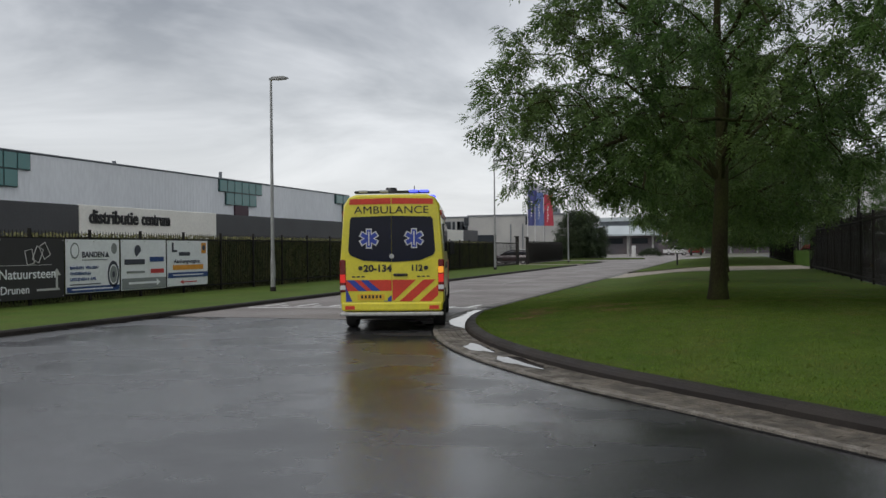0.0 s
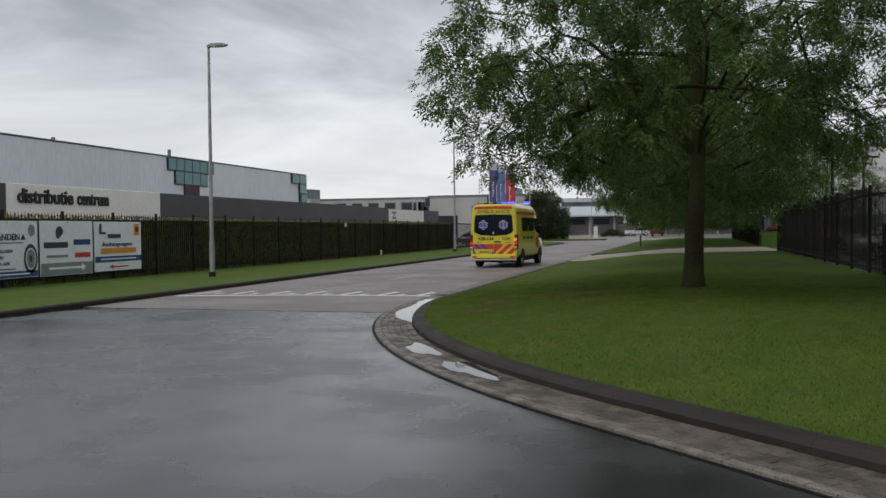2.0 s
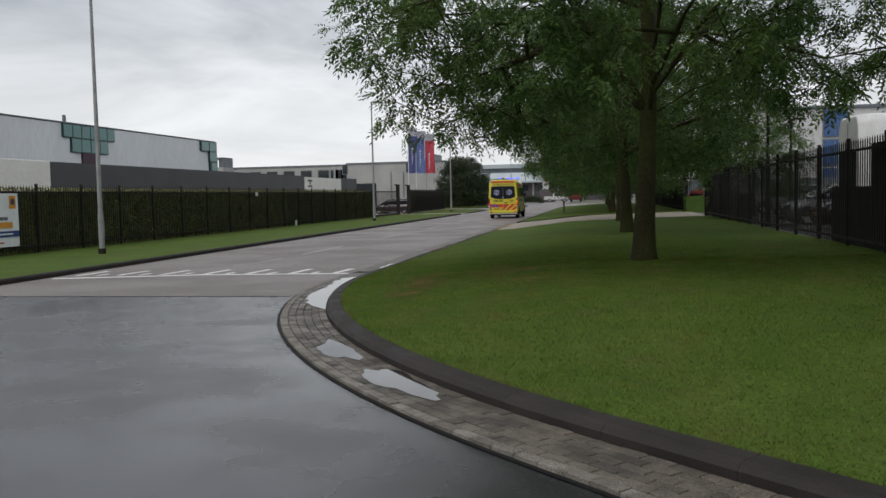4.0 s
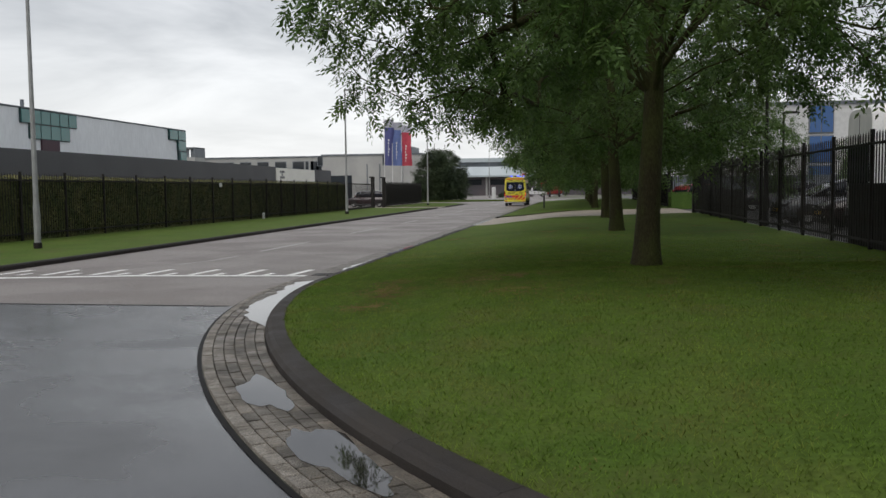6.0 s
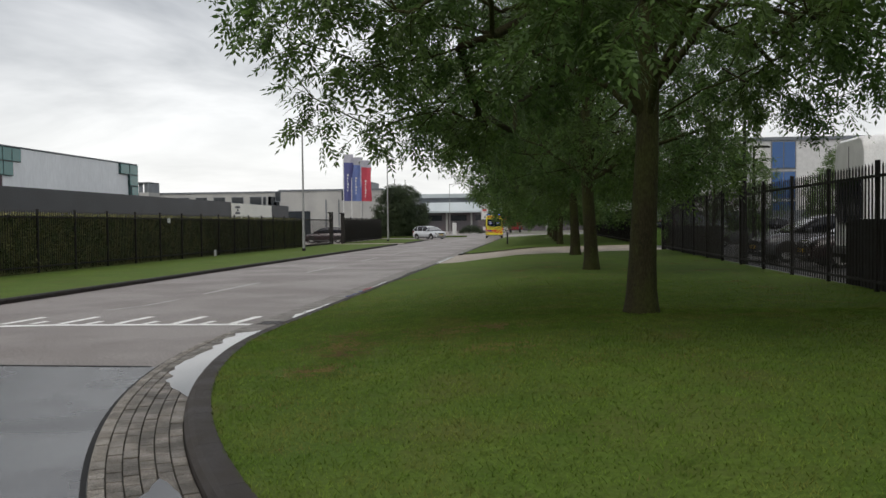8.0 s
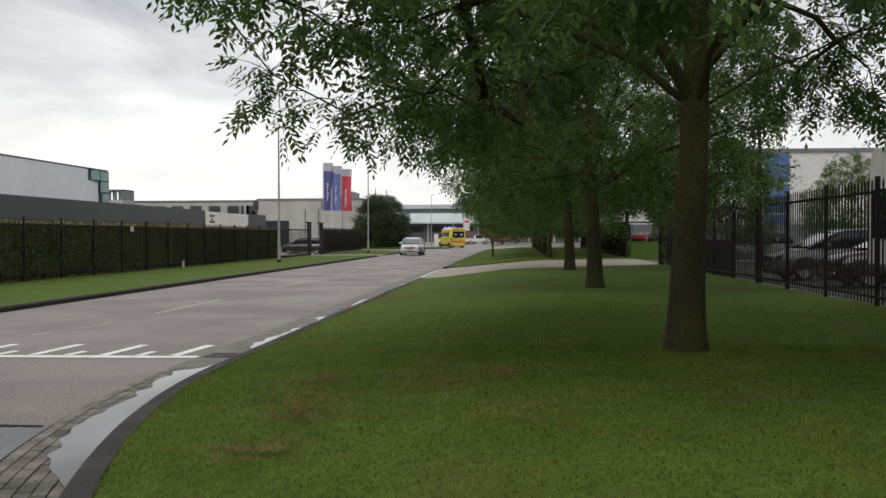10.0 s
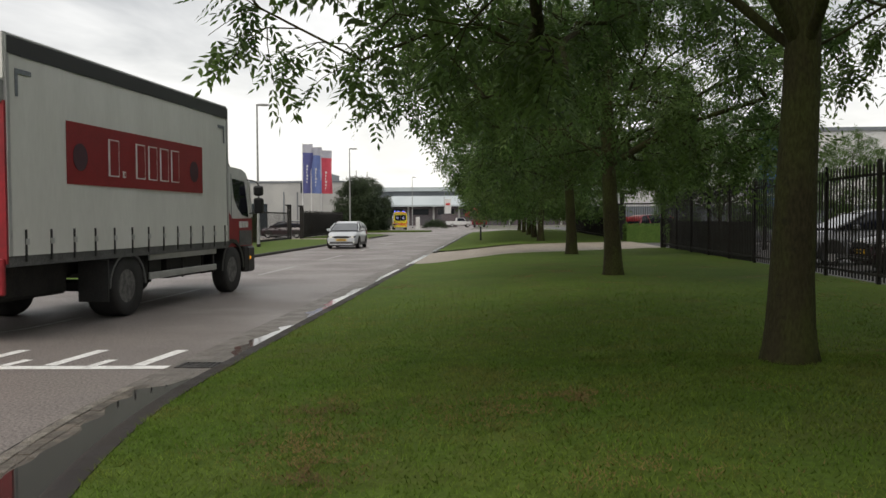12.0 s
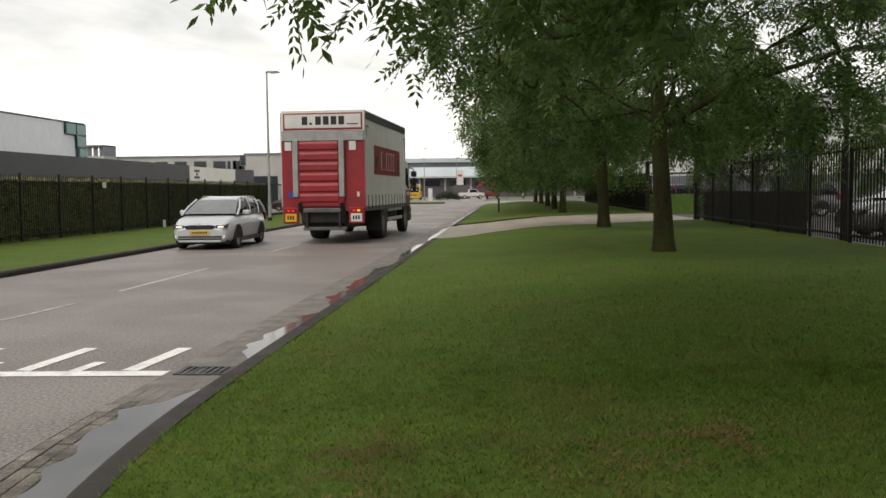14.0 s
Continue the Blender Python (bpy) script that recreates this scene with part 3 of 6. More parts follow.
def far_buildings():
    def block(name, label, x0, x1, y, z, wall, depth=25, roof="slate"):
        b = thing(name, label, "building")
        part("wall", Geo().box((x0, y, 0), (x1, y + depth, z - 0.25)), wall, b)
        part("roof", Geo().box((x0 - 0.1, y - 0.12, z - 0.25), (x1 + 0.1, y + depth, z)), roof, b)
        return b

    def win(b, x0, x1, z0, z1, y, glass="window"):
        w = part("window", Geo().box((x0, y - 0.06, z0), (x1, y + 0.05, z1)), "slate", b)
        part("pane", Geo().box((x0 + 0.1, y - 0.09, z0 + 0.1), (x1 - 0.1, y - 0.06, z1 - 0.1)), glass, w)

    b = block("office_block", "grey concrete office block with square windows", -66, -40.3, 150, 7.6, "concrete")
    for k in range(6):
        win(b, -62.5 + 3.2 * k, -60.4 + 3.2 * k, 5.0, 6.7, 150)
    for k in range(5):
        win(b, -47.4 + 0.95 * k, -46.8 + 0.95 * k, 4.6, 6.7, 150)
    g = Geo()
    g.box((-70, 140, 7.3), (-69.8, 144, 8.9)); g.box((-63.2, 140, 7.3), (-63, 144, 8.9)); g.box((-70, 140, 8.75), (-63, 144, 8.95))
    for k in range(7):
        g.box((-69.6 + k * 0.95, 140.4, 5), (-68.9 + k * 0.95, 140.5, 8.7))
    b2 = thing("roof_plant_box", "dark slatted plant box above the low hall", "plant box")
    part("frame", g, "slate", b2)
    part("base", Geo().box((-70, 140, 0), (-63, 144, 7.3)), "concrete", b2)
    b = block("concrete_hall", "pale concrete hall with a dark slab with the gate opening's shade put into its colour", -40.2, -24.2, 136, 7.2, "concrete")
    # no hole is cut: a dark slab carries the gateway's inner shade
    part("gate_opening", Geo().box((-39.4, 135.9, 0), (-35.4, 136.05, 3.9)), "window", b, "dark slab with the gate opening's shade put into its colour")
    for x in (-40.0, -29.6):
        win(b, x - 0.9, x, 5.4, 7.0, 136)
    for x in (-33, -31, -27.5):
        part("downpipe", Geo().box((x, 135.85, 0), (x + 0.12, 136, 5.6)), "slate", b)
    part("roof_house", Geo().prism([(-30.5, 7.2), (-28, 8.4), (-26.6, 8.4), (-26.6, 7.2)], "y", 140, 146), "slate", b)
    b = thing("depot", "long far depot with pale metal roof band and red-brown wall", "building")
    part("wall", Geo().box((-34, 222, 0), (62, 260, 5.0)), "red_wall", b, "red-brown wall")
    part("canopy", Geo().prism([(219.5, 4.6), (219.5, 5.0), (222, 7.2), (230, 7.2), (230, 4.6)], "x", -34, 62), "pale_roof", b, "pale metal canopy")
    part("clerestory", Geo().box((-31, 224, 7.2), (60, 250, 8.4)), "slate", b)
    part("roof", Geo().box((-31.5, 223, 8.4), (60, 252, 9.4)), "pale_roof", b)
    for k in range(14):
        x = -30 + 6.2 * k
        part("pillar", Geo().box((x, 221.6, 0), (x + 0.45, 221.95, 4.6)), "concrete", b)
        w = part("window", Geo().box((x + 1.2, 221.85, 2.6), (x + 5.2, 222.02, 4.0)), "window", b)
    # the white office behind the dark fence
    b = block("white_office", "white rendered office with a tall blue glass stair window", 6.5, 60, 75, 7.9, "white")
    for k in range(3):
        w = part("window", Geo().box((16.5, 74.9, 1.0 + 2.25 * k), (18.3, 75.05, 3.1 + 2.25 * k)), "slate", b)
        for j in range(2):
            part("pane", Geo().box((16.58 + 0.86 * j, 74.86, 1.08 + 2.25 * k), (17.36 + 0.86 * j, 74.9, 3.02 + 2.25 * k)), "blue_glass", w)
    for x in (7.8,):
        win(b, x, x + 1.5, 3.9, 5.2, 75)
    part("plinth", Geo().box((6.4, 74.8, 0.3), (60, 74.95, 2.4)), "slate", b)


far_buildings()


# ---- fences and hedges ----
def bar_fence(name, label, x, y0, y1, base, top, spacing, bay, toward, single=(0, 0), wx=0.0085, wy=0.0085):
    """A fence of upright pointed bars along y between posts; the bars of the stretch 'single' are parts of their own."""
    f = thing(name, label, "fence")
    n = max(1, round((y1 - y0) / bay))
    step = (y1 - y0) / n
    one = Geo()
    low, high = base + 0.1, top - 0.05
    one.add([(-wx, -wy, low), (wx, -wy, low), (wx, wy, low), (-wx, wy, low), (-wx, -wy, high), (wx, -wy, high), (wx, wy, high), (-wx, wy, high), (0, 0, top + 0.02)],
            [(3, 2, 1, 0), (0, 1, 5, 4), (1, 2, 6, 5), (2, 3, 7, 6), (3, 0, 4, 7), (4, 5, 8), (5, 6, 8), (6, 7, 8), (7, 4, 8)])
    bar = one.mesh("bar", [M["iron"]])
    post = Geo().box((-0.036, -0.036, base - 0.12), (0.036, 0.036, top + 0.05), 0, 0.006).mesh("post", [M["iron"]])
    rail = Geo().box((toward * 0.014 - 0.016, -step / 2, -0.025), (toward * 0.014 + 0.016, step / 2, 0.025)).mesh("rail", [M["iron"]])
    rest = Geo()
    for k in range(n + 1):
        piece("post", post, f, pose(x, y0 + step * k, 0))
        if k == n:
            break
        for z in (base + 0.22, top - 0.22):
            piece("rail", rail, f, pose(x, y0 + step * (k + 0.5), z))
        m = int(step / spacing)
        for q in range(m):
            y = y0 + step * (k + (q + 0.5) / m)
            if single[0] <= y < single[1]:
                piece("bar", bar, f, pose(x, y, 0))
            else:
                rest.add([(a + x, b + y, c) for a, b, c in one.v], one.f)
    if rest.v:
        tagged(part("bar_infill", rest, "iron", f), kind="stuff")
    return f


def hedge_plant(name, label, length, depth, z0, z1, count, seed, material, group="", m=None):
    """A clipped hedge: a dense core of twigs, with small leaves standing off its sides and top."""
    rnd = random.Random(seed)
    h = thing(name, label, "hedge", group, m)
    part("core", Geo().box((-depth / 2 + 0.05, -length / 2, z0), (depth / 2 - 0.05, length / 2, z1 - 0.06)), material, h)
    g = Geo()
    for _ in range(count):
        face = rnd.random()
        y = rnd.uniform(-length / 2, length / 2)
        if face < 0.72:
            c = Vector((rnd.choice((-1, 1)) * (depth / 2 - 0.04 + rnd.uniform(-0.03, 0.05)), y, rnd.uniform(z0 + 0.05, z1)))
        else:
            c = Vector((rnd.uniform(-depth / 2, depth / 2), y, z1 - 0.05 + rnd.uniform(-0.02, 0.07)))
        u = Vector((rnd.uniform(-1, 1), rnd.uniform(-1, 1), rnd.uniform(-1, 1))).normalized() * rnd.uniform(0.03, 0.065)
        w = u.orthogonal().normalized() * rnd.uniform(0.02, 0.04)
        g.quad(tuple(c - u), tuple(c + w), tuple(c + u), tuple(c - w))
    tagged(part("leaves", g, material, h), kind="stuff")
    return h


def left_side():
    bar_fence("bar_fence_left", "dark steel bar fence with pointed tops before a hedge", -17.6, 4.6, 68.0, 0.1, 2.2, 0.125, 2.39, 1, (16, 48))
    first = hedge_plant("hedge", "tall clipped dark green hedge behind the bar fence", 9.08, 0.9, 0.1, 2.0, 7000, 3, "hedge", "hedge along the fence", pose(-18.03, 9.13, 0))
    for k in range(1, 7):
        copy_thing(first, pose(-18.03 - 0.015 * (k % 3), 9.13 + 9.06 * k, 0, 0, 0, 180 * (k % 2)))
    # pale dry tips along the hedge's top
    rnd = random.Random(8)
    g = Geo()
    for _ in range(8000):
        c = Vector((-18.06 + rnd.uniform(-0.4, 0.45), rnd.uniform(4.6, 67.8), 2.0 + rnd.uniform(-0.04, 0.14)))
        u = Vector((rnd.uniform(-1, 1), rnd.uniform(-1, 1), rnd.uniform(0, 1.4))).normalized() * rnd.uniform(0.03, 0.06)
        w = u.orthogonal().normalized() * 0.018
        g.quad(tuple(c - u), tuple(c + w), tuple(c + u), tuple(c - w))
    tagged(new("hedge_tips", g.mesh("hedge_tips", [M["hedge_tip"]])), "pale yellowish shoots on the hedge top", "hedge", kind="stuff")
    bar_fence("bar_fence_far", "dark steel bar fence beside the gate", -17.6, 81.0, 98.6, 0.1, 2.3, 0.11, 2.4, 1)
    g = Geo(); g.box((-17.85, 81.1, 0.15), (-17.8, 98.5, 2.15))
    tagged(new("fence_screen", g.mesh("fence_screen", [M["iron"]])), "dark privacy screen tied to the far fence", "screen")
    # sliding gate in the opening
    gate = thing("sliding_gate", "dark steel sliding gate standing half open", "gate")
    for k in range(30):
        part("gate_bar", Geo().box((-17.61, 68.4 + 0.26 * k, 0.2), (-17.59, 68.42 + 0.26 * k, 2.1)), "iron", gate)
    part("bottom_beam", Geo().box((-17.68, 68.2, 0.08), (-17.52, 76.2, 0.24)), "iron", gate)
    part("top_rail", Geo().box((-17.65, 68.2, 2.02), (-17.55, 76.2, 2.1)), "iron", gate)
    for y in (75.9, 76.6, 80.0, 80.7):
        p = thing("gate_portal", "tall dark square gate post", "gate post", "gate posts")
        part("post", Geo().box((-17.67, y, 0), (-17.53, y + 0.12, 2.7), 0, 0.01), "iron", p)
        part("cap", Geo().box((-17.67, y - 0.5, 2.60), (-17.53, y + 0.12, 2.70)), "iron", p)
    ob = tagged(new("fence_tag", Geo().box((-17.56, 45.2, 1.8), (-17.55, 45.5, 2.0), 0).mesh("fence_tag", [M["white"]])), "small white plate on the bar fence", "sign")
    g = Geo(); g.box((-17.35, 50.2, 0.1), (-17.25, 50.3, 0.42), 0, 0.015)
    tagged(new("marker_post", g.mesh("marker_post", [M["white"]])), "short white marker post at the foot of the fence", "marker post")



left_side()


def right_side():
    bar_fence("bar_fence_right", "tall black steel bar fence along the yard", 4.8, 11.0, 48.0, 0.3, 2.55, 0.15, 2.47, -1, (16, 48.1), 0.006, 0.029)
    bar_fence("bar_fence_right_far", "black steel bar fence beyond the gate", 4.8, 60.0, 96.0, 0.3, 2.4, 0.12, 2.4, -1)
    for y0, y1, z in ((60.1, 95.9, 2.25), (36.6, 47.9, 1.45), (11.2, 22.5, 2.45), (22.5, 25.4, 1.6)):
        g = Geo(); g.box((5.0, y0, 0.34), (5.05, y1, z))
        tagged(new("fence_screen", g.mesh("fence_screen", [M["iron"]])), "dark privacy screen behind the bar fence", "screen")
    gate = thing("yard_gate", "black steel double gate standing open", "gate")
    for k in range(20):
        part("gate_bar", Geo().box((5.0 + 0.12 * k, 59.96, 0.5), (5.025 + 0.12 * k, 59.99, 2.4)), "iron", gate)
    for z in (0.45, 2.3):
        part("rail", Geo().box((4.95, 59.94, z), (7.45, 60.0, z + 0.08)), "iron", gate)
    for y in (48.1, 59.8):
        p = thing("gate_portal", "tall dark square gate post", "gate post", "gate posts")
        part("post", Geo().box((4.7, y, 0.2), (4.9, y + 0.2, 2.95), 0, 0.01), "iron", p)
        part("cap", Geo().box((4.7, y, 2.85), (5.5, y + 0.18, 2.97)), "iron", p)
    hedge_plant("box_hedge", "low clipped bright green hedge by the gate", 1.0, 2.6, 0.28, 1.25, 2200, 9, "box_green", m=pose(5.9, 57.6, 0))
    g = Geo(); g.tube([(-3.05, 68, 0.1), (-3.05, 68, 1.0)], 0.06, 10); g.cyl((-3.05, 68, 1.02), "z", 0.07, 0.06, 10)
    tagged(new("bollard", g.mesh("bollard", [M["black"]])), "dark bollard in the verge", "bollard")


right_side()


# ---- street lamps ----
def street_lamp(x, y, z0, h, label, dark=False):
    t = thing("street_lamp", label, "street lamp", "street lamps", pose(x, y, z0))
    metal = "iron" if dark else "galv"
    g = Geo(); g.tube([(0, 0, -0.1), (0, 0, 1.1), (0, 0, 1.25), (0, 0, h)], [0.085, 0.085, 0.07, 0.042], 12)
    pole = part("pole", g, metal, t)
    part("door", Geo().box((0.075, -0.04, 0.5), (0.09, 0.04, 0.95), 0, 0.004), metal, pole)
    head = Geo()
    head.loft([[(a * 0.72 + dx, b, zz) for a, b, zz in ((0, -0.05 - w, h - 0.03), (0, 0.05 + w, h - 0.03), (0, 0.05 + w, h + th), (0, -0.05 - w, h + th))]
               for dx, w, th in ((-0.05, 0.0, 0.03), (0.12, 0.05, 0.07), (0.55, 0.06, 0.06), (0.68, 0.01, 0.02))], 0, False)
    hd = part("lamp_head", head, metal, t)
    part("lens", Geo().box((0.2, -0.08, h - 0.05), (0.58, 0.08, h - 0.03)), "white", hd)
    part("foot_collar", Geo().cyl((0, 0, 0.06), "z", 0.11, 0.2, 12), "iron", t)
    return t


for y in (27.1, 58.0, 87.0):
    street_lamp(-14.82, y, 0.11, 7.6, "tall grey steel street lamp with a flat head, in the verge")
street_lamp(-17.0, 165, 0.0, 9.0, "far grey steel street lamp by the crossing")
street_lamp(-12.5, 185, 0.0, 8.0, "far grey steel street lamp by the crossing")
street_lamp(5.25, 34.7, 0.3, 4.4, "black yard lamp close behind the bar fence", True)
street_lamp(8.4, 46.6, 0.3, 4.5, "black yard lamp beside the parked cars", True)


# ---- trees ----
def leaf_arrays(leaves, size, rnd, leaflets=9):
    """Feathered leaves: pairs of pointed leaflets along a drooping stalk. leaves: (place, direction)."""
    n = len(leaves)
    P = np.array([p for p, _ in leaves]); D = np.array([d for _, d in leaves])
    D /= np.linalg.norm(D, axis=1)[:, None]
    up = np.array([0, 0, 1.0]) + rnd.normal(0, 0.35, (n, 3))
    S = np.cross(D, up); S /= np.linalg.norm(S, axis=1)[:, None]
    N = np.cross(S, D)
    L = size * rnd.uniform(0.75, 1.25, n)
    vs, fs, base = [], [], 0
    for k in range(leaflets):
        pair, side = k // 2, (-1, 1)[k % 2]
        last = k == leaflets - 1
        t = (pair + 1) / (leaflets // 2 + 1) if not last else 1.0
        root = P + D * (L * t)[:, None] - np.array([0, 0, 1.0]) * (L * 0.35 * t * t)[:, None]
        ax = D * 0.55 + S * side * 0.85 - N * 0.05 if not last else D.copy()
        ax = ax + rnd.normal(0, 0.14, (n, 3)) - np.array([0, 0, 0.25])
        ax /= np.linalg.norm(ax, axis=1)[:, None]
        ll = L * 0.42
        wv = np.cross(ax, N); wv /= (np.linalg.norm(wv, axis=1)[:, None] + 1e-9)
        mid = root + ax * (ll * 0.45)[:, None]
        a = root; b = mid + wv * (ll * 0.185)[:, None]; c = root + ax * ll[:, None]; d = mid - wv * (ll * 0.185)[:, None]
        vs.append(np.stack([a, b, c, d], 1).reshape(-1, 3))
        fs.append(base + np.arange(4 * n).reshape(-1, 4)); base += 4 * n
    return np.concatenate(vs), np.concatenate(fs)


def fast_mesh(name, V, F, material):
    me = bpy.data.meshes.new(name)
    k = F.shape[1]
    me.vertices.add(len(V)); me.vertices.foreach_set("co", np.ascontiguousarray(V, dtype=np.float32).ravel())
    me.loops.add(F.size); me.loops.foreach_set("vertex_index", np.ascontiguousarray(F, dtype=np.int32).ravel())
    me.polygons.add(len(F)); me.polygons.foreach_set("loop_start", np.arange(0, F.size, k, dtype=np.int32))
    me.update(calc_edges=True)
    me.materials.append(M[material])
    return me


def ash_tree(seed, height, radius, low, trunk_r, label, group="row of street trees", limbs=16, clusters=1200, twigs=3, twig_leaves=8, leaf_size=0.23, leaflets=9, openness=-0.05, foliage="leaf", tilt=0.06, bare=0.25):
    """A feather-leaved tree: limbs grow first, then branch on branch reaches out to clusters of leafy twigs."""
    rnd = random.Random(seed)
    nr = np.random.RandomState(seed)
    wood = Geo()
    t = thing("tree", label, "tree", group)
    lean = Vector((rnd.uniform(-0.02, 0.02), rnd.uniform(-0.02, 0.02), 0))
    top = height * 0.8
    span = height - low
    def trunk_pt(z):
        return Vector((lean.x * z + 0.05 * math.sin(z * 0.9 + seed), lean.y * z + 0.05 * math.cos(z * 0.7 + seed), z))
    def tr(z):
        return max(0.03, trunk_r * (1.0 + 0.38 * math.exp(-max(z, 0) / 0.25)) * (1 - 0.9 * max(0, z - 0.5) / (top + 0.6)))
    zs = [-0.1, 0.0, 0.12, 0.3, 0.7, 1.4, 2.2, 3.0, 3.8, 4.8, 6.0, top]
    wood.tube([trunk_pt(z) for z in zs], [tr(z) for z in zs], 14)
    outline = ((-0.10, 0.72), (0.0, 0.94), (0.12, 1.04), (0.34, 1.0), (0.46, 0.93), (0.62, 0.80), (0.80, 0.58), (0.93, 0.32), (1.0, 0.05))
    def reach_at(z):
        """Crown radius at a height: full in its lower third, rounded above."""
        f = (z - low) / span
        if f <= outline[0][0] or f >= 1:
            return 0.0
        for (f0, r0), (f1, r1) in zip(outline, outline[1:]):
            if f <= f1:
                return radius * (r0 + (r1 - r0) * (f - f0) / (f1 - f0))
        return 0.0
    def inside(p):
        """Whether a place lies in the crown, whose skirt is uneven and hangs lower outside."""
        r = math.hypot(p.x, p.y)
        bump = 0.5 * noise.noise((p.x * 0.6, p.y * 0.6, p.z * 0.6 + seed)) + 0.25 * noise.noise((p.x * 1.5, p.y * 1.5, p.z * 1.5 + seed))
        if p.z < low + 0.15 - 0.95 * min(1, r / radius) + tilt * max(0, p.x) + bump:
            return False
        return r < reach_at(max(p.z, low - 0.05 * span)) + bump
    # nodes of the wood: place, parent, direction, the leafy ends that they carry
    place, parent, way, load = [], [], [], []
    def add_node(p, par, d):
        place.append(p); parent.append(par); way.append(d); load.append(0)
        return len(place) - 1
    z = low * 0.86
    last = -1
    while z < top:
        last = add_node(trunk_pt(z), last, Vector((0, 0, 1)))
        z += 0.3
    trunk_n = len(place)
    chains = []
    P = np.zeros((60000, 3)); W = np.zeros((60000, 3))
    def note(i):
        P[i], W[i] = place[i], way[i]
    for i in range(trunk_n):
        note(i)
    def grow(i, c, arch):
        """A branch from node i to the place c, arched a little."""
        st = place[i]
        ln = (c - st).length
        k = max(1, int(ln / 0.4))
        off = Vector((rnd.gauss(0, 0.07), rnd.gauss(0, 0.07), arch)) * ln
        ids, prev = [i], i
        for q in range(1, k + 1):
            u = q / k
            p = st.lerp(c, u) + off * (4 * u * (1 - u)) + Vector((rnd.gauss(0, 0.03), rnd.gauss(0, 0.03), rnd.gauss(0, 0.03))) * (1 if q < k else 0)
            prev = add_node(p, prev, (p - place[prev]).normalized())
            note(prev)
            ids.append(prev)
        chains.append(ids)
        return prev
    for k in range(limbs):
        f = (k + 0.5) / limbs
        az = k * 2.399 + rnd.uniform(-0.3, 0.3)
        zt = low + span * (0.10 + 0.78 * f)
        r = reach_at(zt) * rnd.uniform(0.55, 0.75)
        tip = Vector((r * math.cos(az), r * math.sin(az), zt))
        zr = max(low * 0.9, zt - r * rnd.uniform(0.55, 0.9))
        grow(min(trunk_n - 1, max(0, int((zr - low * 0.86) / 0.3))), tip, 0.05)
    spots = []
    tries = 0
    while len(spots) < clusters and tries < clusters * 12:
        tries += 1
        z = low + span * rnd.uniform(-0.08, 0.98)
        if rnd.random() > reach_at(z) / radius:
            continue
        u = rnd.random() ** 0.42
        if u < 0.45 and rnd.random() > bare:
            continue
        az, r = rnd.uniform(0, 2 * math.pi), reach_at(z) * 1.04 * u
        c = Vector((r * math.cos(az), r * math.sin(az), z))
        gap = noise.noise((c.x * 0.55, c.y * 0.55, c.z * 0.95 + 2 * seed)) + 0.4 * noise.noise((c.x * 1.5, c.y * 1.5, c.z * 2.2 + seed))
        if inside(c) and gap > openness:
            spots.append(c)
    hub = Vector((0, 0, low + 0.3 * span))
    spots.sort(key=lambda c: (c - hub).length)
    ends = []
    for c in spots:
        n = len(place)
        D = np.array(c) - P[:n]
        L = np.linalg.norm(D, axis=1) + 1e-6
        turn = (D * W[:n]).sum(1) / L
        flat = np.hypot(D[:, 0], D[:, 1])
        cost = L * (1 + 0.55 * (1 - turn)) + 0.6 * np.clip(0.25 * flat - D[:, 2], 0, None)
        cost[:trunk_n] = L[:trunk_n] * 1.5 + 1.2 * np.clip(0.6 * flat[:trunk_n] - D[:trunk_n, 2], 0, None)
        e = grow(int(np.argmin(cost)), c, 0.05)
        ends.append(e)
        j = e
        while j >= 0:
            load[j] += 1
            j = parent[j]
    def girth(i):
        return min(0.0062 * max(1, load[i]) ** 0.5 + 0.001, 0.55 * tr(min(place[i].z, top)))
    for ids in chains:
        if load[ids[-1]] == 0:
            while len(ids) > 2 and load[ids[-1]] == 0:
                ids.pop()
        if len(ids) < 2:
            continue
        rr = [girth(i) for i in ids]
        rr[0] = rr[1]
        wood.tube([place[i] for i in ids], rr, 7 if rr[0] > 0.03 else 4, caps=False)
    leaves = []
    def leafy(path, n):
        for _ in range(n):
            u = rnd.random() ** 0.6 * (len(path) - 1)
            i = min(int(u), len(path) - 2)
            p = path[i].lerp(path[i + 1], u - i)
            d = (path[i + 1] - path[i]).normalized()
            o = Vector((rnd.gauss(0, 1), rnd.gauss(0, 1), rnd.gauss(0, 0.6)))
            leaves.append((tuple(p + o * 0.04), tuple(d * 0.5 + o.normalized() * 0.9 + Vector((0, 0, -0.3)))))
    for e in ends:
        c, d0 = place[e], way[e]
        out = Vector((c.x, c.y, 0)).normalized()
        for q in range(twigs):
            d = (d0 * 0.5 + out * 0.4 + Vector((rnd.gauss(0, 0.7), rnd.gauss(0, 0.7), rnd.gauss(-0.15, 0.4)))).normalized()
            ln, p, tp = rnd.uniform(0.25, 0.6), c, [c]
            for k in range(3):
                d = (d + Vector((rnd.gauss(0, 0.12), rnd.gauss(0, 0.12), -0.16))).normalized()
                p = p + d * ln / 3
                tp.append(p)
            if leaflets > 6:
                wood.tube(tp, [0.006, 0.005, 0.004, 0.003], 3, caps=False)
            leafy(tp, twig_leaves)
        if parent[e] >= 0:
            leafy([place[parent[e]], c], max(2, twig_leaves // 3))
    part("trunk", wood, "bark", t, "brown bark with greenish algae")
    V, F = leaf_arrays(leaves, leaf_size, nr, leaflets)
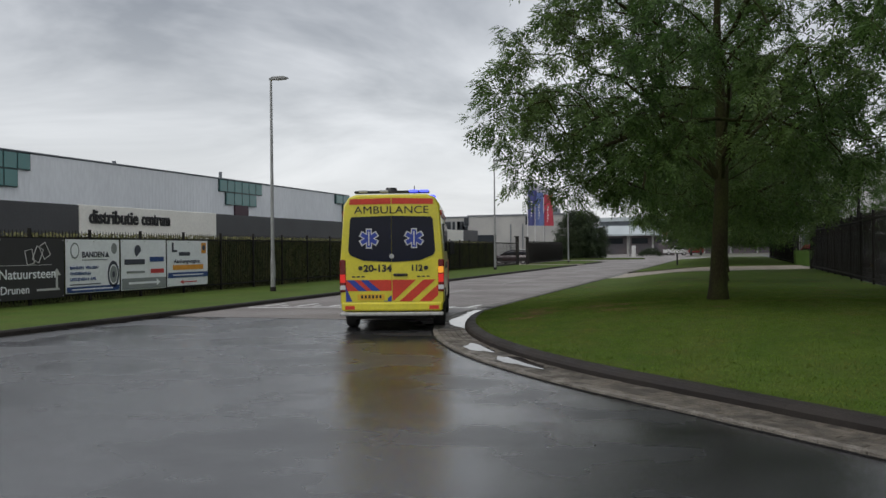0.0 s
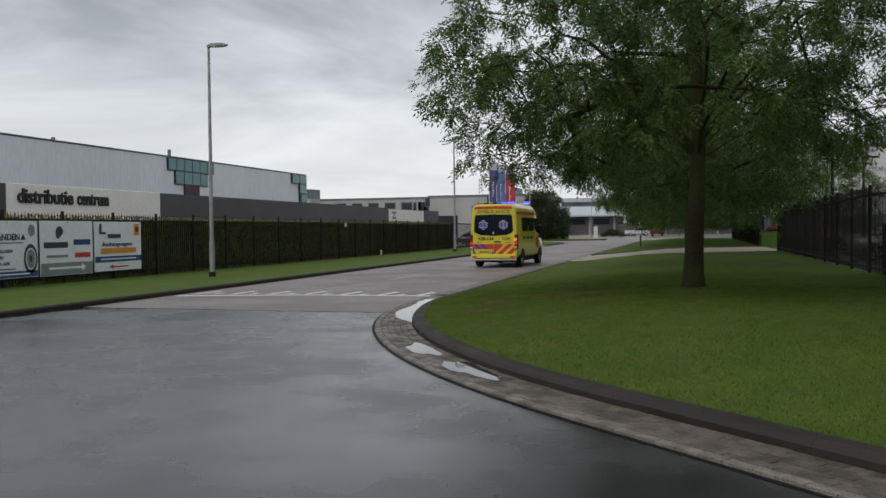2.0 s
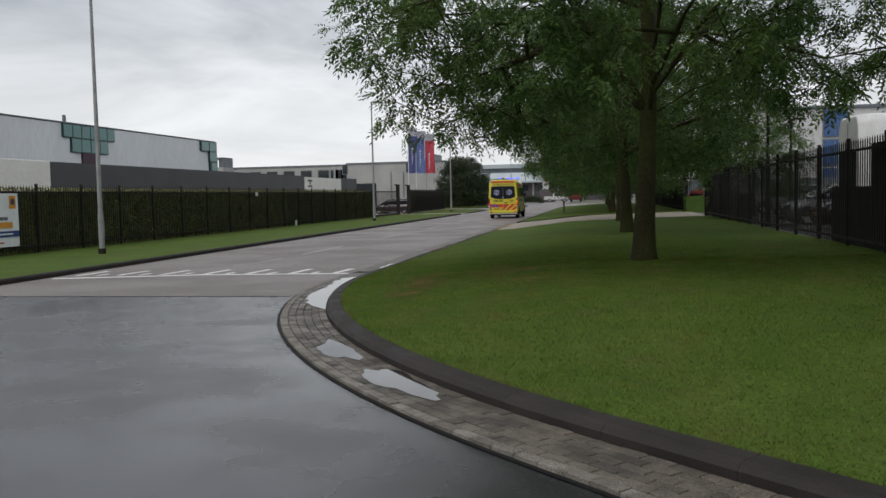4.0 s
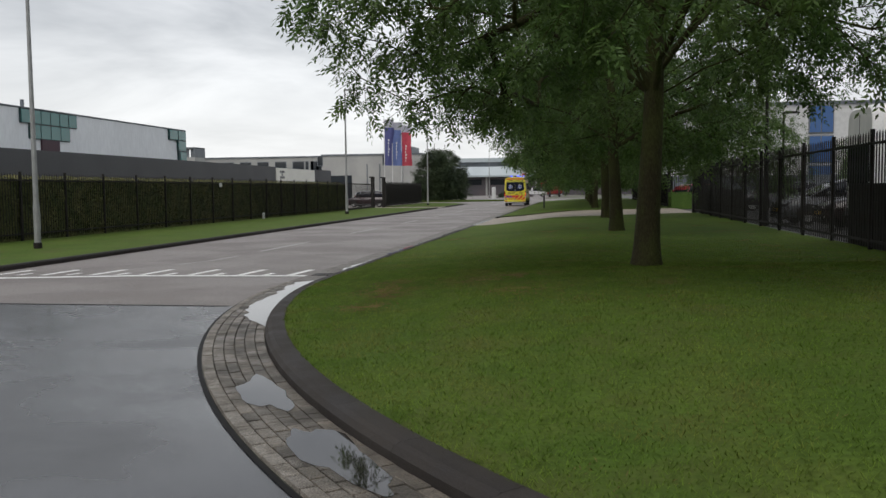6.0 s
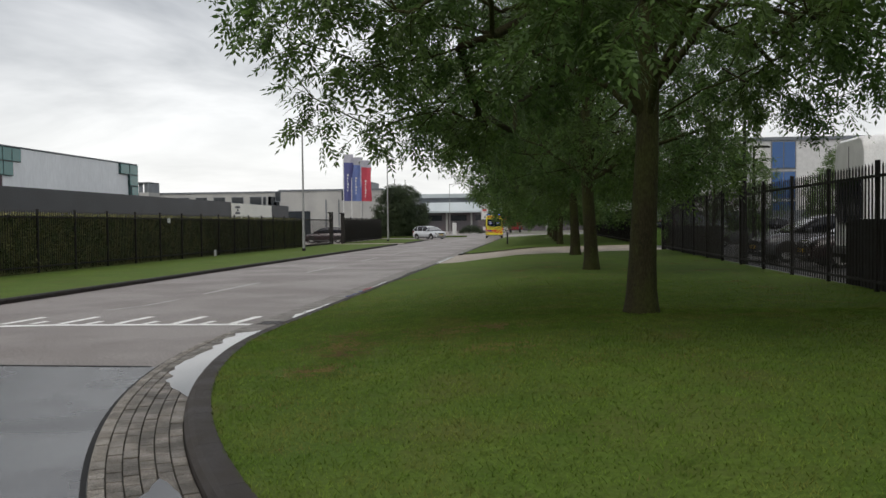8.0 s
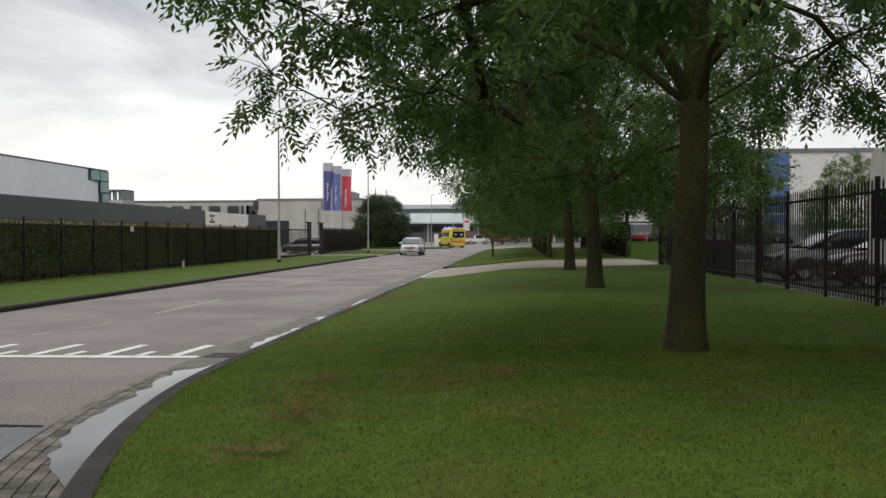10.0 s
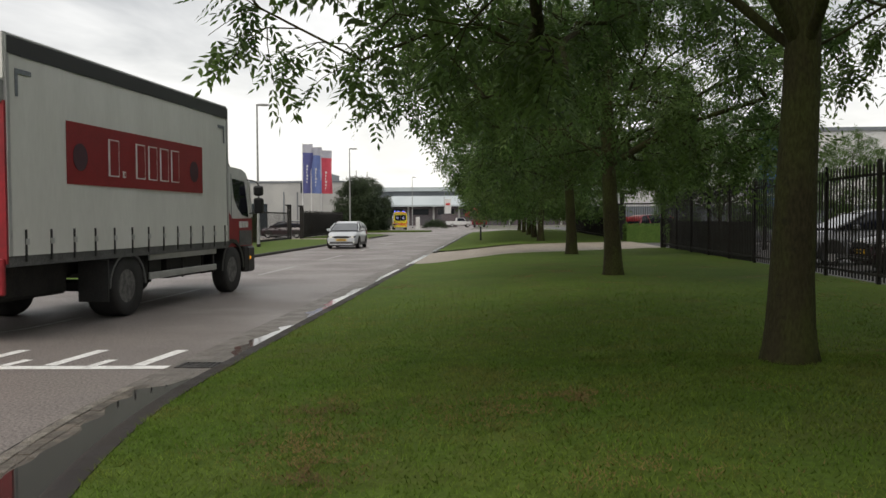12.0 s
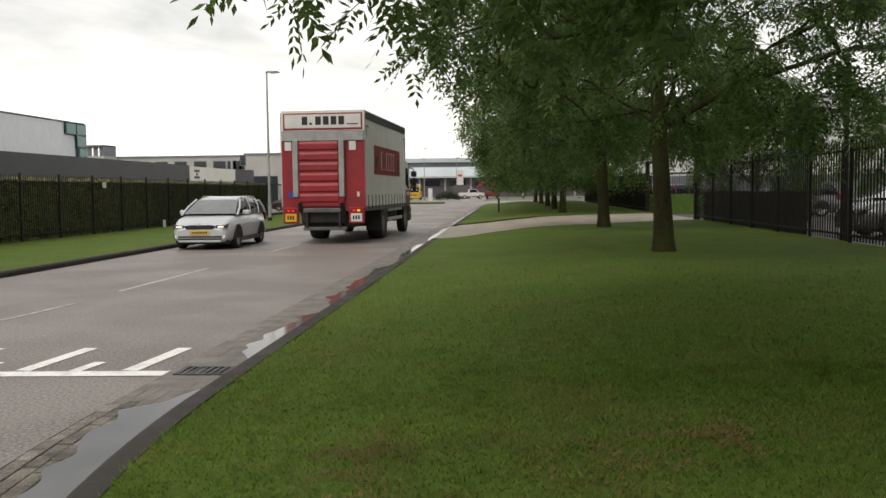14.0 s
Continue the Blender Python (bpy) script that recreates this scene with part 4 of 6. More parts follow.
    crown = new("crown", fast_mesh("crown", V, F, foliage))
    crown.parent = t
    return t


def tree_row():
    name = "street tree with drooping feathered dark green leaves on the lawn"
    near = ash_tree(5, 10.8, 5.05, 3.0, 0.185, name, clusters=700, twigs=3, twig_leaves=7, leaf_size=0.24, leaflets=9, openness=0.02, tilt=0.15)
    near.matrix_basis = pose(0.5, 19.85, 0.36)
    # its neighbour along the side street, of which only the crown's edge comes into view
    copy_thing(near, pose(7.7, 12.2, 0.34, 0, 0, 130))
    second = ash_tree(8, 10.0, 4.3, 2.75, 0.18, name, clusters=520, twigs=3, twig_leaves=7, leaf_size=0.29, leaflets=7, openness=-0.05, tilt=-0.04, bare=0.5)
    second.matrix_basis = pose(0.42, 31.0, 0.33)
    copy_thing(second, pose(0.46, 41.6, 0.33, 0, 0, 35))
    far = ash_tree(11, 9.8, 4.9, 2.2, 0.17, "street tree with dense dark green crown in the verge", clusters=420, twigs=3, twig_leaves=6, leaf_size=0.42, leaflets=5, openness=-0.35, bare=0.6)
    far.matrix_basis = pose(0.42, 59.5, 0.33)
    for y, rz in ((67, 70), (76, 140), (87, 220), (98, 300)):
        copy_thing(far, pose(0.4 - 0.004 * (y - 59), y, 0.33, 0, 0, rz))
    for x, y, rz in ((17.5, 61, 30), (6.9, 47.4, 120), (31, 66, 200)):
        o = copy_thing(far, pose(x, y, 0.3, 0, 0, rz))
        o.scale = (0.55, 0.55, 0.62)
        tagged(o, "young round-headed tree in the yard", group="yard trees")
    # round bush-like tree beside the crossing
    bush = ash_tree(21, 5.6, 2.2, 0.7, 0.10, "dense round dark tree at the far crossing", "crossing trees", limbs=10, clusters=420, twigs=3, twig_leaves=9, leaf_size=0.3, leaflets=5, openness=-0.4, foliage="leaf_dim", bare=0.6)
    bush.matrix_basis = pose(-19.3, 118, 0.1)
    bush.scale = (1.25, 1.25, 1.25)
    copy_thing(bush, pose(-18.3, 121, 0.1, 0, 0, 90))


tree_row()


# ---- vehicles ----
M["amb_yellow"] = mat("ambulance_yellow", (0.68, 0.60, 0.035), (0.62, 0.55, 0.03), 0.3, scale=2, fine=20, fine_amount=0.05, coat=0.4)
M["amb_red"] = plain("signal_red", (0.60, 0.045, 0.02), 0.35)
M["amb_blue"] = plain("signal_blue", (0.02, 0.05, 0.32), 0.35)
M["tinted"] = glass_mat("tinted_glass", (0.006, 0.008, 0.016), 0.04)
M["rear_glass"] = mat("privacy_film_glass", (0.008, 0.010, 0.022), (0.007, 0.009, 0.018), 0.12, scale=2, fine=20, fine_amount=0.05, spec=0.2)
# grey base holds the sky's reflection as colour; the coat adds real gloss
M["screen"] = mat("sky_grey_windscreen", (0.13, 0.14, 0.145), (0.10, 0.105, 0.11), 0.06, scale=1.2, fine=5, fine_amount=0.1, coat=0.8)
M["tail_red"] = plain("lit_tail_lamp", (0.5, 0.01, 0.01), 0.3, emit=(1.0, 0.04, 0.02, 0.3))
M["tail_dark"] = plain("tail_lamp_glass", (0.16, 0.008, 0.008), 0.2)
M["amber"] = plain("lit_indicator", (0.7, 0.25, 0.02), 0.3, emit=(1.0, 0.42, 0.03, 0.5))
M["blue_lamp"] = plain("lit_blue_beacon", (0.05, 0.08, 0.9), 0.2, emit=(0.07, 0.09, 1.0, 2.2))
M["head_lamp"] = plain("lit_head_lamp", (0.8, 0.8, 0.7), 0.2, emit=(1.0, 0.97, 0.8, 0.25))
M["plate"] = plain("yellow_number_plate", (0.70, 0.42, 0.02), 0.4)
M["grey_trim"] = mat("grey_plastic", (0.10, 0.10, 0.10), (0.07, 0.07, 0.07), 0.55, scale=4, fine=40)
M["alu"] = mat("brushed_aluminium", (0.46, 0.46, 0.45), (0.38, 0.38, 0.37), 0.42, metal=0.4, scale=3, fine=40, fine_amount=0.06, stretch=(8, 1, 1))
M["silver"] = mat("silver_white_paint", (0.50, 0.525, 0.55), (0.46, 0.485, 0.51), 0.28, scale=1.5, fine=15, fine_amount=0.04, coat=0.5)
M["tilt"] = mat("truck_curtain", (0.66, 0.66, 0.62), (0.60, 0.60, 0.56), 0.45, scale=0.7, fine=9, fine_amount=0.03, stretch=(1, 2, 0.5))
M["truck_red"] = mat("truck_red_paint", (0.27, 0.009, 0.016), (0.21, 0.008, 0.014), 0.52, scale=1.5, fine=14, fine_amount=0.1, coat=0.05)
M["banner_red"] = plain("dark_red_print", (0.24, 0.010, 0.016), 0.45)
M["chassis"] = mat("dirty_chassis", (0.010, 0.009, 0.008), (0.018, 0.016, 0.014), 0.75, scale=5, fine=40)
M["dark_car"] = mat("dark_car_paint", (0.03, 0.012, 0.016), (0.025, 0.011, 0.014), 0.25, scale=1, fine=10, coat=0.5)
M["dirty_rim"] = mat("dirty_wheel_rim", (0.17, 0.165, 0.16), (0.09, 0.088, 0.085), 0.5, 0.65, metal=0.3, scale=9, fine=50, fine_amount=0.2)
M["van_white"] = plain("van_white_paint", (0.80, 0.80, 0.79), 0.3)
M["grey_car"] = mat("dark_grey_car_paint", (0.13, 0.135, 0.145), (0.11, 0.115, 0.125), 0.25, scale=1, fine=10, fine_amount=0.05, coat=0.6)
M["red_car"] = mat("red_car_paint", (0.36, 0.02, 0.03), rough=0.3, scale=1, fine=10, coat=0.5)


def revolve(g, prof, n=28, mi=0):
    """Turn pairs of (radius, x) round the x axis."""
    rings = [[(x, r * math.cos(2 * math.pi * k / n), r * math.sin(2 * math.pi * k / n)) for k in range(n)] for r, x in prof]
    return g.loft(rings, mi, True, True)


def wheel(parent, x, y, r, w, rim_r, spokes, rim_mat="alu", deep=0.0):
    """A tyre with its rim; the outer face looks away from the vehicle's middle."""
    side = 1 if x > 0 else -1
    g = Geo()
    h = w / 2
    revolve(g, [(rim_r, -h * 0.8), (r - 0.03, -h), (r - 0.008, -h * 0.8), (r, -h * 0.45), (r, h * 0.45), (r - 0.008, h * 0.8), (r - 0.03, h), (rim_r, h * 0.8)])
    wh = part("wheel", g, "rubber", parent, m=pose(x, y, r))
    g = Geo()
    f = side * (h * 0.8 - deep)
    revolve(g, [(rim_r + 0.005, side * h * 0.82), (rim_r - 0.02, side * h * 0.8), (rim_r - 0.04, f - side * 0.03), (rim_r * 0.45, f - side * 0.05), (rim_r * 0.4, f), (0.02, f + side * 0.01)][:: side], 24)
    for k in range(spokes):
        a = 2 * math.pi * k / spokes
        d, t = Vector((0, math.cos(a), math.sin(a))), Vector((0, -math.sin(a), math.cos(a)))
        c0, c1 = Vector((f, 0, 0)) + d * rim_r * 0.25, Vector((f - side * 0.01, 0, 0)) + d * rim_r * 0.93
        w0, w1 = rim_r * 0.10, rim_r * 0.13
        o = Vector((side * 0.02, 0, 0))
        g.add([tuple(p) for p in (c0 - t * w0, c0 + t * w0, c1 + t * w1, c1 - t * w1, c0 - t * w0 + o, c0 + t * w0 + o, c1 + t * w1 + o, c1 - t * w1 + o)],
              [(0, 1, 2, 3), (7, 6, 5, 4), (0, 4, 5, 1), (1, 5, 6, 2), (2, 6, 7, 3), (3, 7, 4, 0)])
    part("rim", g, rim_mat, wh)
    return wh


def star(parent, x, z, y, size):
    """A six-armed medical star, blue on a white edge."""
    def arms(g, ln, w, yy):
        for k in range(3):
            a = math.pi * k / 3
            d, t = Vector((math.sin(a), 0, math.cos(a))), Vector((math.cos(a), 0, -math.sin(a)))
            c = Vector((x, yy - 0.0006 * k, z))
            g.quad(*[tuple(c + d * i * ln + t * j * w) for i, j in ((-1, -1), (-1, 1), (1, 1), (1, -1))])
    g = Geo(); arms(g, size, size * 0.30, y)
    s = part("star_edge", g, "white", parent, "white star outline")
    g = Geo(); arms(g, size * 0.88, size * 0.21, y - 0.003)
    part("star", g, "amb_blue", s, "blue medical star")
    g = Geo(); g.quad((x - 0.012, y - 0.008, z - size * 0.7), (x + 0.012, y - 0.008, z - size * 0.7), (x + 0.012, y - 0.008, z + size * 0.7), (x - 0.012, y - 0.008, z + size * 0.7))
    part("staff", g, "white", s)


def van_ring(y, zt, w, zb=0.42, tum=0.12, rnd=0.16):
    """A cross-section of a van: straight flanks that lean in towards a rounded roof."""
    zs = zt - rnd
    pts = [(w - 0.06, zb), (w, zb + 0.12), (w, zb + (zs - zb) * 0.45), (w - tum * 0.6, zs), (w - tum - 0.05, zt - 0.05), (w - tum - 0.2, zt)]
    return [(x, y, z) for x, z in pts] + [(-x, y, z) for x, z in reversed(pts)]


VAN = [(-1.0, 2.56, 0.97), (-0.96, 2.60, 0.99), (-0.6, 2.62, 0.995), (2.7, 2.62, 0.995), (3.05, 2.52, 0.99), (3.3, 2.33, 0.985), (3.95, 1.45, 0.97), (4.35, 1.25, 0.94), (4.62, 1.08, 0.88), (4.72, 0.85, 0.8)]


def ambulance():
    a = thing("ambulance", "yellow ambulance van with red and blue markings and lit blue beacons", "ambulance")
    g = Geo()
    g.loft([van_ring(y, z, w, tum=0.13 if y < 3.1 else 0.16, rnd=min(0.2, (z - 0.42) * 0.35)) for y, z, w in VAN], 0, True)
    part("body", g, "amb_yellow", a, "bright yellow van body")
    yb = -1.015
    # two rear doors with their markings
    doors = []
    for s in (-1, 1):
        prof = [(0.008, 0.55), (0.90, 0.55), (0.90, 1.5), (0.84, 2.30), (0.80, 2.53), (0.008, 2.55)]
        prof = prof if s > 0 else [(-x, z) for x, z in reversed(prof)]
        d = part("rear_door", Geo().prism(prof, "y", yb, -0.93), "amb_yellow", a)
        doors.append(d)
        g = Geo()
        o = 0.83 * s
        g.prism([(0.004 * s, 1.31), (o * 0.65, 1.34), (o * 0.95, 1.44), (o, 1.52), (o * 0.95, 2.12), (o * 0.91, 2.17), (0.004 * s, 2.19)], "y", yb - 0.012, yb)
        part("rear_window", g, "rear_glass", d, "dark tinted rear window")
        star(d, 0.43 * s, 1.76, yb - 0.016, 0.19)
        g = Geo(); g.prism([(0.01 * s, 2.415), (0.80 * s, 2.405), (0.79 * s, 2.51), (0.01 * s, 2.53)], "y", yb - 0.006, yb)
        part("top_stripe", g, "amb_red", d, "red reflective stripe")
        g = Geo()
        for k in range(3):
            g.box((0.62 * s - 0.14 + 0.09 * k, yb - 0.006, 1.02), (0.62 * s - 0.08 + 0.09 * k, yb, 1.045))
        part("small_writing", g, "black", d)
    right, left = doors[1], doors[0]
    def poly(pts, material, parent, name, k=0):
        part(name, Geo().prism(pts, "y", yb - 0.005 - 0.002 * k, yb), material, parent)
    poly([(0.01, 0.58), (0.04, 0.58), (0.46, 0.97), (0.01, 0.97)], "amb_red", right, "red_field")
    poly([(0.14, 0.56), (0.37, 0.56), (0.83, 0.97), (0.60, 0.97)], "amb_red", right, "red_chevron")
    poly([(0.52, 0.56), (0.75, 0.56), (0.88, 0.675), (0.88, 0.88)], "amb_red", right, "red_chevron")
    poly([(-0.88, 0.76), (-0.01, 0.76), (-0.01, 0.97), (-0.88, 0.97)], "amb_red", left, "red_field")
    for x in (-0.86, -0.60):
        poly([(x, 0.97), (x + 0.14, 0.97), (x + 0.38, 0.76), (x + 0.22, 0.76)], "amb_blue", left, "blue_chevron", 1)
    poly([(-0.88, 0.84), (-0.88, 0.56), (-0.76, 0.56)], "amb_blue", left, "blue_corner", 1)
    poly([(-0.16, 0.56), (-0.01, 0.56), (-0.01, 0.68)], "amb_blue", left, "blue_corner", 1)
    text_part("title", "AMBULANCE", 0.2, "black", right, pose(0, yb - 0.008, 2.235, 90, 0, 0), 0.002, "CENTER", 1.42, bold=0.0, label="black capital letters")
    text_part("unit_number", "20-134", 0.18, "black", left, pose(-0.54, yb - 0.008, 1.13, 90, 0, 0), 0.002, width=0.54, bold=0.007)
    text_part("emergency_number", "112", 0.16, "black", right, pose(0.38, yb - 0.008, 1.14, 90, 0, 0), 0.002, width=0.21, bold=0.007)
    for x, d in ((-0.60, left), (0.65, right)):
        part("lock", Geo().cyl((x, yb - 0.006, 1.195), "y", 0.042, 0.014, 14), "black", d)
    part("door_handle", Geo().box((0.03, yb - 0.04, 1.04), (0.30, yb, 1.09), 0, 0.012), "black", right)
    part("plate_holder", Geo().box((-0.70, yb - 0.009, 0.57), (-0.08, yb + 0.0, 0.745)), "amb_yellow", left)
    plate = part("number_plate", Geo().box((-0.66, yb - 0.016, 0.59), (-0.14, yb, 0.70)), "plate", left, "yellow number plate")
    for k in range(6):
        part("plate_mark", Geo().box((-0.59 + 0.07 * k, yb - 0.019, 0.62), (-0.55 + 0.07 * k, yb - 0.016, 0.68)), "black", plate)
    part("emblem", Geo().cyl((0.0, yb - 0.016, 1.42), "y", 0.045, 0.01, 18), "alu", right, "round chrome emblem")
    # tail lamps
    for s in (-1, 1):
        t = part("tail_lamp", Geo().box((0.935 * s - 0.06, -1.03, 0.74), (0.935 * s + 0.06, -0.78, 1.36), 0, 0.02), "tail_dark", a, "tall red tail lamp")
        part("brake_light", Geo().box((0.935 * s - 0.05, -1.04, 0.92), (0.935 * s + 0.05, -1.025, 1.08)), "tail_red", t)
        part("indicator", Geo().box((0.935 * s - 0.05, -1.04, 1.10), (0.935 * s + 0.05, -1.025, 1.22)), "amber" if s > 0 else "tail_dark", t)
        part("reverse_light", Geo().box((0.935 * s - 0.05, -1.04, 0.79), (0.935 * s + 0.05, -1.025, 0.87)), "white", t)
    b = part("rear_bumper", Geo().box((-0.96, -1.06, 0.38), (0.96, -0.9, 0.545), 0, 0.03), "amb_yellow", a)
    for s in (-1, 1):
        part("reflector", Geo().box((0.8 * s - 0.09, -1.07, 0.41), (0.8 * s + 0.09, -1.055, 0.48)), "amb_red", b)
    part("rear_step", Geo().box((-0.98, -1.22, 0.30), (0.98, -0.98, 0.36), 0, 0.015), "alu", a, "pale metal rear step")
    part("underbody", Geo().box((-0.8, -0.9, 0.22), (0.8, 4.5, 0.46)), "chassis", a)
    part("tow_bar", Geo().box((-0.5, -1.0, 0.24), (0.5, -0.92, 0.31)), "chassis", a)
    # roof equipment
    lb = part("rear_light_bar", Geo().box((-0.72, -0.85, 2.63), (0.72, -0.68, 2.68), 0, 0.012), "black", a)
    for x in (-0.55, -0.15, 0.42, 0.62):
        part("beacon", Geo().box((x - 0.085, -0.86, 2.645), (x + 0.085, -0.67, 2.692), 0, 0.01), "blue_lamp" if x > 0.3 else "alu", lb)
    part("roof_fan", Geo().cyl((-0.02, -0.72, 2.69), "z", 0.14, 0.1, 14, 0, 0.10), "black", a)
    fb = part("front_light_bar", Geo().box((-0.75, 2.35, 2.64), (0.75, 2.7, 2.72), 0, 0.02), "white", a)
    for x in (-0.62, 0.0, 0.62):
        part("beacon", Geo().box((x - 0.12, 2.36, 2.70), (x + 0.12, 2.69, 2.80), 0, 0.03), "blue_lamp", fb)
    # flanks
    for s in (-1, 1):
        xs = 1.0 * s
        for y0, y1 in ((0.0, 1.1), (1.25, 2.3)):
            part("side_window", Geo().prism([(y0, 1.50), (y1, 1.50), (y1, 2.06), (y0, 2.06)], "x", xs - 0.06 * s, xs - 0.012 * s), "tinted", a)
        part("cab_window", Geo().prism([(2.5, 1.42), (3.72, 1.38), (3.2, 2.05), (2.5, 2.05)], "x", xs - 0.075 * s, xs - 0.018 * s), "tinted", a)
        for k in range(3):
            y = 2.65 + 0.2 * k
            part("side_chevron", Geo().prism([(y, 0.75), (y + 0.1, 0.75), (y + 0.28, 1.3), (y + 0.18, 1.3)], "x", xs - 0.03 * s, xs + 0.004 * s), ("amb_red", "amb_blue", "amb_red")[k], a)
        for k in range(3):
            part("side_writing", Geo().prism([(0.1 + 0.7 * k, 1.15), (0.55 + 0.7 * k, 1.15), (0.55 + 0.7 * k, 1.27), (0.1 + 0.7 * k, 1.27)], "x", xs - 0.01, xs + 0.005 * s), "black", a)
        part("top_side_stripe", Geo().prism([(-0.8, 2.2), (2.8, 2.2), (2.8, 2.3), (-0.8, 2.3)], "x", 0.955 * s - 0.06 * s, 0.955 * s), "amb_red", a)
        mr = part("mirror", Geo().box((1.08 * s - 0.07, 3.42, 1.42), (1.08 * s + 0.07, 3.52, 1.74), 0, 0.03), "black", a)
        part("head_lamp", Geo().prism([(4.3, 0.9), (4.68, 0.82), (4.62, 1.02), (4.3, 1.16)], "x", 0.55 * s, 0.88 * s), "head_lamp", a)
        part("wheel_arch", Geo().prism([(math.cos(k * math.pi / 8) * 0.42, 0.36 + math.sin(k * math.pi / 8) * 0.42) for k in range(9)], "x", xs - 0.12 * s, xs + 0.006 * s), "chassis", a)
        part("wheel_arch", Geo().prism([(3.66 + math.cos(k * math.pi / 8) * 0.42, 0.36 + math.sin(k * math.pi / 8) * 0.42) for k in range(9)], "x", xs - 0.12 * s, xs + 0.006 * s), "chassis", a)
    part("windscreen", Geo().add([(-0.78, 3.36, 2.28), (0.78, 3.36, 2.28), (0.86, 3.98, 1.46), (-0.86, 3.98, 1.46)], [(0, 1, 2, 3)]), "tinted", a)
    part("roof_aerial", Geo().tube([(0.3, 1.6, 2.6), (0.3, 1.55, 2.95)], 0.01, 6), "black", a)
    wheels = [wheel(a, x, y, 0.345, 0.235, 0.205, 6) for y in (0.0, 3.66) for x in (-0.87, 0.87)]
    return a, wheels, 0.345


def truck():
    a = thing("truck", "white curtain-sided lorry with red cab, red tail lift and dirty underside", "truck")
    f0, f1, hw, z0, z1 = -2.75, 4.72, 1.26, 1.12, 3.98
    ra = 0.45  # rear axle
    box = part("load_box", Geo().box((-hw + 0.03, f0 + 0.05, z0), (hw - 0.03, f1, z1 - 0.05)), "tilt", a, "white load box")
    part("roof", Geo().box((-hw, f0, z1 - 0.05), (hw, f1, z1), 0, 0.015), "alu", box)
    part("floor_frame", Geo().box((-hw, f0 + 0.02, z0 - 0.14), (hw, f1, z0)), "grey_trim", box)
    for s in (-1, 1):
        # curtain with slight billows
        g = Geo()
        ny, nz = 48, 8
        vs, fs = [], []
        for j in range(nz + 1):
            for i in range(ny + 1):
                y, z = f0 + 0.1 + (f1 - f0 - 0.18) * i / ny, z0 + 0.33 + (z1 - z0 - 0.58) * j / nz
                vs.append((s * (hw + 0.004 + 0.012 * noise.noise((y * 1.3, z * 1.2, s))), y, z))
        for j in range(nz):
            for i in range(ny):
                k = j * (ny + 1) + i
                fs.append((k, k + 1, k + ny + 2, k + ny + 1))
        g.add(vs, fs, 0, True)
        c = part("curtain", g, "tilt", box, "white side curtain")
        part("top_band", Geo().box((s * hw - 0.01, f0 + 0.04, z1 - 0.27), (s * hw + 0.02, f1 - 0.03, z1 - 0.05)), "black", box, "black band under the roof")
        part("lower_board", Geo().box((s * hw - 0.03, f0 + 0.1, z0), (s * hw + 0.012, f1 - 0.05, z0 + 0.33)), "tilt", box, "pale lower skirt")
        for k in range(13):
            y = f0 + 0.35 + (f1 - f0 - 0.6) * k / 12
            st = part("strap", Geo().box((s * hw + 0.012, y, z0 - 0.08), (s * hw + 0.026, y + 0.034, z0 + 0.34)), "black", box)
            part("buckle", Geo().box((s * hw + 0.026, y - 0.012, z0 + 0.14), (s * hw + 0.042, y + 0.057, z0 + 0.22)), "alu", st)
        by0, by1, bz0, bz1 = -1.4, 3.35, 2.10, 3.0
        bn = part("side_banner", Geo().box((s * hw + 0.014, by0, bz0), (s * hw + 0.022, by1, bz1)), "banner_red", box, "dark red side banner")
        for k in range(6):
            y = by0 + 1.15 + 0.44 * k
            w = 0.1 if k == 1 else 0.33
            lo = bz0 + 0.16
            part("white_bar", Geo().box((s * hw + 0.022, y, lo), (s * hw + 0.026, y + w, lo + (0.1 if k == 1 else 0.58))), "white", bn)
            part("dark_bar", Geo().box((s * hw + 0.026, y + 0.05, lo + 0.02), (s * hw + 0.029, y + w - 0.02, lo + (0.08 if k == 1 else 0.56))), "banner_red", bn)
        for y in (by0 + 0.15, by1 - 0.6):
            part("round_mark", Geo().cyl((s * hw + 0.023, y + 0.2, bz0 + 0.4), "x", 0.2, 0.006, 20), "maroon", bn)
        for y0_, yv in ((f0 + 0.2, f0 + 0.2), (f1 - 0.55, f1 - 0.26)):
            part("corner_mark", Geo().box((s * hw + 0.014, y0_, z1 - 0.5), (s * hw + 0.02, y0_ + 0.35, z1 - 0.44)).box((s * hw + 0.014, yv, z1 - 0.8), (s * hw + 0.02, yv + 0.06, z1 - 0.5)), "slate", box)
        for y in (f0 + 0.02, f1 - 0.06):
            part("corner_post", Geo().box((s * hw - 0.05, y, z0), (s * hw + 0.018, y + 0.06, z1 - 0.05)), "alu", box)
        # side guards
        gd = part("side_guard", Geo().box((s * 1.2 - 0.02, 1.2, 0.88), (s * 1.2 + 0.02, 4.15, 1.0), 0, 0.008), "alu", a, "grey side guard rail")
        part("lower_rail", Geo().box((s * 1.2 - 0.02, 1.2, 0.55), (s * 1.2 + 0.02, 4.15, 0.67), 0, 0.008), "alu", gd)
        for y in (1.25, 2.6, 4.05):
            part("bracket", Geo().box((s * 1.2 - 0.05, y, 0.5), (s * 1.2 - 0.02, y + 0.07, 1.1)), "chassis", gd)
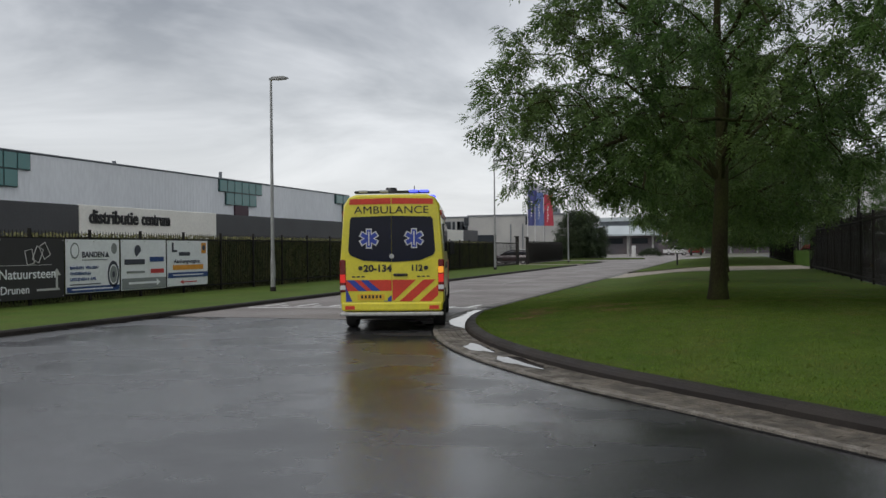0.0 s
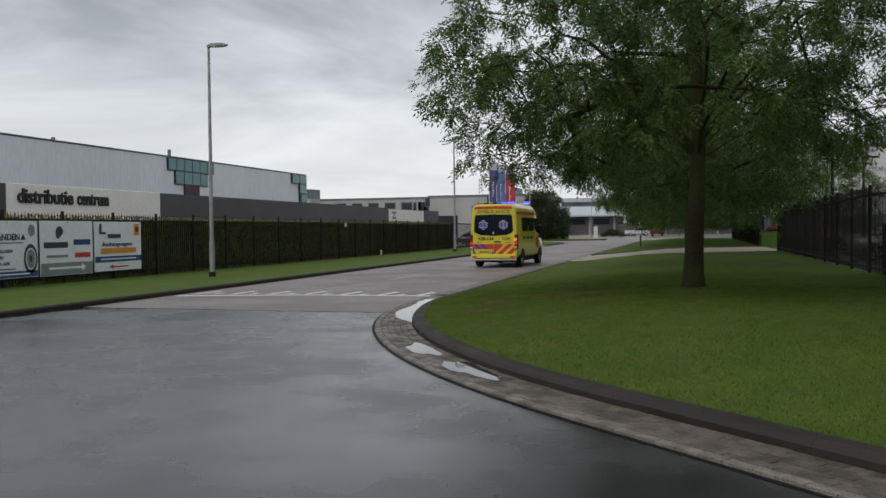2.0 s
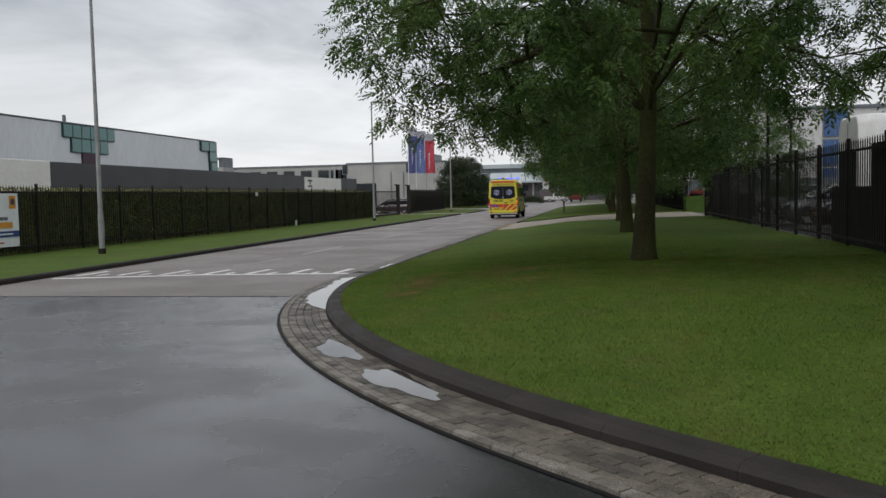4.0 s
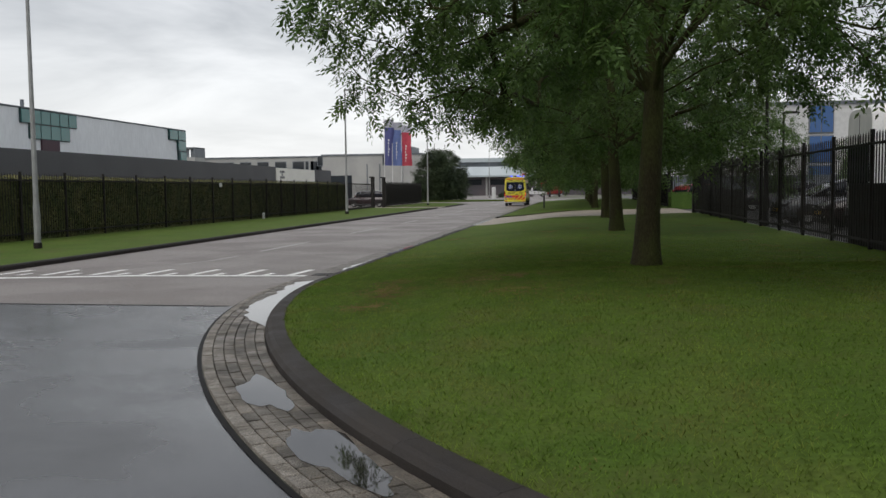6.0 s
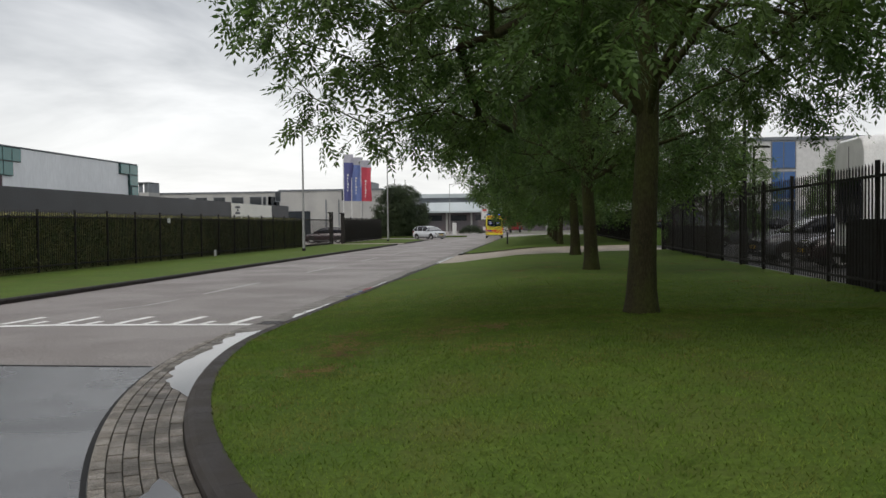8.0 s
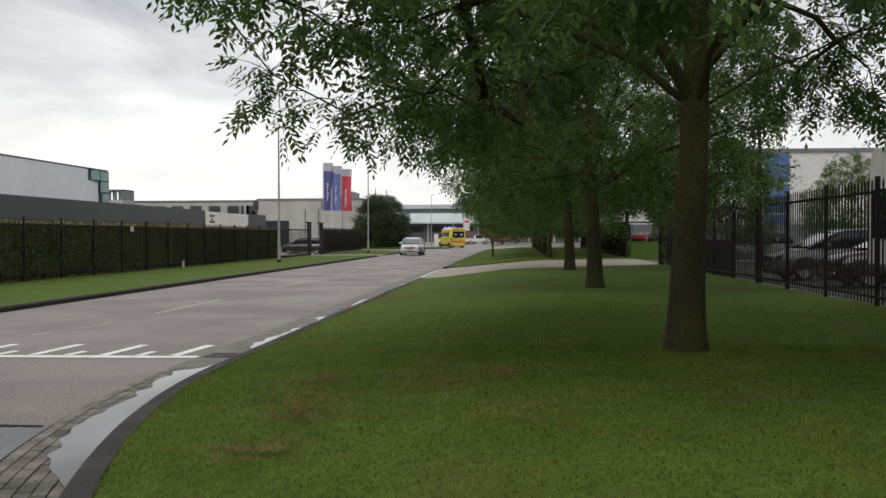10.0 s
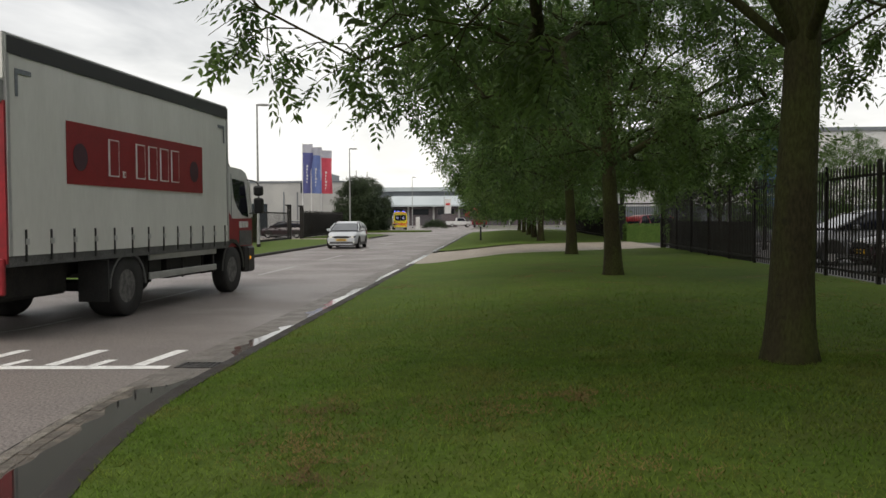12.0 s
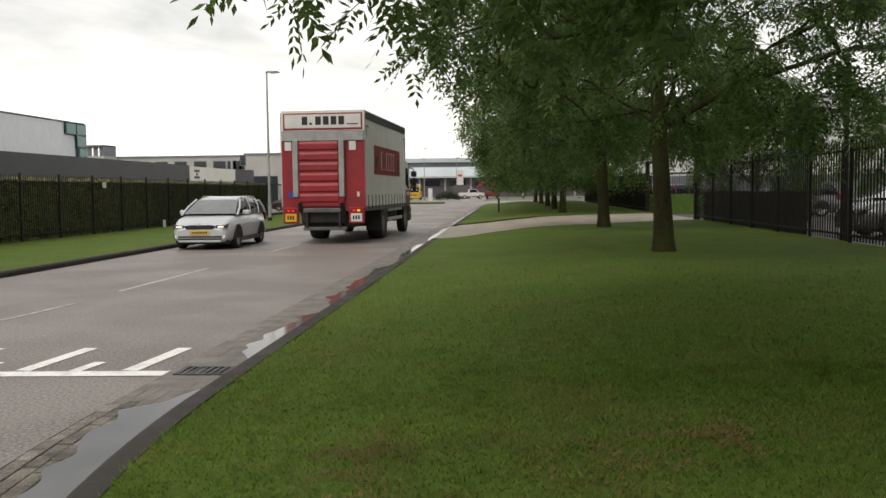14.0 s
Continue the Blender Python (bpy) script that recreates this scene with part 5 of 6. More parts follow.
        part("mudguard", Geo().prism([(ra + math.cos(k * math.pi / 10) * 0.62, 0.5 + math.sin(k * math.pi / 10) * 0.56) for k in range(11)] + [(ra + math.cos(k * math.pi / 10) * 0.57, 0.5 + math.sin(k * math.pi / 10) * 0.52) for k in range(10, -1, -1)], "x", s * 0.75, s * 1.22), "grey_trim", a)
        part("tank", Geo().box((s * 0.7, 2.2, 0.5), (s * 1.1, 3.7, 1.0), 0, 0.05), "chassis", a)
        part("battery_box", Geo().box((s * 0.7, 1.2, 0.55), (s * 1.1, 1.9, 1.0), 0, 0.03), "chassis", a)
        part("frame_rail", Geo().box((s * 0.42 - 0.04, f0 + 0.3, 0.72), (s * 0.42 + 0.04, 6.0, 1.0)), "chassis", a)
    # rear
    r = f0
    part("rear_frame", Geo().box((-hw, r - 0.025, 3.38), (hw, r + 0.06, z1 - 0.02)), "tilt", box)
    part("red_border", Geo().box((-hw + 0.06, r - 0.03, 3.40), (hw - 0.05, r + 0.02, 3.90)), "truck_red", box)
    hb = part("header_board", Geo().box((-hw + 0.11, r - 0.045, 3.46), (hw - 0.10, r - 0.03, 3.86)), "white", box, "white board with dark bars")
    for k in range(6):
        w = 0.07 if k == 1 else 0.17
        x = -0.62 + 0.235 * k - (0.06 if k > 1 else 0)
        part("dark_bar", Geo().box((x, r - 0.05, 3.55), (x + w, r - 0.045, 3.62 if k == 1 else 3.80)), "black", hb)
    part("small_bar", Geo().box((0.74, r - 0.05, 3.55), (1.08, r - 0.045, 3.585)), "maroon", hb)
    part("cross_beam", Geo().box((-hw + 0.04, r - 0.07, 3.08), (hw - 0.02, r + 0.02, 3.36), 0, 0.01), "galv", a, "weathered grey cross beam")
    part("rear_wall", Geo().box((-hw, r - 0.02, z0 - 0.1), (hw, r + 0.05, 3.1)), "truck_red", box)
    lift = part("tail_lift", Geo().box((-0.86, r - 0.1, z0 + 0.02), (0.62, r - 0.05, 3.05)), "truck_red", a, "red ribbed tail lift platform")
    for k in range(6):
        z = z0 + 0.12 + 0.31 * k
        part("rib", Geo().prism([(r - 0.1, z), (r - 0.135, z + 0.05), (r - 0.135, z + 0.2), (r - 0.1, z + 0.27)], "x", -0.70, 0.46), "truck_red", lift)
    for x in (-0.90, 0.50):
        part("lift_rail", Geo().box((x, r - 0.16, 1.42), (x + 0.16, r - 0.06, 3.1), 0, 0.01), "galv", lift, "grey lift rail")
    for x in (-1.16, 0.80):
        part("white_label", Geo().box((x, r - 0.05, 2.80), (x + 0.2, r - 0.03, 3.06)), "white", box)
    part("round_sticker", Geo().cyl((-0.98, r - 0.035, 1.48), "y", 0.1, 0.012, 18), "amb_blue", box)
    part("small_label", Geo().box((1.02, r - 0.035, 1.42), (1.09, r - 0.025, 1.56)), "white", box)
    for s in (-1, 1):
        lp = part("light_panel", Geo().box((s * 1.0 - 0.24, r - 0.08, 0.62), (s * 1.0 + 0.24, r, 1.10), 0, 0.02), "truck_red", a, "red lamp panel")
        part("tail_lamp", Geo().box((s * 1.0 - 0.16, r - 0.10, 0.965), (s * 1.0 + 0.16, r - 0.08, 1.05)), "tail_dark", lp)
        part("brake_light", Geo().box((s * 1.0 - 0.12, r - 0.103, 0.98), (s * 1.0 - 0.02, r - 0.1, 1.035)), "tail_red", lp)
        part("indicator", Geo().box((s * 1.0 + 0.02, r - 0.104, 0.98), (s * 1.0 + 0.12, r - 0.1, 1.035)), "amber" if s > 0 else "tail_red", lp)
        pl = part("plate", Geo().box((s * 1.0 - 0.17, r - 0.1, 0.68), (s * 1.0 + 0.17, r - 0.08, 0.92)), "plate" if s < 0 else "white", lp)
        for k in range(3):
            part("plate_mark", Geo().box((s * 1.0 - 0.11 + 0.08 * k, r - 0.105, 0.74), (s * 1.0 - 0.06 + 0.08 * k, r - 0.1, 0.86)), "black", pl)
        part("mud_flap", Geo().box((s * 1.0 - 0.25, ra - 0.72, 0.3), (s * 1.0 + 0.25, ra - 0.69, 0.95)), "rubber", a)
    part("lift_gear", Geo().box((-0.7, r - 0.05, 0.62), (0.62, r + 0.5, 1.02), 0, 0.04), "chassis", a)
    part("lift_arm", Geo().box((-0.6, r - 0.2, 0.95), (0.55, r - 0.05, 1.08), 0, 0.02), "grey_trim", a)
    for x in (-0.72, 0.56):
        part("lift_cylinder", Geo().tube([(x, r - 0.15, 1.25), (x + 0.1, r + 0.2, 0.55)], 0.06, 10), "black", a)
    part("under_run_bar", Geo().box((-0.62, r - 0.12, 0.42), (0.7, r - 0.02, 0.52), 0, 0.012), "grey_trim", a)
    for x in (-0.5, 0.5):
        part("lift_hinge", Geo().box((x - 0.04, r - 0.14, 0.5), (x + 0.04, r, 1.0), 0, 0.01), "black", a)
    # cab
    c0, c1 = 4.85, 6.4
    cab = part("cab", Geo().prism([(c0, 1.0), (c1 - 0.02, 1.0), (c1, 1.6), (c1 - 0.08, 2.1), (c1 - 0.2, 2.5), (c1 - 0.34, 2.64), (c1 - 0.6, 2.71), (c0, 2.74)], "x", -1.16, 1.16), "white", a, "white upper cab")
    part("lower_cab", Geo().prism([(c0 + 0.02, 0.98), (c1 + 0.012, 0.98), (c1 + 0.012, 1.61), (c0 + 0.34, 1.60), (c0 + 0.02, 1.84)], "x", -1.172, 1.172), "truck_red", cab, "red lower cab")
    part("windscreen", Geo().add([(-1.05, c1 + 0.012, 1.64), (1.05, c1 + 0.012, 1.64), (1.0, c1 - 0.18, 2.5), (-1.0, c1 - 0.18, 2.5)], [(0, 1, 2, 3)]), "tinted", cab)
    part("roof_hatch", Geo().box((-0.4, c0 + 0.3, 2.70), (0.4, c0 + 0.9, 2.77), 0, 0.02), "white", cab)
    part("wind_deflector", Geo().prism([(c0 - 0.05, 2.72), (c0 + 0.52, 2.72), (c0 + 0.44, 2.95), (c0 + 0.26, 3.24), (c0 + 0.02, 3.46), (c0 - 0.05, 3.49)], "x", -1.05, 1.05), "white", cab, "white wind deflector")
    part("deflector_side", Geo().prism([(c0 - 0.04, 2.7), (c0 + 0.5, 2.7), (c0 - 0.04, 3.05)], "x", -1.1, 1.1), "grey_trim", cab)
    part("sun_visor", Geo().box((-1.0, c1 - 0.30, 2.50), (1.0, c1 + 0.08, 2.57), 0, 0.02), "tinted", cab)
    part("bumper", Geo().box((-1.2, c1 - 0.35, 0.38), (1.2, c1 + 0.12, 0.98), 0, 0.05), "black", a)
    part("grille", Geo().box((-0.8, c1 + 0.012, 1.05), (0.8, c1 + 0.03, 1.5)), "grey_trim", cab)
    for s in (-1, 1):
        part("door_window", Geo().prism([(c0 + 0.36, 2.48), (c0 + 0.46, 2.06), (c0 + 0.66, 1.84), (c0 + 0.95, 1.68), (c0 + 1.34, 1.63), (c0 + 1.26, 2.0), (c0 + 1.1, 2.44)], "x", s * 1.155, s * 1.168), "tinted", cab)
        part("corner_panel", Geo().prism([(c1 - 0.06, 1.64), (c1 + 0.03, 1.64), (c1 - 0.16, 2.46), (c1 - 0.25, 2.46)], "x", s * 1.10, s * 1.185), "white", cab)
        part("door_seam", Geo().box((s * 1.16, c0 + 0.3, 1.0), (s * 1.168, c0 + 0.312, 2.58)), "slate", cab)
        part("door_panel", Geo().box((s * 1.16, c0 + 0.72, 1.0), (s * 1.182, c1 - 0.04, 1.335)), "grey_trim", cab)
        for k in range(3):
            part("white_bar", Geo().box((s * 1.172, c0 + 0.72 + 0.2 * k, 1.40), (s * 1.184, c0 + 0.88 + 0.2 * k, 1.54)), "white", cab)
        m = part("mirror_arm", Geo().tube([(s * 1.1, c1 - 0.3, 2.5), (s * 1.30, c1 - 0.06, 2.46), (s * 1.34, c1 + 0.03, 2.38), (s * 1.34, c1 + 0.03, 1.75), (s * 1.15, c1 - 0.1, 1.72)], 0.018, 6), "black", cab)
        part("mirror", Geo().box((s * 1.34 - 0.11, c1 - 0.06, 1.72), (s * 1.34 + 0.11, c1 + 0.08, 2.08), 0, 0.035), "black", m)
        part("wide_mirror", Geo().box((s * 1.34 - 0.11, c1 - 0.06, 2.13), (s * 1.34 + 0.11, c1 + 0.07, 2.36), 0, 0.035), "black", m)
        part("front_wheel_arch", Geo().prism([(5.1 + math.cos(k * math.pi / 10) * 0.66, 0.5 + math.sin(k * math.pi / 10) * 0.66) for k in range(11)] + [(5.1 + math.cos(k * math.pi / 10) * 0.58, 0.5 + math.sin(k * math.pi / 10) * 0.58) for k in range(10, -1, -1)], "x", s * 0.8, s * 1.215), "black", a)
        part("cab_step", Geo().box((s * 0.95, c0 + 0.95, 0.42), (s * 1.2, c1 - 0.3, 0.98), 0, 0.03), "chassis", a)
        part("side_lamp", Geo().box((s * 1.2, c1 - 0.25, 0.68), (s * 1.215, c1 - 0.2, 0.74)), "amber", a)
        part("head_lamp", Geo().box((s * 0.75 - 0.2, c1 + 0.1, 0.62), (s * 0.75 + 0.25, c1 + 0.13, 0.85), 0, 0.02), "head_lamp", a)
    part("engine_underside", Geo().box((-0.8, 4.4, 0.45), (0.8, 6.2, 1.0)), "chassis", a)
    part("rear_chassis", Geo().box((-0.72, f0 + 0.3, 0.46), (0.72, -0.5, 1.0), 0, 0.05), "chassis", a)
    part("rear_axle", Geo().cyl((0, ra, 0.5), "x", 0.1, 1.9, 10), "chassis", a)
    wheels = [wheel(a, x, ra, 0.5, 0.5, 0.27, 8, "dirty_rim", 0.16) for x in (-0.98, 0.98)] + [wheel(a, x, 5.1, 0.5, 0.3, 0.27, 8, "dirty_rim", 0.02) for x in (-1.06, 1.06)]
    return a, wheels, 0.5


def car_ring(y, zt, w, zb=0.22, wt=None):
    wt = w * 0.9 if wt is None else wt
    zm = zb + (zt - zb) * 0.55
    pts = [(w * 0.86, zb), (w * 0.97, zb + 0.1), (w, zm), (wt, zt - 0.03), (wt - 0.1, zt)]
    return [(x, y, z) for x, z in pts] + [(-x, y, z) for x, z in reversed(pts)]


def passenger_car(name, label, paint, lit, group=""):
    """An estate car; its nose looks along y."""
    a = thing(name, label, "car", group)
    lower = [(-2.12, 0.80, 0.72), (-2.08, 0.92, 0.80), (-1.7, 0.97, 0.86), (-0.6, 0.97, 0.865), (0.7, 0.95, 0.865), (1.1, 0.93, 0.865), (1.6, 0.86, 0.835), (1.9, 0.78, 0.79), (2.05, 0.69, 0.73), (2.12, 0.56, 0.66)]
    part("body", Geo().loft([car_ring(y, z, w) for y, z, w in lower], 0, True), paint, a)
    cabin = [(-2.02, 0.95, 0.74), (-1.78, 1.33, 0.62), (-1.4, 1.42, 0.60), (-0.4, 1.445, 0.61), (0.1, 1.415, 0.60), (0.4, 1.32, 0.62), (1.2, 0.94, 0.73)]
    def cab_ring(y, zt, wt, zb=0.93, wb=0.80):
        zb = min(zb, zt - 0.01)
        pts = [(wb, zb), (wt + (wb - wt) * 0.3, zb + (zt - zb) * 0.75), (wt, zt - 0.02 * (zt - zb)), (wt * 0.85, zt)]
        return [(x, y, z) for x, z in pts] + [(-x, y, z) for x, z in reversed(pts)]
    part("glasshouse", Geo().loft([cab_ring(y, z, w) for y, z, w in cabin], 0, True), "tinted", a, "dark windows")
    g = Geo()
    rr = []
    for y, z, w in ((-1.95, 1.10, 0.66), (-1.8, 1.33, 0.625), (-1.4, 1.425, 0.61), (-0.4, 1.45, 0.62), (0.1, 1.42, 0.61), (0.32, 1.36, 0.61)):
        rr.append([(w, y, z - 0.03), (w * 0.8, y, z + 0.012), (-w * 0.8, y, z + 0.012), (-w, y, z - 0.03), (-w * 0.8, y, z - 0.03), (w * 0.8, y, z - 0.03)])
    g.loft(rr, 0, True)
    part("roof", g, paint, a)
    part("windscreen", Geo().add([(-0.60, 0.40, 1.345), (0.60, 0.40, 1.345), (0.735, 1.19, 0.975), (-0.735, 1.19, 0.975)], [(0, 1, 2, 3)]), "screen", a, "glossy windscreen with the pale sky's reflection put into its grey")
    for s in (-1, 1):
        for (y0, z0), (y1, z1), w in (((1.2, 0.94), (0.34, 1.37), 0.07), ((-0.25, 0.95), (-0.32, 1.42), 0.05), ((-1.2, 0.95), (-1.35, 1.40), 0.05), ((-1.98, 0.95), (-1.78, 1.33), 0.10)):
            xa, xb = 0.80 * s, 0.64 * s
            part("pillar", Geo().tube([(xa, y0, z0), ((xa + xb) / 2 + 0.035 * s, (y0 + y1) / 2, (z0 + z1) / 2), (xb, y1, z1)], w / 2 - 0.004, 6), paint, a)
        part("roof_rail", Geo().tube([(0.57 * s, -1.5, 1.42), (0.58 * s, -1.3, 1.455), (0.58 * s, -0.2, 1.47), (0.57 * s, 0.1, 1.42)], 0.011, 6), "alu", a)
        part("mirror", Geo().box((0.92 * s - 0.1, 0.62, 0.94), (0.92 * s + 0.1, 0.76, 1.07), 0, 0.03), paint, a)
        part("head_lamp", Geo().prism([(1.86, 0.62), (2.10, 0.60), (2.085, 0.675), (1.80, 0.735)], "x", s * 0.44, s * 0.74), "black", a)
        part("lamp_glass", Geo().prism([(1.90, 0.63), (2.108, 0.615), (2.095, 0.66), (1.88, 0.70)], "x", s * 0.50, s * 0.66), "head_lamp" if lit else "alu", a)
        part("fog_lamp", Geo().box((s * 0.62 - 0.07, 2.05, 0.34), (s * 0.62 + 0.07, 2.115, 0.4)), "head_lamp" if lit else "alu", a)
        part("tail_lamp", Geo().box((s * 0.74 - 0.08, -2.12, 0.7), (s * 0.74 + 0.06, -1.9, 0.95), 0, 0.02), "tail_dark", a)
        part("sill", Geo().box((s * 0.84 - 0.04, -1.2, 0.2), (s * 0.84 + 0.02, 1.2, 0.3)), "grey_trim", a)
        for yy in (0.55, -0.45):
            part("door_handle", Geo().box((s * 0.862, yy - 0.35, 0.80), (s * 0.885, yy - 0.2, 0.83)), paint, a)
        for yw in (-1.28, 1.3):
            part("wheel_arch", Geo().prism([(yw + math.cos(k * math.pi / 8) * 0.37, 0.31 + math.sin(k * math.pi / 8) * 0.37) for k in range(9)], "x", s * 0.74, s * 0.872), "chassis", a)
    part("grille", Geo().prism([(-0.36, 0.57), (0.36, 0.57), (0.44, 0.66), (0.30, 0.685), (-0.30, 0.685), (-0.44, 0.66)], "y", 2.0, 2.128), "black", a)
    part("badge", Geo().cyl((0, 2.12, 0.70), "y", 0.035, 0.02, 14), "alu", a)
    part("lower_grille", Geo().box((-0.62, 2.03, 0.27), (0.62, 2.13, 0.40), 0, 0.02), "black", a)
    part("bumper_trim", Geo().box((-0.60, 2.10, 0.325), (0.60, 2.14, 0.34)), "alu", a)
    pl = part("number_plate", Geo().box((-0.27, 2.118, 0.43), (0.27, 2.142, 0.53)), "plate", a)
    for k in range(6):
        part("plate_mark", Geo().box((-0.21 + 0.072 * k, 2.142, 0.455), (-0.165 + 0.072 * k, 2.146, 0.51)), "black", pl)
    part("underbody", Geo().box((-0.72, -1.9, 0.16), (0.72, 1.95, 0.3)), "chassis", a)
    wheels = [wheel(a, x, y, 0.31, 0.2, 0.205, 5) for y in (-1.28, 1.3) for x in (-0.765, 0.765)]
    return a, wheels, 0.31


def spin(wheels, radius, rows, t_end=14.0):
    """Roll the wheels by the way that their vehicle goes."""
    ts = [r[0] for r in rows]
    xs, ys = [r[1] for r in rows], [r[2] for r in rows]
    n = int(round(t_end * FPS))
    tt = np.arange(n + 1) / FPS
    px, py = np.interp(tt, ts, xs), np.interp(tt, ts, ys)
    way = np.concatenate([[0], np.cumsum(np.hypot(np.diff(px), np.diff(py)))])
    for w in wheels:
        c = w.matrix_basis.translation.copy()
        walk(w, [(t, pose(c.x, c.y, c.z, -math.degrees(d / radius) % 360)) for t, d in zip(tt, way)])


def motions():
    for (ob, wheels, radius), rows in ((ambulance(), AMBULANCE), (truck(), TRUCK), (passenger_car("estate_car", "silver-white estate car with lit headlamps on the road", "silver", True), CAR)):
        walk(ob, [(t, pose(x, y, 0.0, 0, 0, h)) for t, x, y, h in rows])
        spin(wheels, radius, rows)


AMBULANCE = [
    (0, -5.7, 16.0, 17), (0.5, -6.75, 20.6, 7), (1, -7.3, 25.7, 2), (1.5, -7.45, 31.4, 0), (2, -7.3, 37.4, -2), (2.5, -7.15, 43.6, -1.5), (3, -7.05, 50, -1), (3.5, -6.95, 56.5, -0.5),
    (4.5, -6.75, 69, -0.5), (5.5, -6.5, 80.5, -0.5), (6, -6.35, 86, -0.5), (6.5, -6.2, 91.5, -0.5), (7, -6.0, 97, 0), (7.5, -5.9, 102, 0), (8, -5.95, 107.5, 3), (8.5, -6.4, 112.5, 8),
    (9.3, -7.8, 119, 18), (10.2, -10.2, 125, 24), (11, -13.0, 130.5, 22), (11.5, -14.7, 135, 16), (12, -16.4, 140, 10), (12.5, -17.2, 145.5, 6), (13, -17.7, 151, 3), (13.5, -18.0, 156, 2), (14, -18.3, 161, 2),
]
TRUCK = [
    (0, -9.3, -54, 0), (4, -9.4, -28.5, 0), (8, -9.6, -3.5, 0), (9.5, -9.67, 7.0, 0), (10.5, -9.64, 14.1, -1), (11, -9.6, 17.8, -2), (11.5, -9.47, 21.7, -2.8), (12, -9.30, 25.85, -3.8), (12.5, -8.97, 29.4, -3.8),
    (13, -8.68, 33.1, -3.3), (13.5, -8.27, 37.4, -2.8), (14, -7.88, 42.3, -2.4),
]
CAR = [
    (0, -75, 119, -90), (4, -48, 118, -92), (6, -27, 114.5, -98), (7, -18.5, 111, -105), (7.5, -15.8, 108, -115), (8, -13.0, 103.5, -135), (8.5, -11.0, 97.5, -160), (9.2, -10.2, 90, -176),
    (11, -10.05, 70.0, -180), (11.5, -10.15, 64.9, -180), (12, -10.3, 59.8, -179), (12.5, -10.48, 54.7, -178.5), (13, -10.66, 49.6, -178), (13.5, -10.85, 44.4, -178), (14, -11.04, 39.3, -178),
]


# ---- parked vehicles ----
def parked():
    car, _, _ = passenger_car("parked_car", "dark grey car parked nose out behind the bar fence", "grey_car", False, "parked cars")
    car.matrix_basis = pose(8.0, 36.4, 0.3, 0, 0, 92)
    copy_thing(car, pose(9.5, 52.5, 0.3, 0, 0, 85))
    copy_thing(car, pose(14.5, 52.0, 0.3, 0, 0, 85))
    tagged(copy_thing(car, pose(-20.9, 89.5, 0.02, 0, 0, 75)), "grey car standing inside the gate", group="parked cars")
    red, _, _ = passenger_car("parked_car", "dark wine-red car parked behind the bar fence", "dark_car", False, "parked cars")
    red.matrix_basis = pose(8.4, 32.6, 0.3, 0, 0, 88)
    tagged(copy_thing(red, pose(-19.9, 84.6, 0.02, 0, 0, 80)), "dark car half hidden beside the gate")
    pink, _, _ = passenger_car("parked_car", "red car parked by the yard gate", "red_car", False, "parked cars")
    pink.matrix_basis = pose(7.6, 64.5, 0.3, 0, 0, -60)

    def white_van(m, label):
        v = thing("van", label, "van", "parked vans", m)
        part("body", Geo().loft([van_ring(y, z, w, rnd=min(0.2, (z - 0.42) * 0.35)) for y, z, w in VAN], 0, True), "van_white", v)
        part("windscreen", Geo().add([(-0.78, 3.37, 2.27), (0.78, 3.37, 2.27), (0.86, 3.99, 1.46), (-0.86, 3.99, 1.46)], [(0, 1, 2, 3)]), "tinted", v)
        for s in (-1, 1):
            part("cab_window", Geo().prism([(2.5, 1.42), (3.72, 1.38), (3.2, 2.05), (2.5, 2.05)], "x", s * 0.925, s * 0.984), "tinted", v)
            for y in (0, 3.66):
                wheel(v, s * 0.87, y, 0.345, 0.235, 0.205, 6)
        part("rear_window", Geo().prism([(-0.78, 1.12), (-0.7, 1.0), (0.7, 1.0), (0.78, 1.12), (0.76, 1.79), (0.7, 1.85), (-0.7, 1.85), (-0.76, 1.79)], "y", -1.025, -0.99), "tinted", v)
        part("door_gap", Geo().box((-0.008, -1.012, 0.6), (0.008, -0.99, 2.45)), "grey_trim", v)
        part("rear_bumper", Geo().box((-0.95, -1.06, 0.4), (0.95, -0.95, 0.56), 0, 0.03), "grey_trim", v)
        part("beacon", Geo().cyl((0.3, 2.2, 2.68), "z", 0.08, 0.14, 12), "red_car", v)
        part("underbody", Geo().box((-0.8, -0.9, 0.22), (0.8, 4.5, 0.46)), "chassis", v)
        return v
    white_van(pose(7.25, 28.9, 0.3, 0, 0, -90) @ Matrix.Diagonal((1, 1, 1.22, 1)), "high-roofed white van parked behind the bar fence")
    white_van(pose(-23.5, 139.5, 0.0, 0, 0, -80), "white van standing at the far crossing")
    # far yard by the crossing
    p = thing("pickup", "white pickup standing near the far crossing", "pickup", m=pose(-9.0, 172, 0, 0, 0, -80))
    part("body", Geo().prism([(-2.3, 0.5), (2.4, 0.5), (2.4, 1.05), (1.3, 1.15), (0.7, 1.75), (-0.5, 1.75), (-0.6, 1.15), (-2.3, 1.15)], "x", -0.9, 0.9), "white", p)
    part("window", Geo().prism([(1.15, 1.15), (0.65, 1.68), (-0.4, 1.68), (-0.45, 1.15)], "x", -0.91, 0.91), "tinted", p)
    for x in (-0.8, 0.8):
        for y in (-1.4, 1.5):
            wheel(p, x, y, 0.36, 0.24, 0.2, 5)
    c = thing("container", "brown steel container near the far crossing", "container")
    g = Geo()
    for k in range(12):
        g.box((-12.5 + 0.25 * k, 174.9 + 0.05 * (k % 2), 0), (-12.25 + 0.25 * k, 177, 2.5))
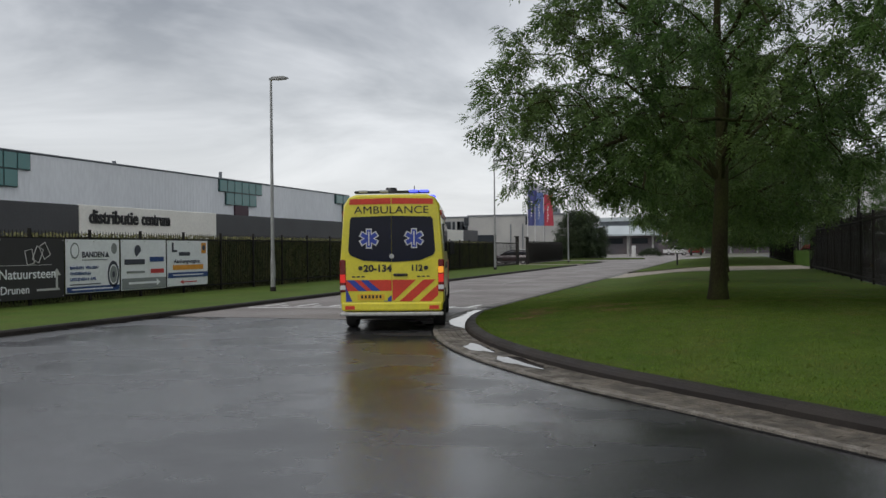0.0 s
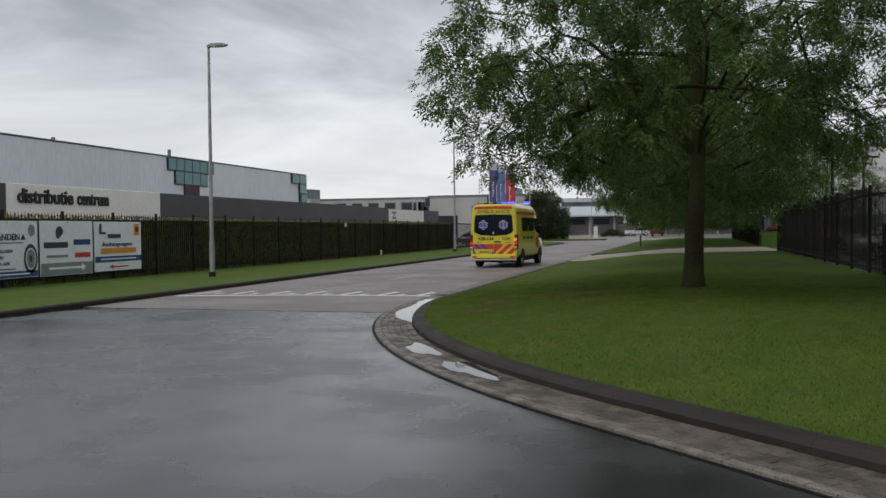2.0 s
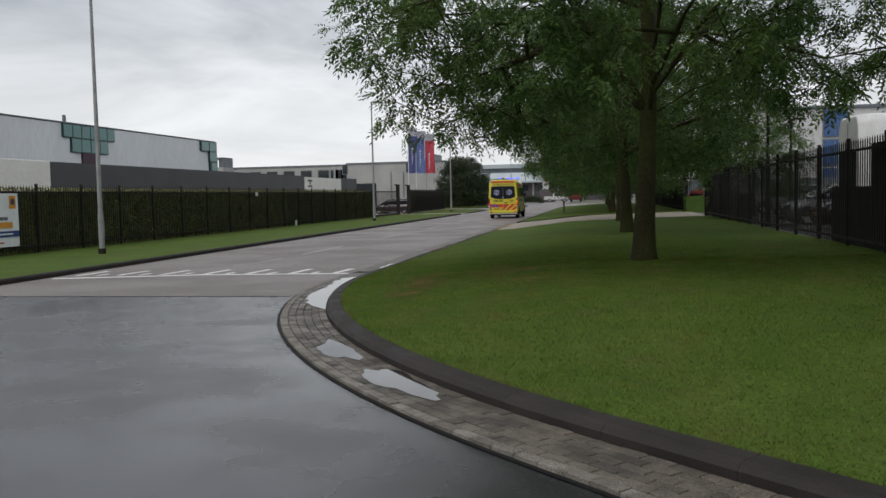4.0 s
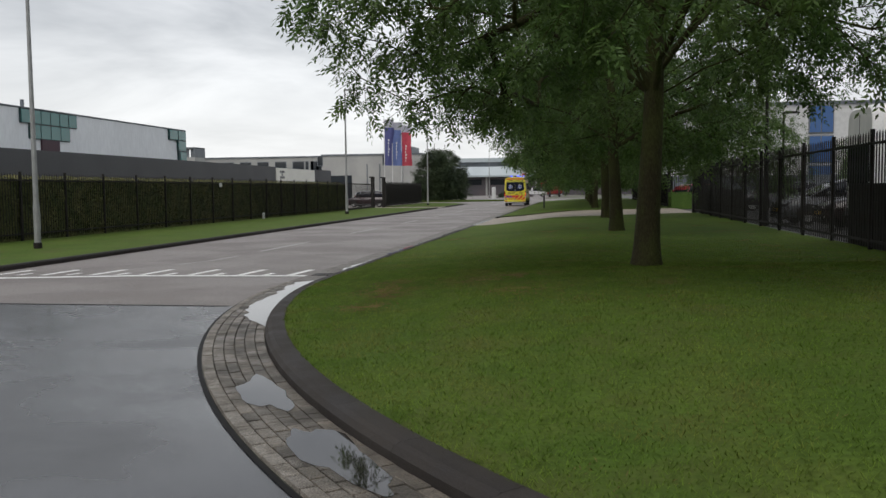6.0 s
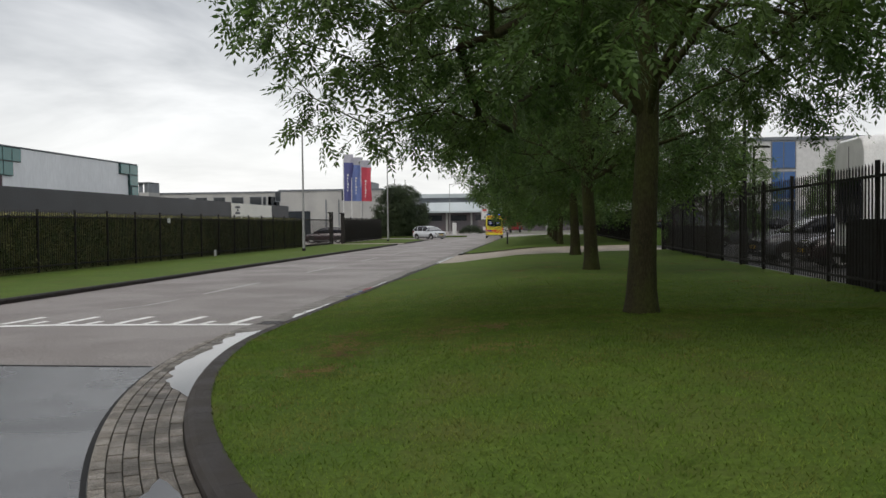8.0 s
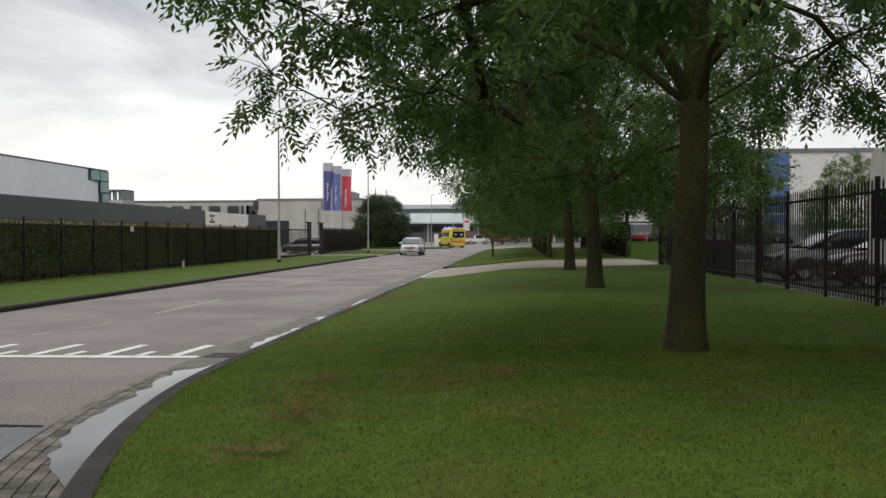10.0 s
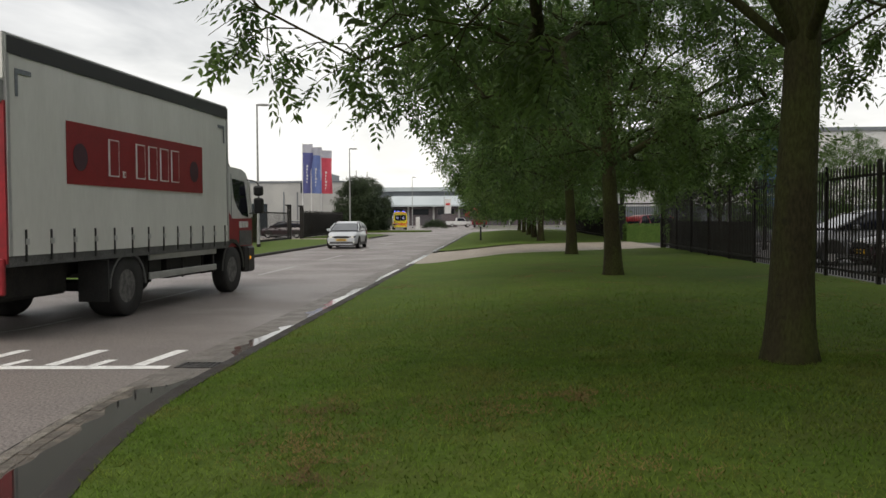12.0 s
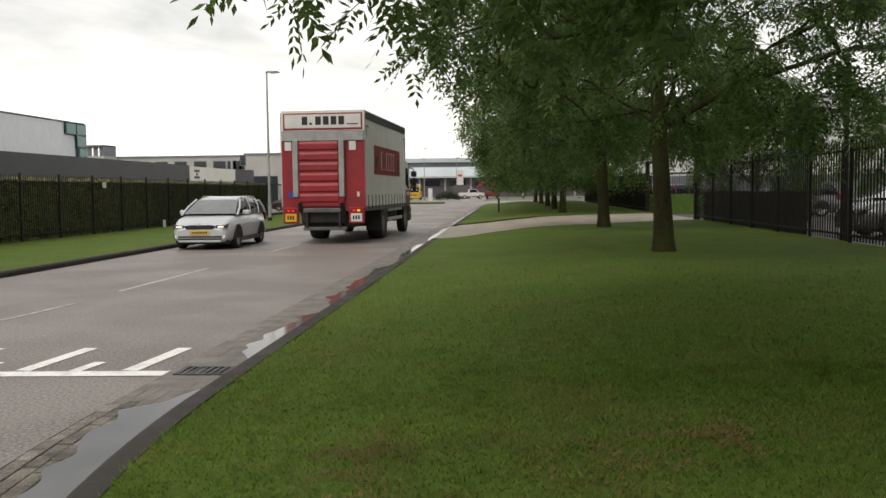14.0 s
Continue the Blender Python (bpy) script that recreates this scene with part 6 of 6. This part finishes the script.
    part("shell", g, "red_wall", c)
    d = thing("loader", "orange-red loader with raised arm near the far crossing", "loader")
    part("chassis", Geo().box((-6.6, 171, 0.5), (-3.8, 173, 1.3), 0, 0.1), "truck_red", d)
    part("cab", Geo().box((-5.2, 171.2, 1.3), (-4.0, 172.8, 2.9), 0, 0.1), "truck_red", d)
    part("arm", Geo().tube([(-4.6, 171.5, 1.4), (-6.0, 171.5, 3.5), (-7.2, 171.5, 2.6)], 0.2, 8), "truck_red", d)
    part("bucket", Geo().box((-7.8, 170.8, 1.9), (-6.9, 172.2, 2.7), 0, 0.1), "truck_red", d)
    for x in (-6.1, -4.3):
        wheel(d, x, 171, 0.6, 0.4, 0.3, 6)


parked()


# ---- flags, boards and signs ----
def flags():
    for k, (x, col) in enumerate(((-23.1, "flag_navy"), (-22.15, "flag_blue"), (-21.05, "flag_red"))):
        f = thing("flag", "%s banner flag hanging from a white pole" % ("dark blue", "blue", "red")[k], "flag", "flags by the hall")
        part("pole", Geo().tube([(x, 105, 0), (x, 105, 9.95 - 0.35 * k)], [0.06, 0.035], 8), "white", f)
        g, nx, nz = Geo(), 8, 18
        vs, fs = [], []
        top, drop = 9.75 - 0.35 * k, 5.3 - 0.32 * k
        for j in range(nz + 1):
            for i in range(nx + 1):
                u, w = i / nx, j / nz
                vs.append((x + 0.06 + 1.15 * u, 105 + 0.3 * math.sin(5 * u + 4.5 * w + 2 * k) * u, top - drop * w - 0.12 * u * math.sin(3 * w)))
        for j in range(nz):
            for i in range(nx):
                q = j * (nx + 1) + i
                fs.append((q, q + 1, q + nx + 2, q + nx + 1))
        g.add(vs, fs, 0, True)
        # the top of each cloth is pale
        g.m = [1 if q < 3 * nx else 0 for q in range(len(g.f))]
        part("cloth", g, [col, "flag_pale"], f)
        for j in range(6):
            part("white_bar", Geo().box((x + 0.52, 104.66, top - 2.5 - 0.34 * j), (x + 0.70 - 0.05 * (j % 3), 104.67, top - 2.28 - 0.34 * j)), "white", f)
        part("arm", Geo().tube([(x, 105, top + 0.03), (x + 1.2, 105, top + 0.03)], 0.02, 6), "white", f)


M["flag_navy"] = plain("navy_cloth", (0.11, 0.12, 0.30), 0.8)
M["flag_blue"] = plain("blue_cloth", (0.17, 0.23, 0.48), 0.8)
M["flag_red"] = plain("red_cloth", (0.60, 0.085, 0.12), 0.8)
M["flag_pale"] = plain("pale_cloth", (0.50, 0.50, 0.56), 0.8)
for cloth in ("flag_navy", "flag_blue", "flag_red", "flag_pale"):
    let_light_through(M[cloth], 0.45)
flags()

M["b_dark"] = plain("dark_banner_cloth", (0.035, 0.033, 0.036), 0.5)
M["b_white"] = mat("white_banner_cloth", (0.86, 0.88, 0.90), (0.82, 0.84, 0.86), 0.45, scale=1.5, fine=12, fine_amount=0.05)
M["b_grey"] = plain("grey_banner_print", (0.26, 0.28, 0.28), 0.5)
M["b_blue"] = plain("blue_banner_print", (0.02, 0.06, 0.22), 0.5)
M["b_orange"] = plain("orange_print", (0.75, 0.32, 0.03), 0.5)
M["b_ink"] = plain("dark_print", (0.05, 0.055, 0.08), 0.5)
M["b_red"] = plain("red_print", (0.55, 0.05, 0.05), 0.5)


def banners():
    x = -17.53
    spec = ((15.3, 19.9, 0.28, 1.97, "b_dark", "dark grey fence banner with white lettering and arrow"), (19.97, 22.27, 0.36, 1.95, "b_white", "white and blue tyre service banner on the fence"),
            (22.36, 24.63, 0.34, 1.96, "b_white", "white and grey company banner on the fence"), (24.71, 27.1, 0.37, 1.95, "b_white", "white trailer dealer banner with orange bar on the fence"))
    boards = []
    for k, (y0, y1, z0, z1, m, label) in enumerate(spec):
        b = thing("fence_banner", label, "banner", "banners on the fence")
        g, n = Geo(), 16
        vs = []
        for j in range(5):
            for i in range(n + 1):
                y, z = y0 + (y1 - y0) * i / n, z0 + (z1 - z0) * j / 4
                vs.append((x + 0.006 * noise.noise((y * 2, z * 2, k)), y, z))
        g.add(vs, [(j * (n + 1) + i, j * (n + 1) + i + 1, (j + 1) * (n + 1) + i + 1, (j + 1) * (n + 1) + i) for j in range(4) for i in range(n)], 0, True)
        g.box((x - 0.02, y0, z0), (x - 0.012, y1, z1))
        part("cloth", g, m, b)
        for yy in (y0 + 0.05, (y0 + y1) / 2, y1 - 0.05):
            for zz in (z0 + 0.05, z1 - 0.05):
                part("eyelet", Geo().cyl((x + 0.012, yy, zz), "x", 0.018, 0.008, 8), "alu", b)
        boards.append(b)
    xt = x + 0.012

    def rect(b, name, y0, y1, z0, z1, m, k=0):
        part(name, Geo().box((xt, y0, z0), (xt + 0.003 + 0.002 * k, y1, z1)), m, b)

    def word(b, body, y, z, h, width, m="b_ink", bold=0.004):
        text_part("words", body, h / 0.72, m, b, pose(xt + 0.004, y, z, 90, 0, 90), 0.002, width=width, bold=bold)

    def arrow(b, y0, y1, z, m, w=0.05, left=False):
        tip, tail = (y0, y1) if left else (y1, y0)
        d = 1 if tip > tail else -1
        part("arrow", Geo().prism([(tail, z - w / 2), (tip - d * 0.2, z - w / 2), (tip - d * 0.2, z - w * 1.7), (tip, z), (tip - d * 0.2, z + w * 1.7), (tip - d * 0.2, z + w / 2), (tail, z + w / 2)], "x", xt, xt + 0.005), m, b)
    b = boards[0]
    word(b, "Natuursteen", 17.55, 0.86, 0.27, 2.0, "b_white")
    word(b, "Drunen", 17.6, 0.46, 0.22, 0.98, "b_white")
    rect(b, "rule", 16.2, 19.4, 1.22, 1.235, "white")
    rect(b, "arrow_foot", 18.85, 19.7, 0.5, 0.56, "white"); rect(b, "arrow_stem", 19.56, 19.64, 0.5, 0.92, "white")
    part("arrow_head", Geo().prism([(19.44, 0.92), (19.76, 0.92), (19.6, 1.12)], "x", xt, xt + 0.005), "white", b)
    for k, (cy, cz, a) in enumerate(((18.6, 1.45, 12), (18.9, 1.52, -25), (19.15, 1.62, 30))):
        g = Geo()
        ca, sa = math.cos(radians(a)), math.sin(radians(a))
        cs = [(-0.13, -0.2), (0.13, -0.2), (0.13, 0.2), (-0.13, 0.2)]
        for q in range(4):
            (p0, p1) = cs[q], cs[(q + 1) % 4]
            pts = [(xt + 0.004, cy + u * ca - v * sa, cz + u * sa + v * ca) for u, v in (p0, p1)]
            g.tube(pts, 0.012, 4)
        part("slab_mark", g, "white", b)
    b = boards[1]
    rect(b, "blue_band", 19.99, 22.25, 0.38, 0.55, "b_blue"); rect(b, "light_bar", 20.2, 21.95, 0.45, 0.49, "b_white", 1)
    word(b, "BANDEN", 20.62, 1.42, 0.17, 0.95, bold=0.006)
    rect(b, "rule", 20.62, 21.7, 1.33, 1.35, "b_ink"); part("arrow_head", Geo().prism([(21.6, 1.42), (21.8, 1.42), (21.7, 1.58)], "x", xt, xt + 0.005), "b_ink", b)
    for w, y, z, width in (("BANDEN", 20.12, 1.07, 0.55), ("VELGEN", 20.75, 1.07, 0.55), ("ONDERHOUD", 20.12, 0.90, 0.85), ("UITLIJNEN", 20.12, 0.73, 0.68), ("&", 20.84, 0.73, 0.07), ("APK", 20.95, 0.73, 0.27)):
        word(b, w, y, z, 0.085, width, "b_blue", 0.003)
    rect(b, "bar", 20.12, 21.4, 0.60, 0.63, "b_ink")
    for rad, m, kk in ((0.42, "b_ink", 0), (0.31, "b_white", 1), (0.27, "b_grey", 2), (0.1, "b_ink", 3)):
        pts = [(21.98 + rad * math.cos(t * math.pi / 14) * 0.62, 0.88 + rad * math.sin(t * math.pi / 14)) for t in range(28)]
        part("tyre_picture", Geo().prism([(min(p, 22.25), q) for p, q in pts], "x", xt, xt + 0.003 + 0.002 * kk), m, b)
    for rad, m, kk in ((0.24, "b_grey", 0), (0.19, "b_white", 1)):
        part("ring_mark", Geo().prism([(20.32 + rad * 0.75 * math.cos(t * math.pi / 10), 1.62 + rad * math.sin(t * math.pi / 10)) for t in range(20)], "x", xt, xt + 0.003 + 0.002 * kk), m, b)
    part("tyre_mark", Geo().prism([(22.02 + 0.13 * math.cos(t * math.pi / 8), 1.68 + 0.17 * math.sin(t * math.pi / 8)) for t in range(16)], "x", xt, xt + 0.004), "b_grey", b)
    b = boards[2]
    rect(b, "grey_field", 22.38, 24.61, 0.36, 0.72, "b_grey"); arrow(b, 22.7, 24.3, 0.56, "b_white", 0.07)
    for y0, y1, z0, z1, m in ((22.5, 23.5, 1.16, 1.33, "b_ink"), (23.75, 24.5, 1.24, 1.40, "b_blue"), (22.6, 23.5, 0.88, 0.95, "b_grey"), (23.8, 24.5, 0.86, 1.0, "b_red")):
        rect(b, "bar", y0, y1, z0, z1, m)
    part("swirl_mark", Geo().prism([(23.15 + 0.16 * math.cos(t * math.pi / 8), 1.6 + 0.2 * math.sin(t * math.pi / 8)) for t in range(12)], "x", xt, xt + 0.004), "b_ink", b)
    b = boards[3]
    rect(b, "bar", 25.35, 26.0, 1.42, 1.55, "b_ink"); word(b, "Aanhangwagens", 25.05, 1.17, 0.13, 1.55)
    part("letter_mark", Geo().prism([(24.95, 1.88), (25.05, 1.88), (25.05, 1.62), (25.25, 1.62), (25.25, 1.55), (24.95, 1.55)], "x", xt, xt + 0.004), "b_ink", b)
    rect(b, "orange_bar", 25.0, 26.8, 0.93, 1.10, "b_orange"); rect(b, "blue_band", 24.73, 27.08, 0.66, 0.84, "b_blue"); rect(b, "light_bar", 25.0, 26.8, 0.73, 0.77, "b_white", 1)
    arrow(b, 25.4, 26.4, 0.5, "b_red", 0.04, True)
    rect(b, "orange_square", 26.7, 26.98, 1.5, 1.88, "b_orange"); part("dark_disc", Geo().cyl((xt + 0.005, 26.84, 1.7), "x", 0.1, 0.006, 14), "b_ink", b)


banners()


def crossing_details():
    s = thing("sign_pillar", "white sign pillar at the far crossing", "sign")
    part("board", Geo().box((-12.0, 178, 2.6), (-10.8, 178.2, 5.4)), "white", s)
    part("post", Geo().box((-11.5, 178.05, 0), (-11.3, 178.15, 2.6)), "galv", s)
    part("red_mark", Geo().box((-11.8, 177.98, 4.2), (-11.0, 178.0, 4.6)), "b_red", s)
    b = thing("cabinet", "white service cabinet on the traffic island", "cabinet")
    part("body", Geo().box((-14.2, 141.5, 0.0), (-13.6, 142, 1.9), 0, 0.03), "white", b)
    # loose mound of leaves, thick at its foot
    rs, rnd = np.random.RandomState(31), random.Random(31)
    spots = []
    for _ in range(1500):
        a, q = rnd.uniform(0, 2 * math.pi), math.sqrt(rnd.random())
        top = (1.25 + 0.5 * math.sin(3 * a) * q) * math.sqrt(max(0.05, 1 - q * q)) + 0.15
        p = (1.9 * q * math.cos(a), 1.1 * q * math.sin(a), rnd.uniform(0.3, 1.0) * top)
        spots.append((p, (rnd.gauss(0, 1), rnd.gauss(0, 1), rnd.uniform(0.2, 1.2))))
    V, F = leaf_arrays(spots, 0.34, rs, 5)
    ob = tagged(new("island_shrub", fast_mesh("island_shrub", V, F, "leaf_dim")), "low loose green shrub on the traffic island", "shrub")
    ob.matrix_basis = pose(-11.4, 143, 0)


crossing_details()

# water standing in the gutter
def water_strip(s0, s1, w, seed, material="water"):
    """A run of rain water along the kerb foot with a ragged outer edge that thins out at both ends."""
    g, n = Geo(), max(10, int((s1 - s0) / 0.05))
    vs = []
    for k in range(n + 1):
        t = k / n
        s = s0 + (s1 - s0) * t
        p, nn = kerb_at(s)
        d = w * (0.85 + 0.3 * noise.noise((s * 0.9, seed, 0)) + 0.3 * noise.noise((s * 3.1, seed, 4))) * min(1, 6 * t, 6 * (1 - t)) + 0.012
        for q in (p - nn * min(d, 0.46), p - nn * 0.012):
            vs.append((q.x, q.y, 0.034))
    g.add(vs, [(2 * k, 2 * k + 2, 2 * k + 3, 2 * k + 1) for k in range(n)])
    return tagged(structure("puddle", g, material, "long ragged strip of rain water along the kerb", "puddle"), group="gutter puddles")


for s0, s1, d0, d1, seed in ((7.5, 8.6, -0.42, -0.08, 2), (9.1, 10.4, -0.42, -0.06, 3)):
    puddle(s0, s1, d0, d1, seed, "shallow rain puddle in the paved gutter")
water_strip(-0.75, 4.8, 0.40, 1)
for k, (s0, s1, w) in enumerate(((-4.9, -1.5, 0.30), (-12.3, -5.0, 0.30), (-19.2, -12.6, 0.28), (-30.0, -19.6, 0.26), (-44, -31, 0.26), (-62, -45, 0.26), (-78, -63, 0.26))):
    water_strip(s0, s1, w, 11 + k, "wet_strip")


def gully_grate():
    """A gutter drain: an iron frame with bars across its slots."""
    t = thing("gutter_drain", "dark wet iron drain grate set in the gutter", "drain", m=pose(-5.13, 21.36, 0.028))
    g = Geo()
    for a, b in (((-0.25, -0.17, 0), (0.25, -0.13, 0.012)), ((-0.25, 0.13, 0), (0.25, 0.17, 0.012)), ((-0.25, -0.13, 0), (-0.21, 0.13, 0.012)), ((0.21, -0.13, 0), (0.25, 0.13, 0.012))):
        g.box(a, b)
    part("frame", g, "cast_iron", t)
    for k in range(7):
        x = -0.19 + 0.058 * k
        part("bar", Geo().box((x, -0.13, 0.002), (x + 0.032, 0.13, 0.010)), "cast_iron", t)
    # shallow black block under the bars, the pit's darkness as colour
    part("sump", Geo().box((-0.21, -0.13, -0.02), (0.21, 0.13, 0.002)), "black", t)


gully_grate()


# ---- grass blades, litter and worn spots ----
def blade_mesh(name, P, h, w, lean, rs, material):
    """Single grass blades, shaded like the turf that they make up."""
    k = len(P)
    az = rs.uniform(0, 6.283, k)
    side = np.stack([np.cos(az), np.sin(az), 0 * az], 1)
    fwd = np.stack([-np.sin(az), np.cos(az), 0 * az], 1)
    tip = P + fwd * (lean * h)[:, None] + np.array([0, 0, 1]) * h[:, None]
    V = np.stack([P - side * w[:, None], P + side * w[:, None], tip], 1).reshape(-1, 3)
    me = fast_mesh(name, V, np.arange(3 * k).reshape(-1, 3), material)
    N = np.repeat(fwd * -0.25, 3, axis=0) + np.array([0, 0, 1.0])
    N /= np.linalg.norm(N, axis=1)[:, None]
    me.normals_split_custom_set_from_vertices(N.tolist())
    return me


def grass_blades():
    rs = np.random.RandomState(4)
    P = np.array([lawn_point(s, v) for s, v in zip(rs.uniform(-16, 20, 800000), rs.rand(800000) ** 1.15)])
    # dense where the walk passes, along x 0 to -2, thinning away
    far = np.hypot(P[:, 0] + 1.0, np.maximum(0, np.abs(P[:, 1] - 12.5) - 5))
    P = P[rs.rand(len(P)) < np.clip(np.exp(-(far - 3.5) / 4.0) - 0.06, 0, 1)]
    k = len(P)
    tall = np.array([noise.noise((p[0] * 3.0, p[1] * 3.0, 5.0)) for p in P])
    me = blade_mesh("grass_blades", P, rs.uniform(0.014, 0.036, k) * (1 + 0.5 * tall), rs.uniform(0.0022, 0.0048, k), rs.uniform(0.6, 1.9, k), rs, "blade")
    tagged(new("grass_blades", me), "short mown grass blades of the lawn", "grass", kind="stuff")


grass_blades()


def dry_grass():
    """Bleached and brown blades in worn spots among the green ones."""
    rs = np.random.RandomState(9)
    pts = []
    while len(pts) < 12000:
        s, v = rs.uniform(-12, 12), rs.rand()
        p = lawn_point(s, v)
        k = noise.noise((p[0] * 1.1, p[1] * 1.1, 7.0)) + 0.5 * noise.noise((p[0] * 4, p[1] * 4, 2.0))
        if k > 0.34 + 0.25 * rs.rand():
            pts.append(p)
    # worn places before the first tree
    for x, y, rx, ry in ((-3.3, 18.6, 0.30, 0.16), (-3.2, 17.7, 0.42, 0.14), (-2.0, 18.3, 0.5, 0.15), (-1.45, 18.5, 0.35, 0.12), (-3.0, 17.05, 0.25, 0.13), (-3.05, 15.95, 0.28, 0.12), (-1.3, 16.6, 0.5, 0.2)):
        for _ in range(1500):
            px, py = x + rs.normal(0, rx * 0.6), y + rs.normal(0, ry * 1.6)
            if noise.noise((px * 6, py * 6, 1.0)) > -0.08:
                pts.append((px, py, lawn_z(px + 4.65) + 0.008 + 0.018 * noise.noise((px * 0.7, py * 0.7, 3))))
    P = np.array(pts)
    k = len(P)
    me = blade_mesh("dry_grass", P, rs.uniform(0.008, 0.026, k), rs.uniform(0.002, 0.004, k), rs.uniform(1, 2.5, k), rs, "dry_blade")
    tagged(new("dry_grass", me), "bleached brown grass in worn spots of the lawn", "grass", kind="stuff")


dry_grass()


def gutter_bricks():
    t = thing("gutter_paving", "rows of worn grey-brown pavers in the gutter", "paving", kind="structure")
    ln, wd, gap, rows = 0.212, 0.102, 0.008, 6
    g = Geo(); g.box((-wd / 2 + gap / 2, -ln / 2 + gap / 2, 0.0), (wd / 2 - gap / 2, ln / 2 - gap / 2, 0.03), 0, 0.003)
    me, me_edge = g.mesh("brick", [M["brick"]]), g.mesh("brick", [M["brick_edge"]])
    rnd = random.Random(2)
    rest, south, edge = Geo(), Geo(), Geo()
    s = -46.0
    proto = list(g.v)
    while s < 30:
        for r in range(rows):
            p, n = kerb_at(s + (ln / 2 if r % 2 else 0))
            q = p - n * (0.055 + wd * r)
            m = pose(q.x, q.y, rnd.uniform(-0.003, 0.003), 0, 0, math.degrees(math.atan2(n.y, n.x)) + rnd.uniform(-0.8, 0.8))
            if 1.6 < s < 12.2:
                piece("brick", me_edge if r == rows - 1 else me, t, m)
            else:
                (rest if s <= 0 else edge if r == rows - 1 else south).add([tuple(m @ Vector(v)) for v in proto], g.f)
        s += ln
    ob = part("brick_rows", rest, "brick_dull", t)
    tagged(ob, kind="stuff")
    tagged(part("brick_rows", south, "brick", t), kind="stuff")
    tagged(part("edge_row", edge, "brick_edge", t), kind="stuff")


gutter_bricks()
motions()
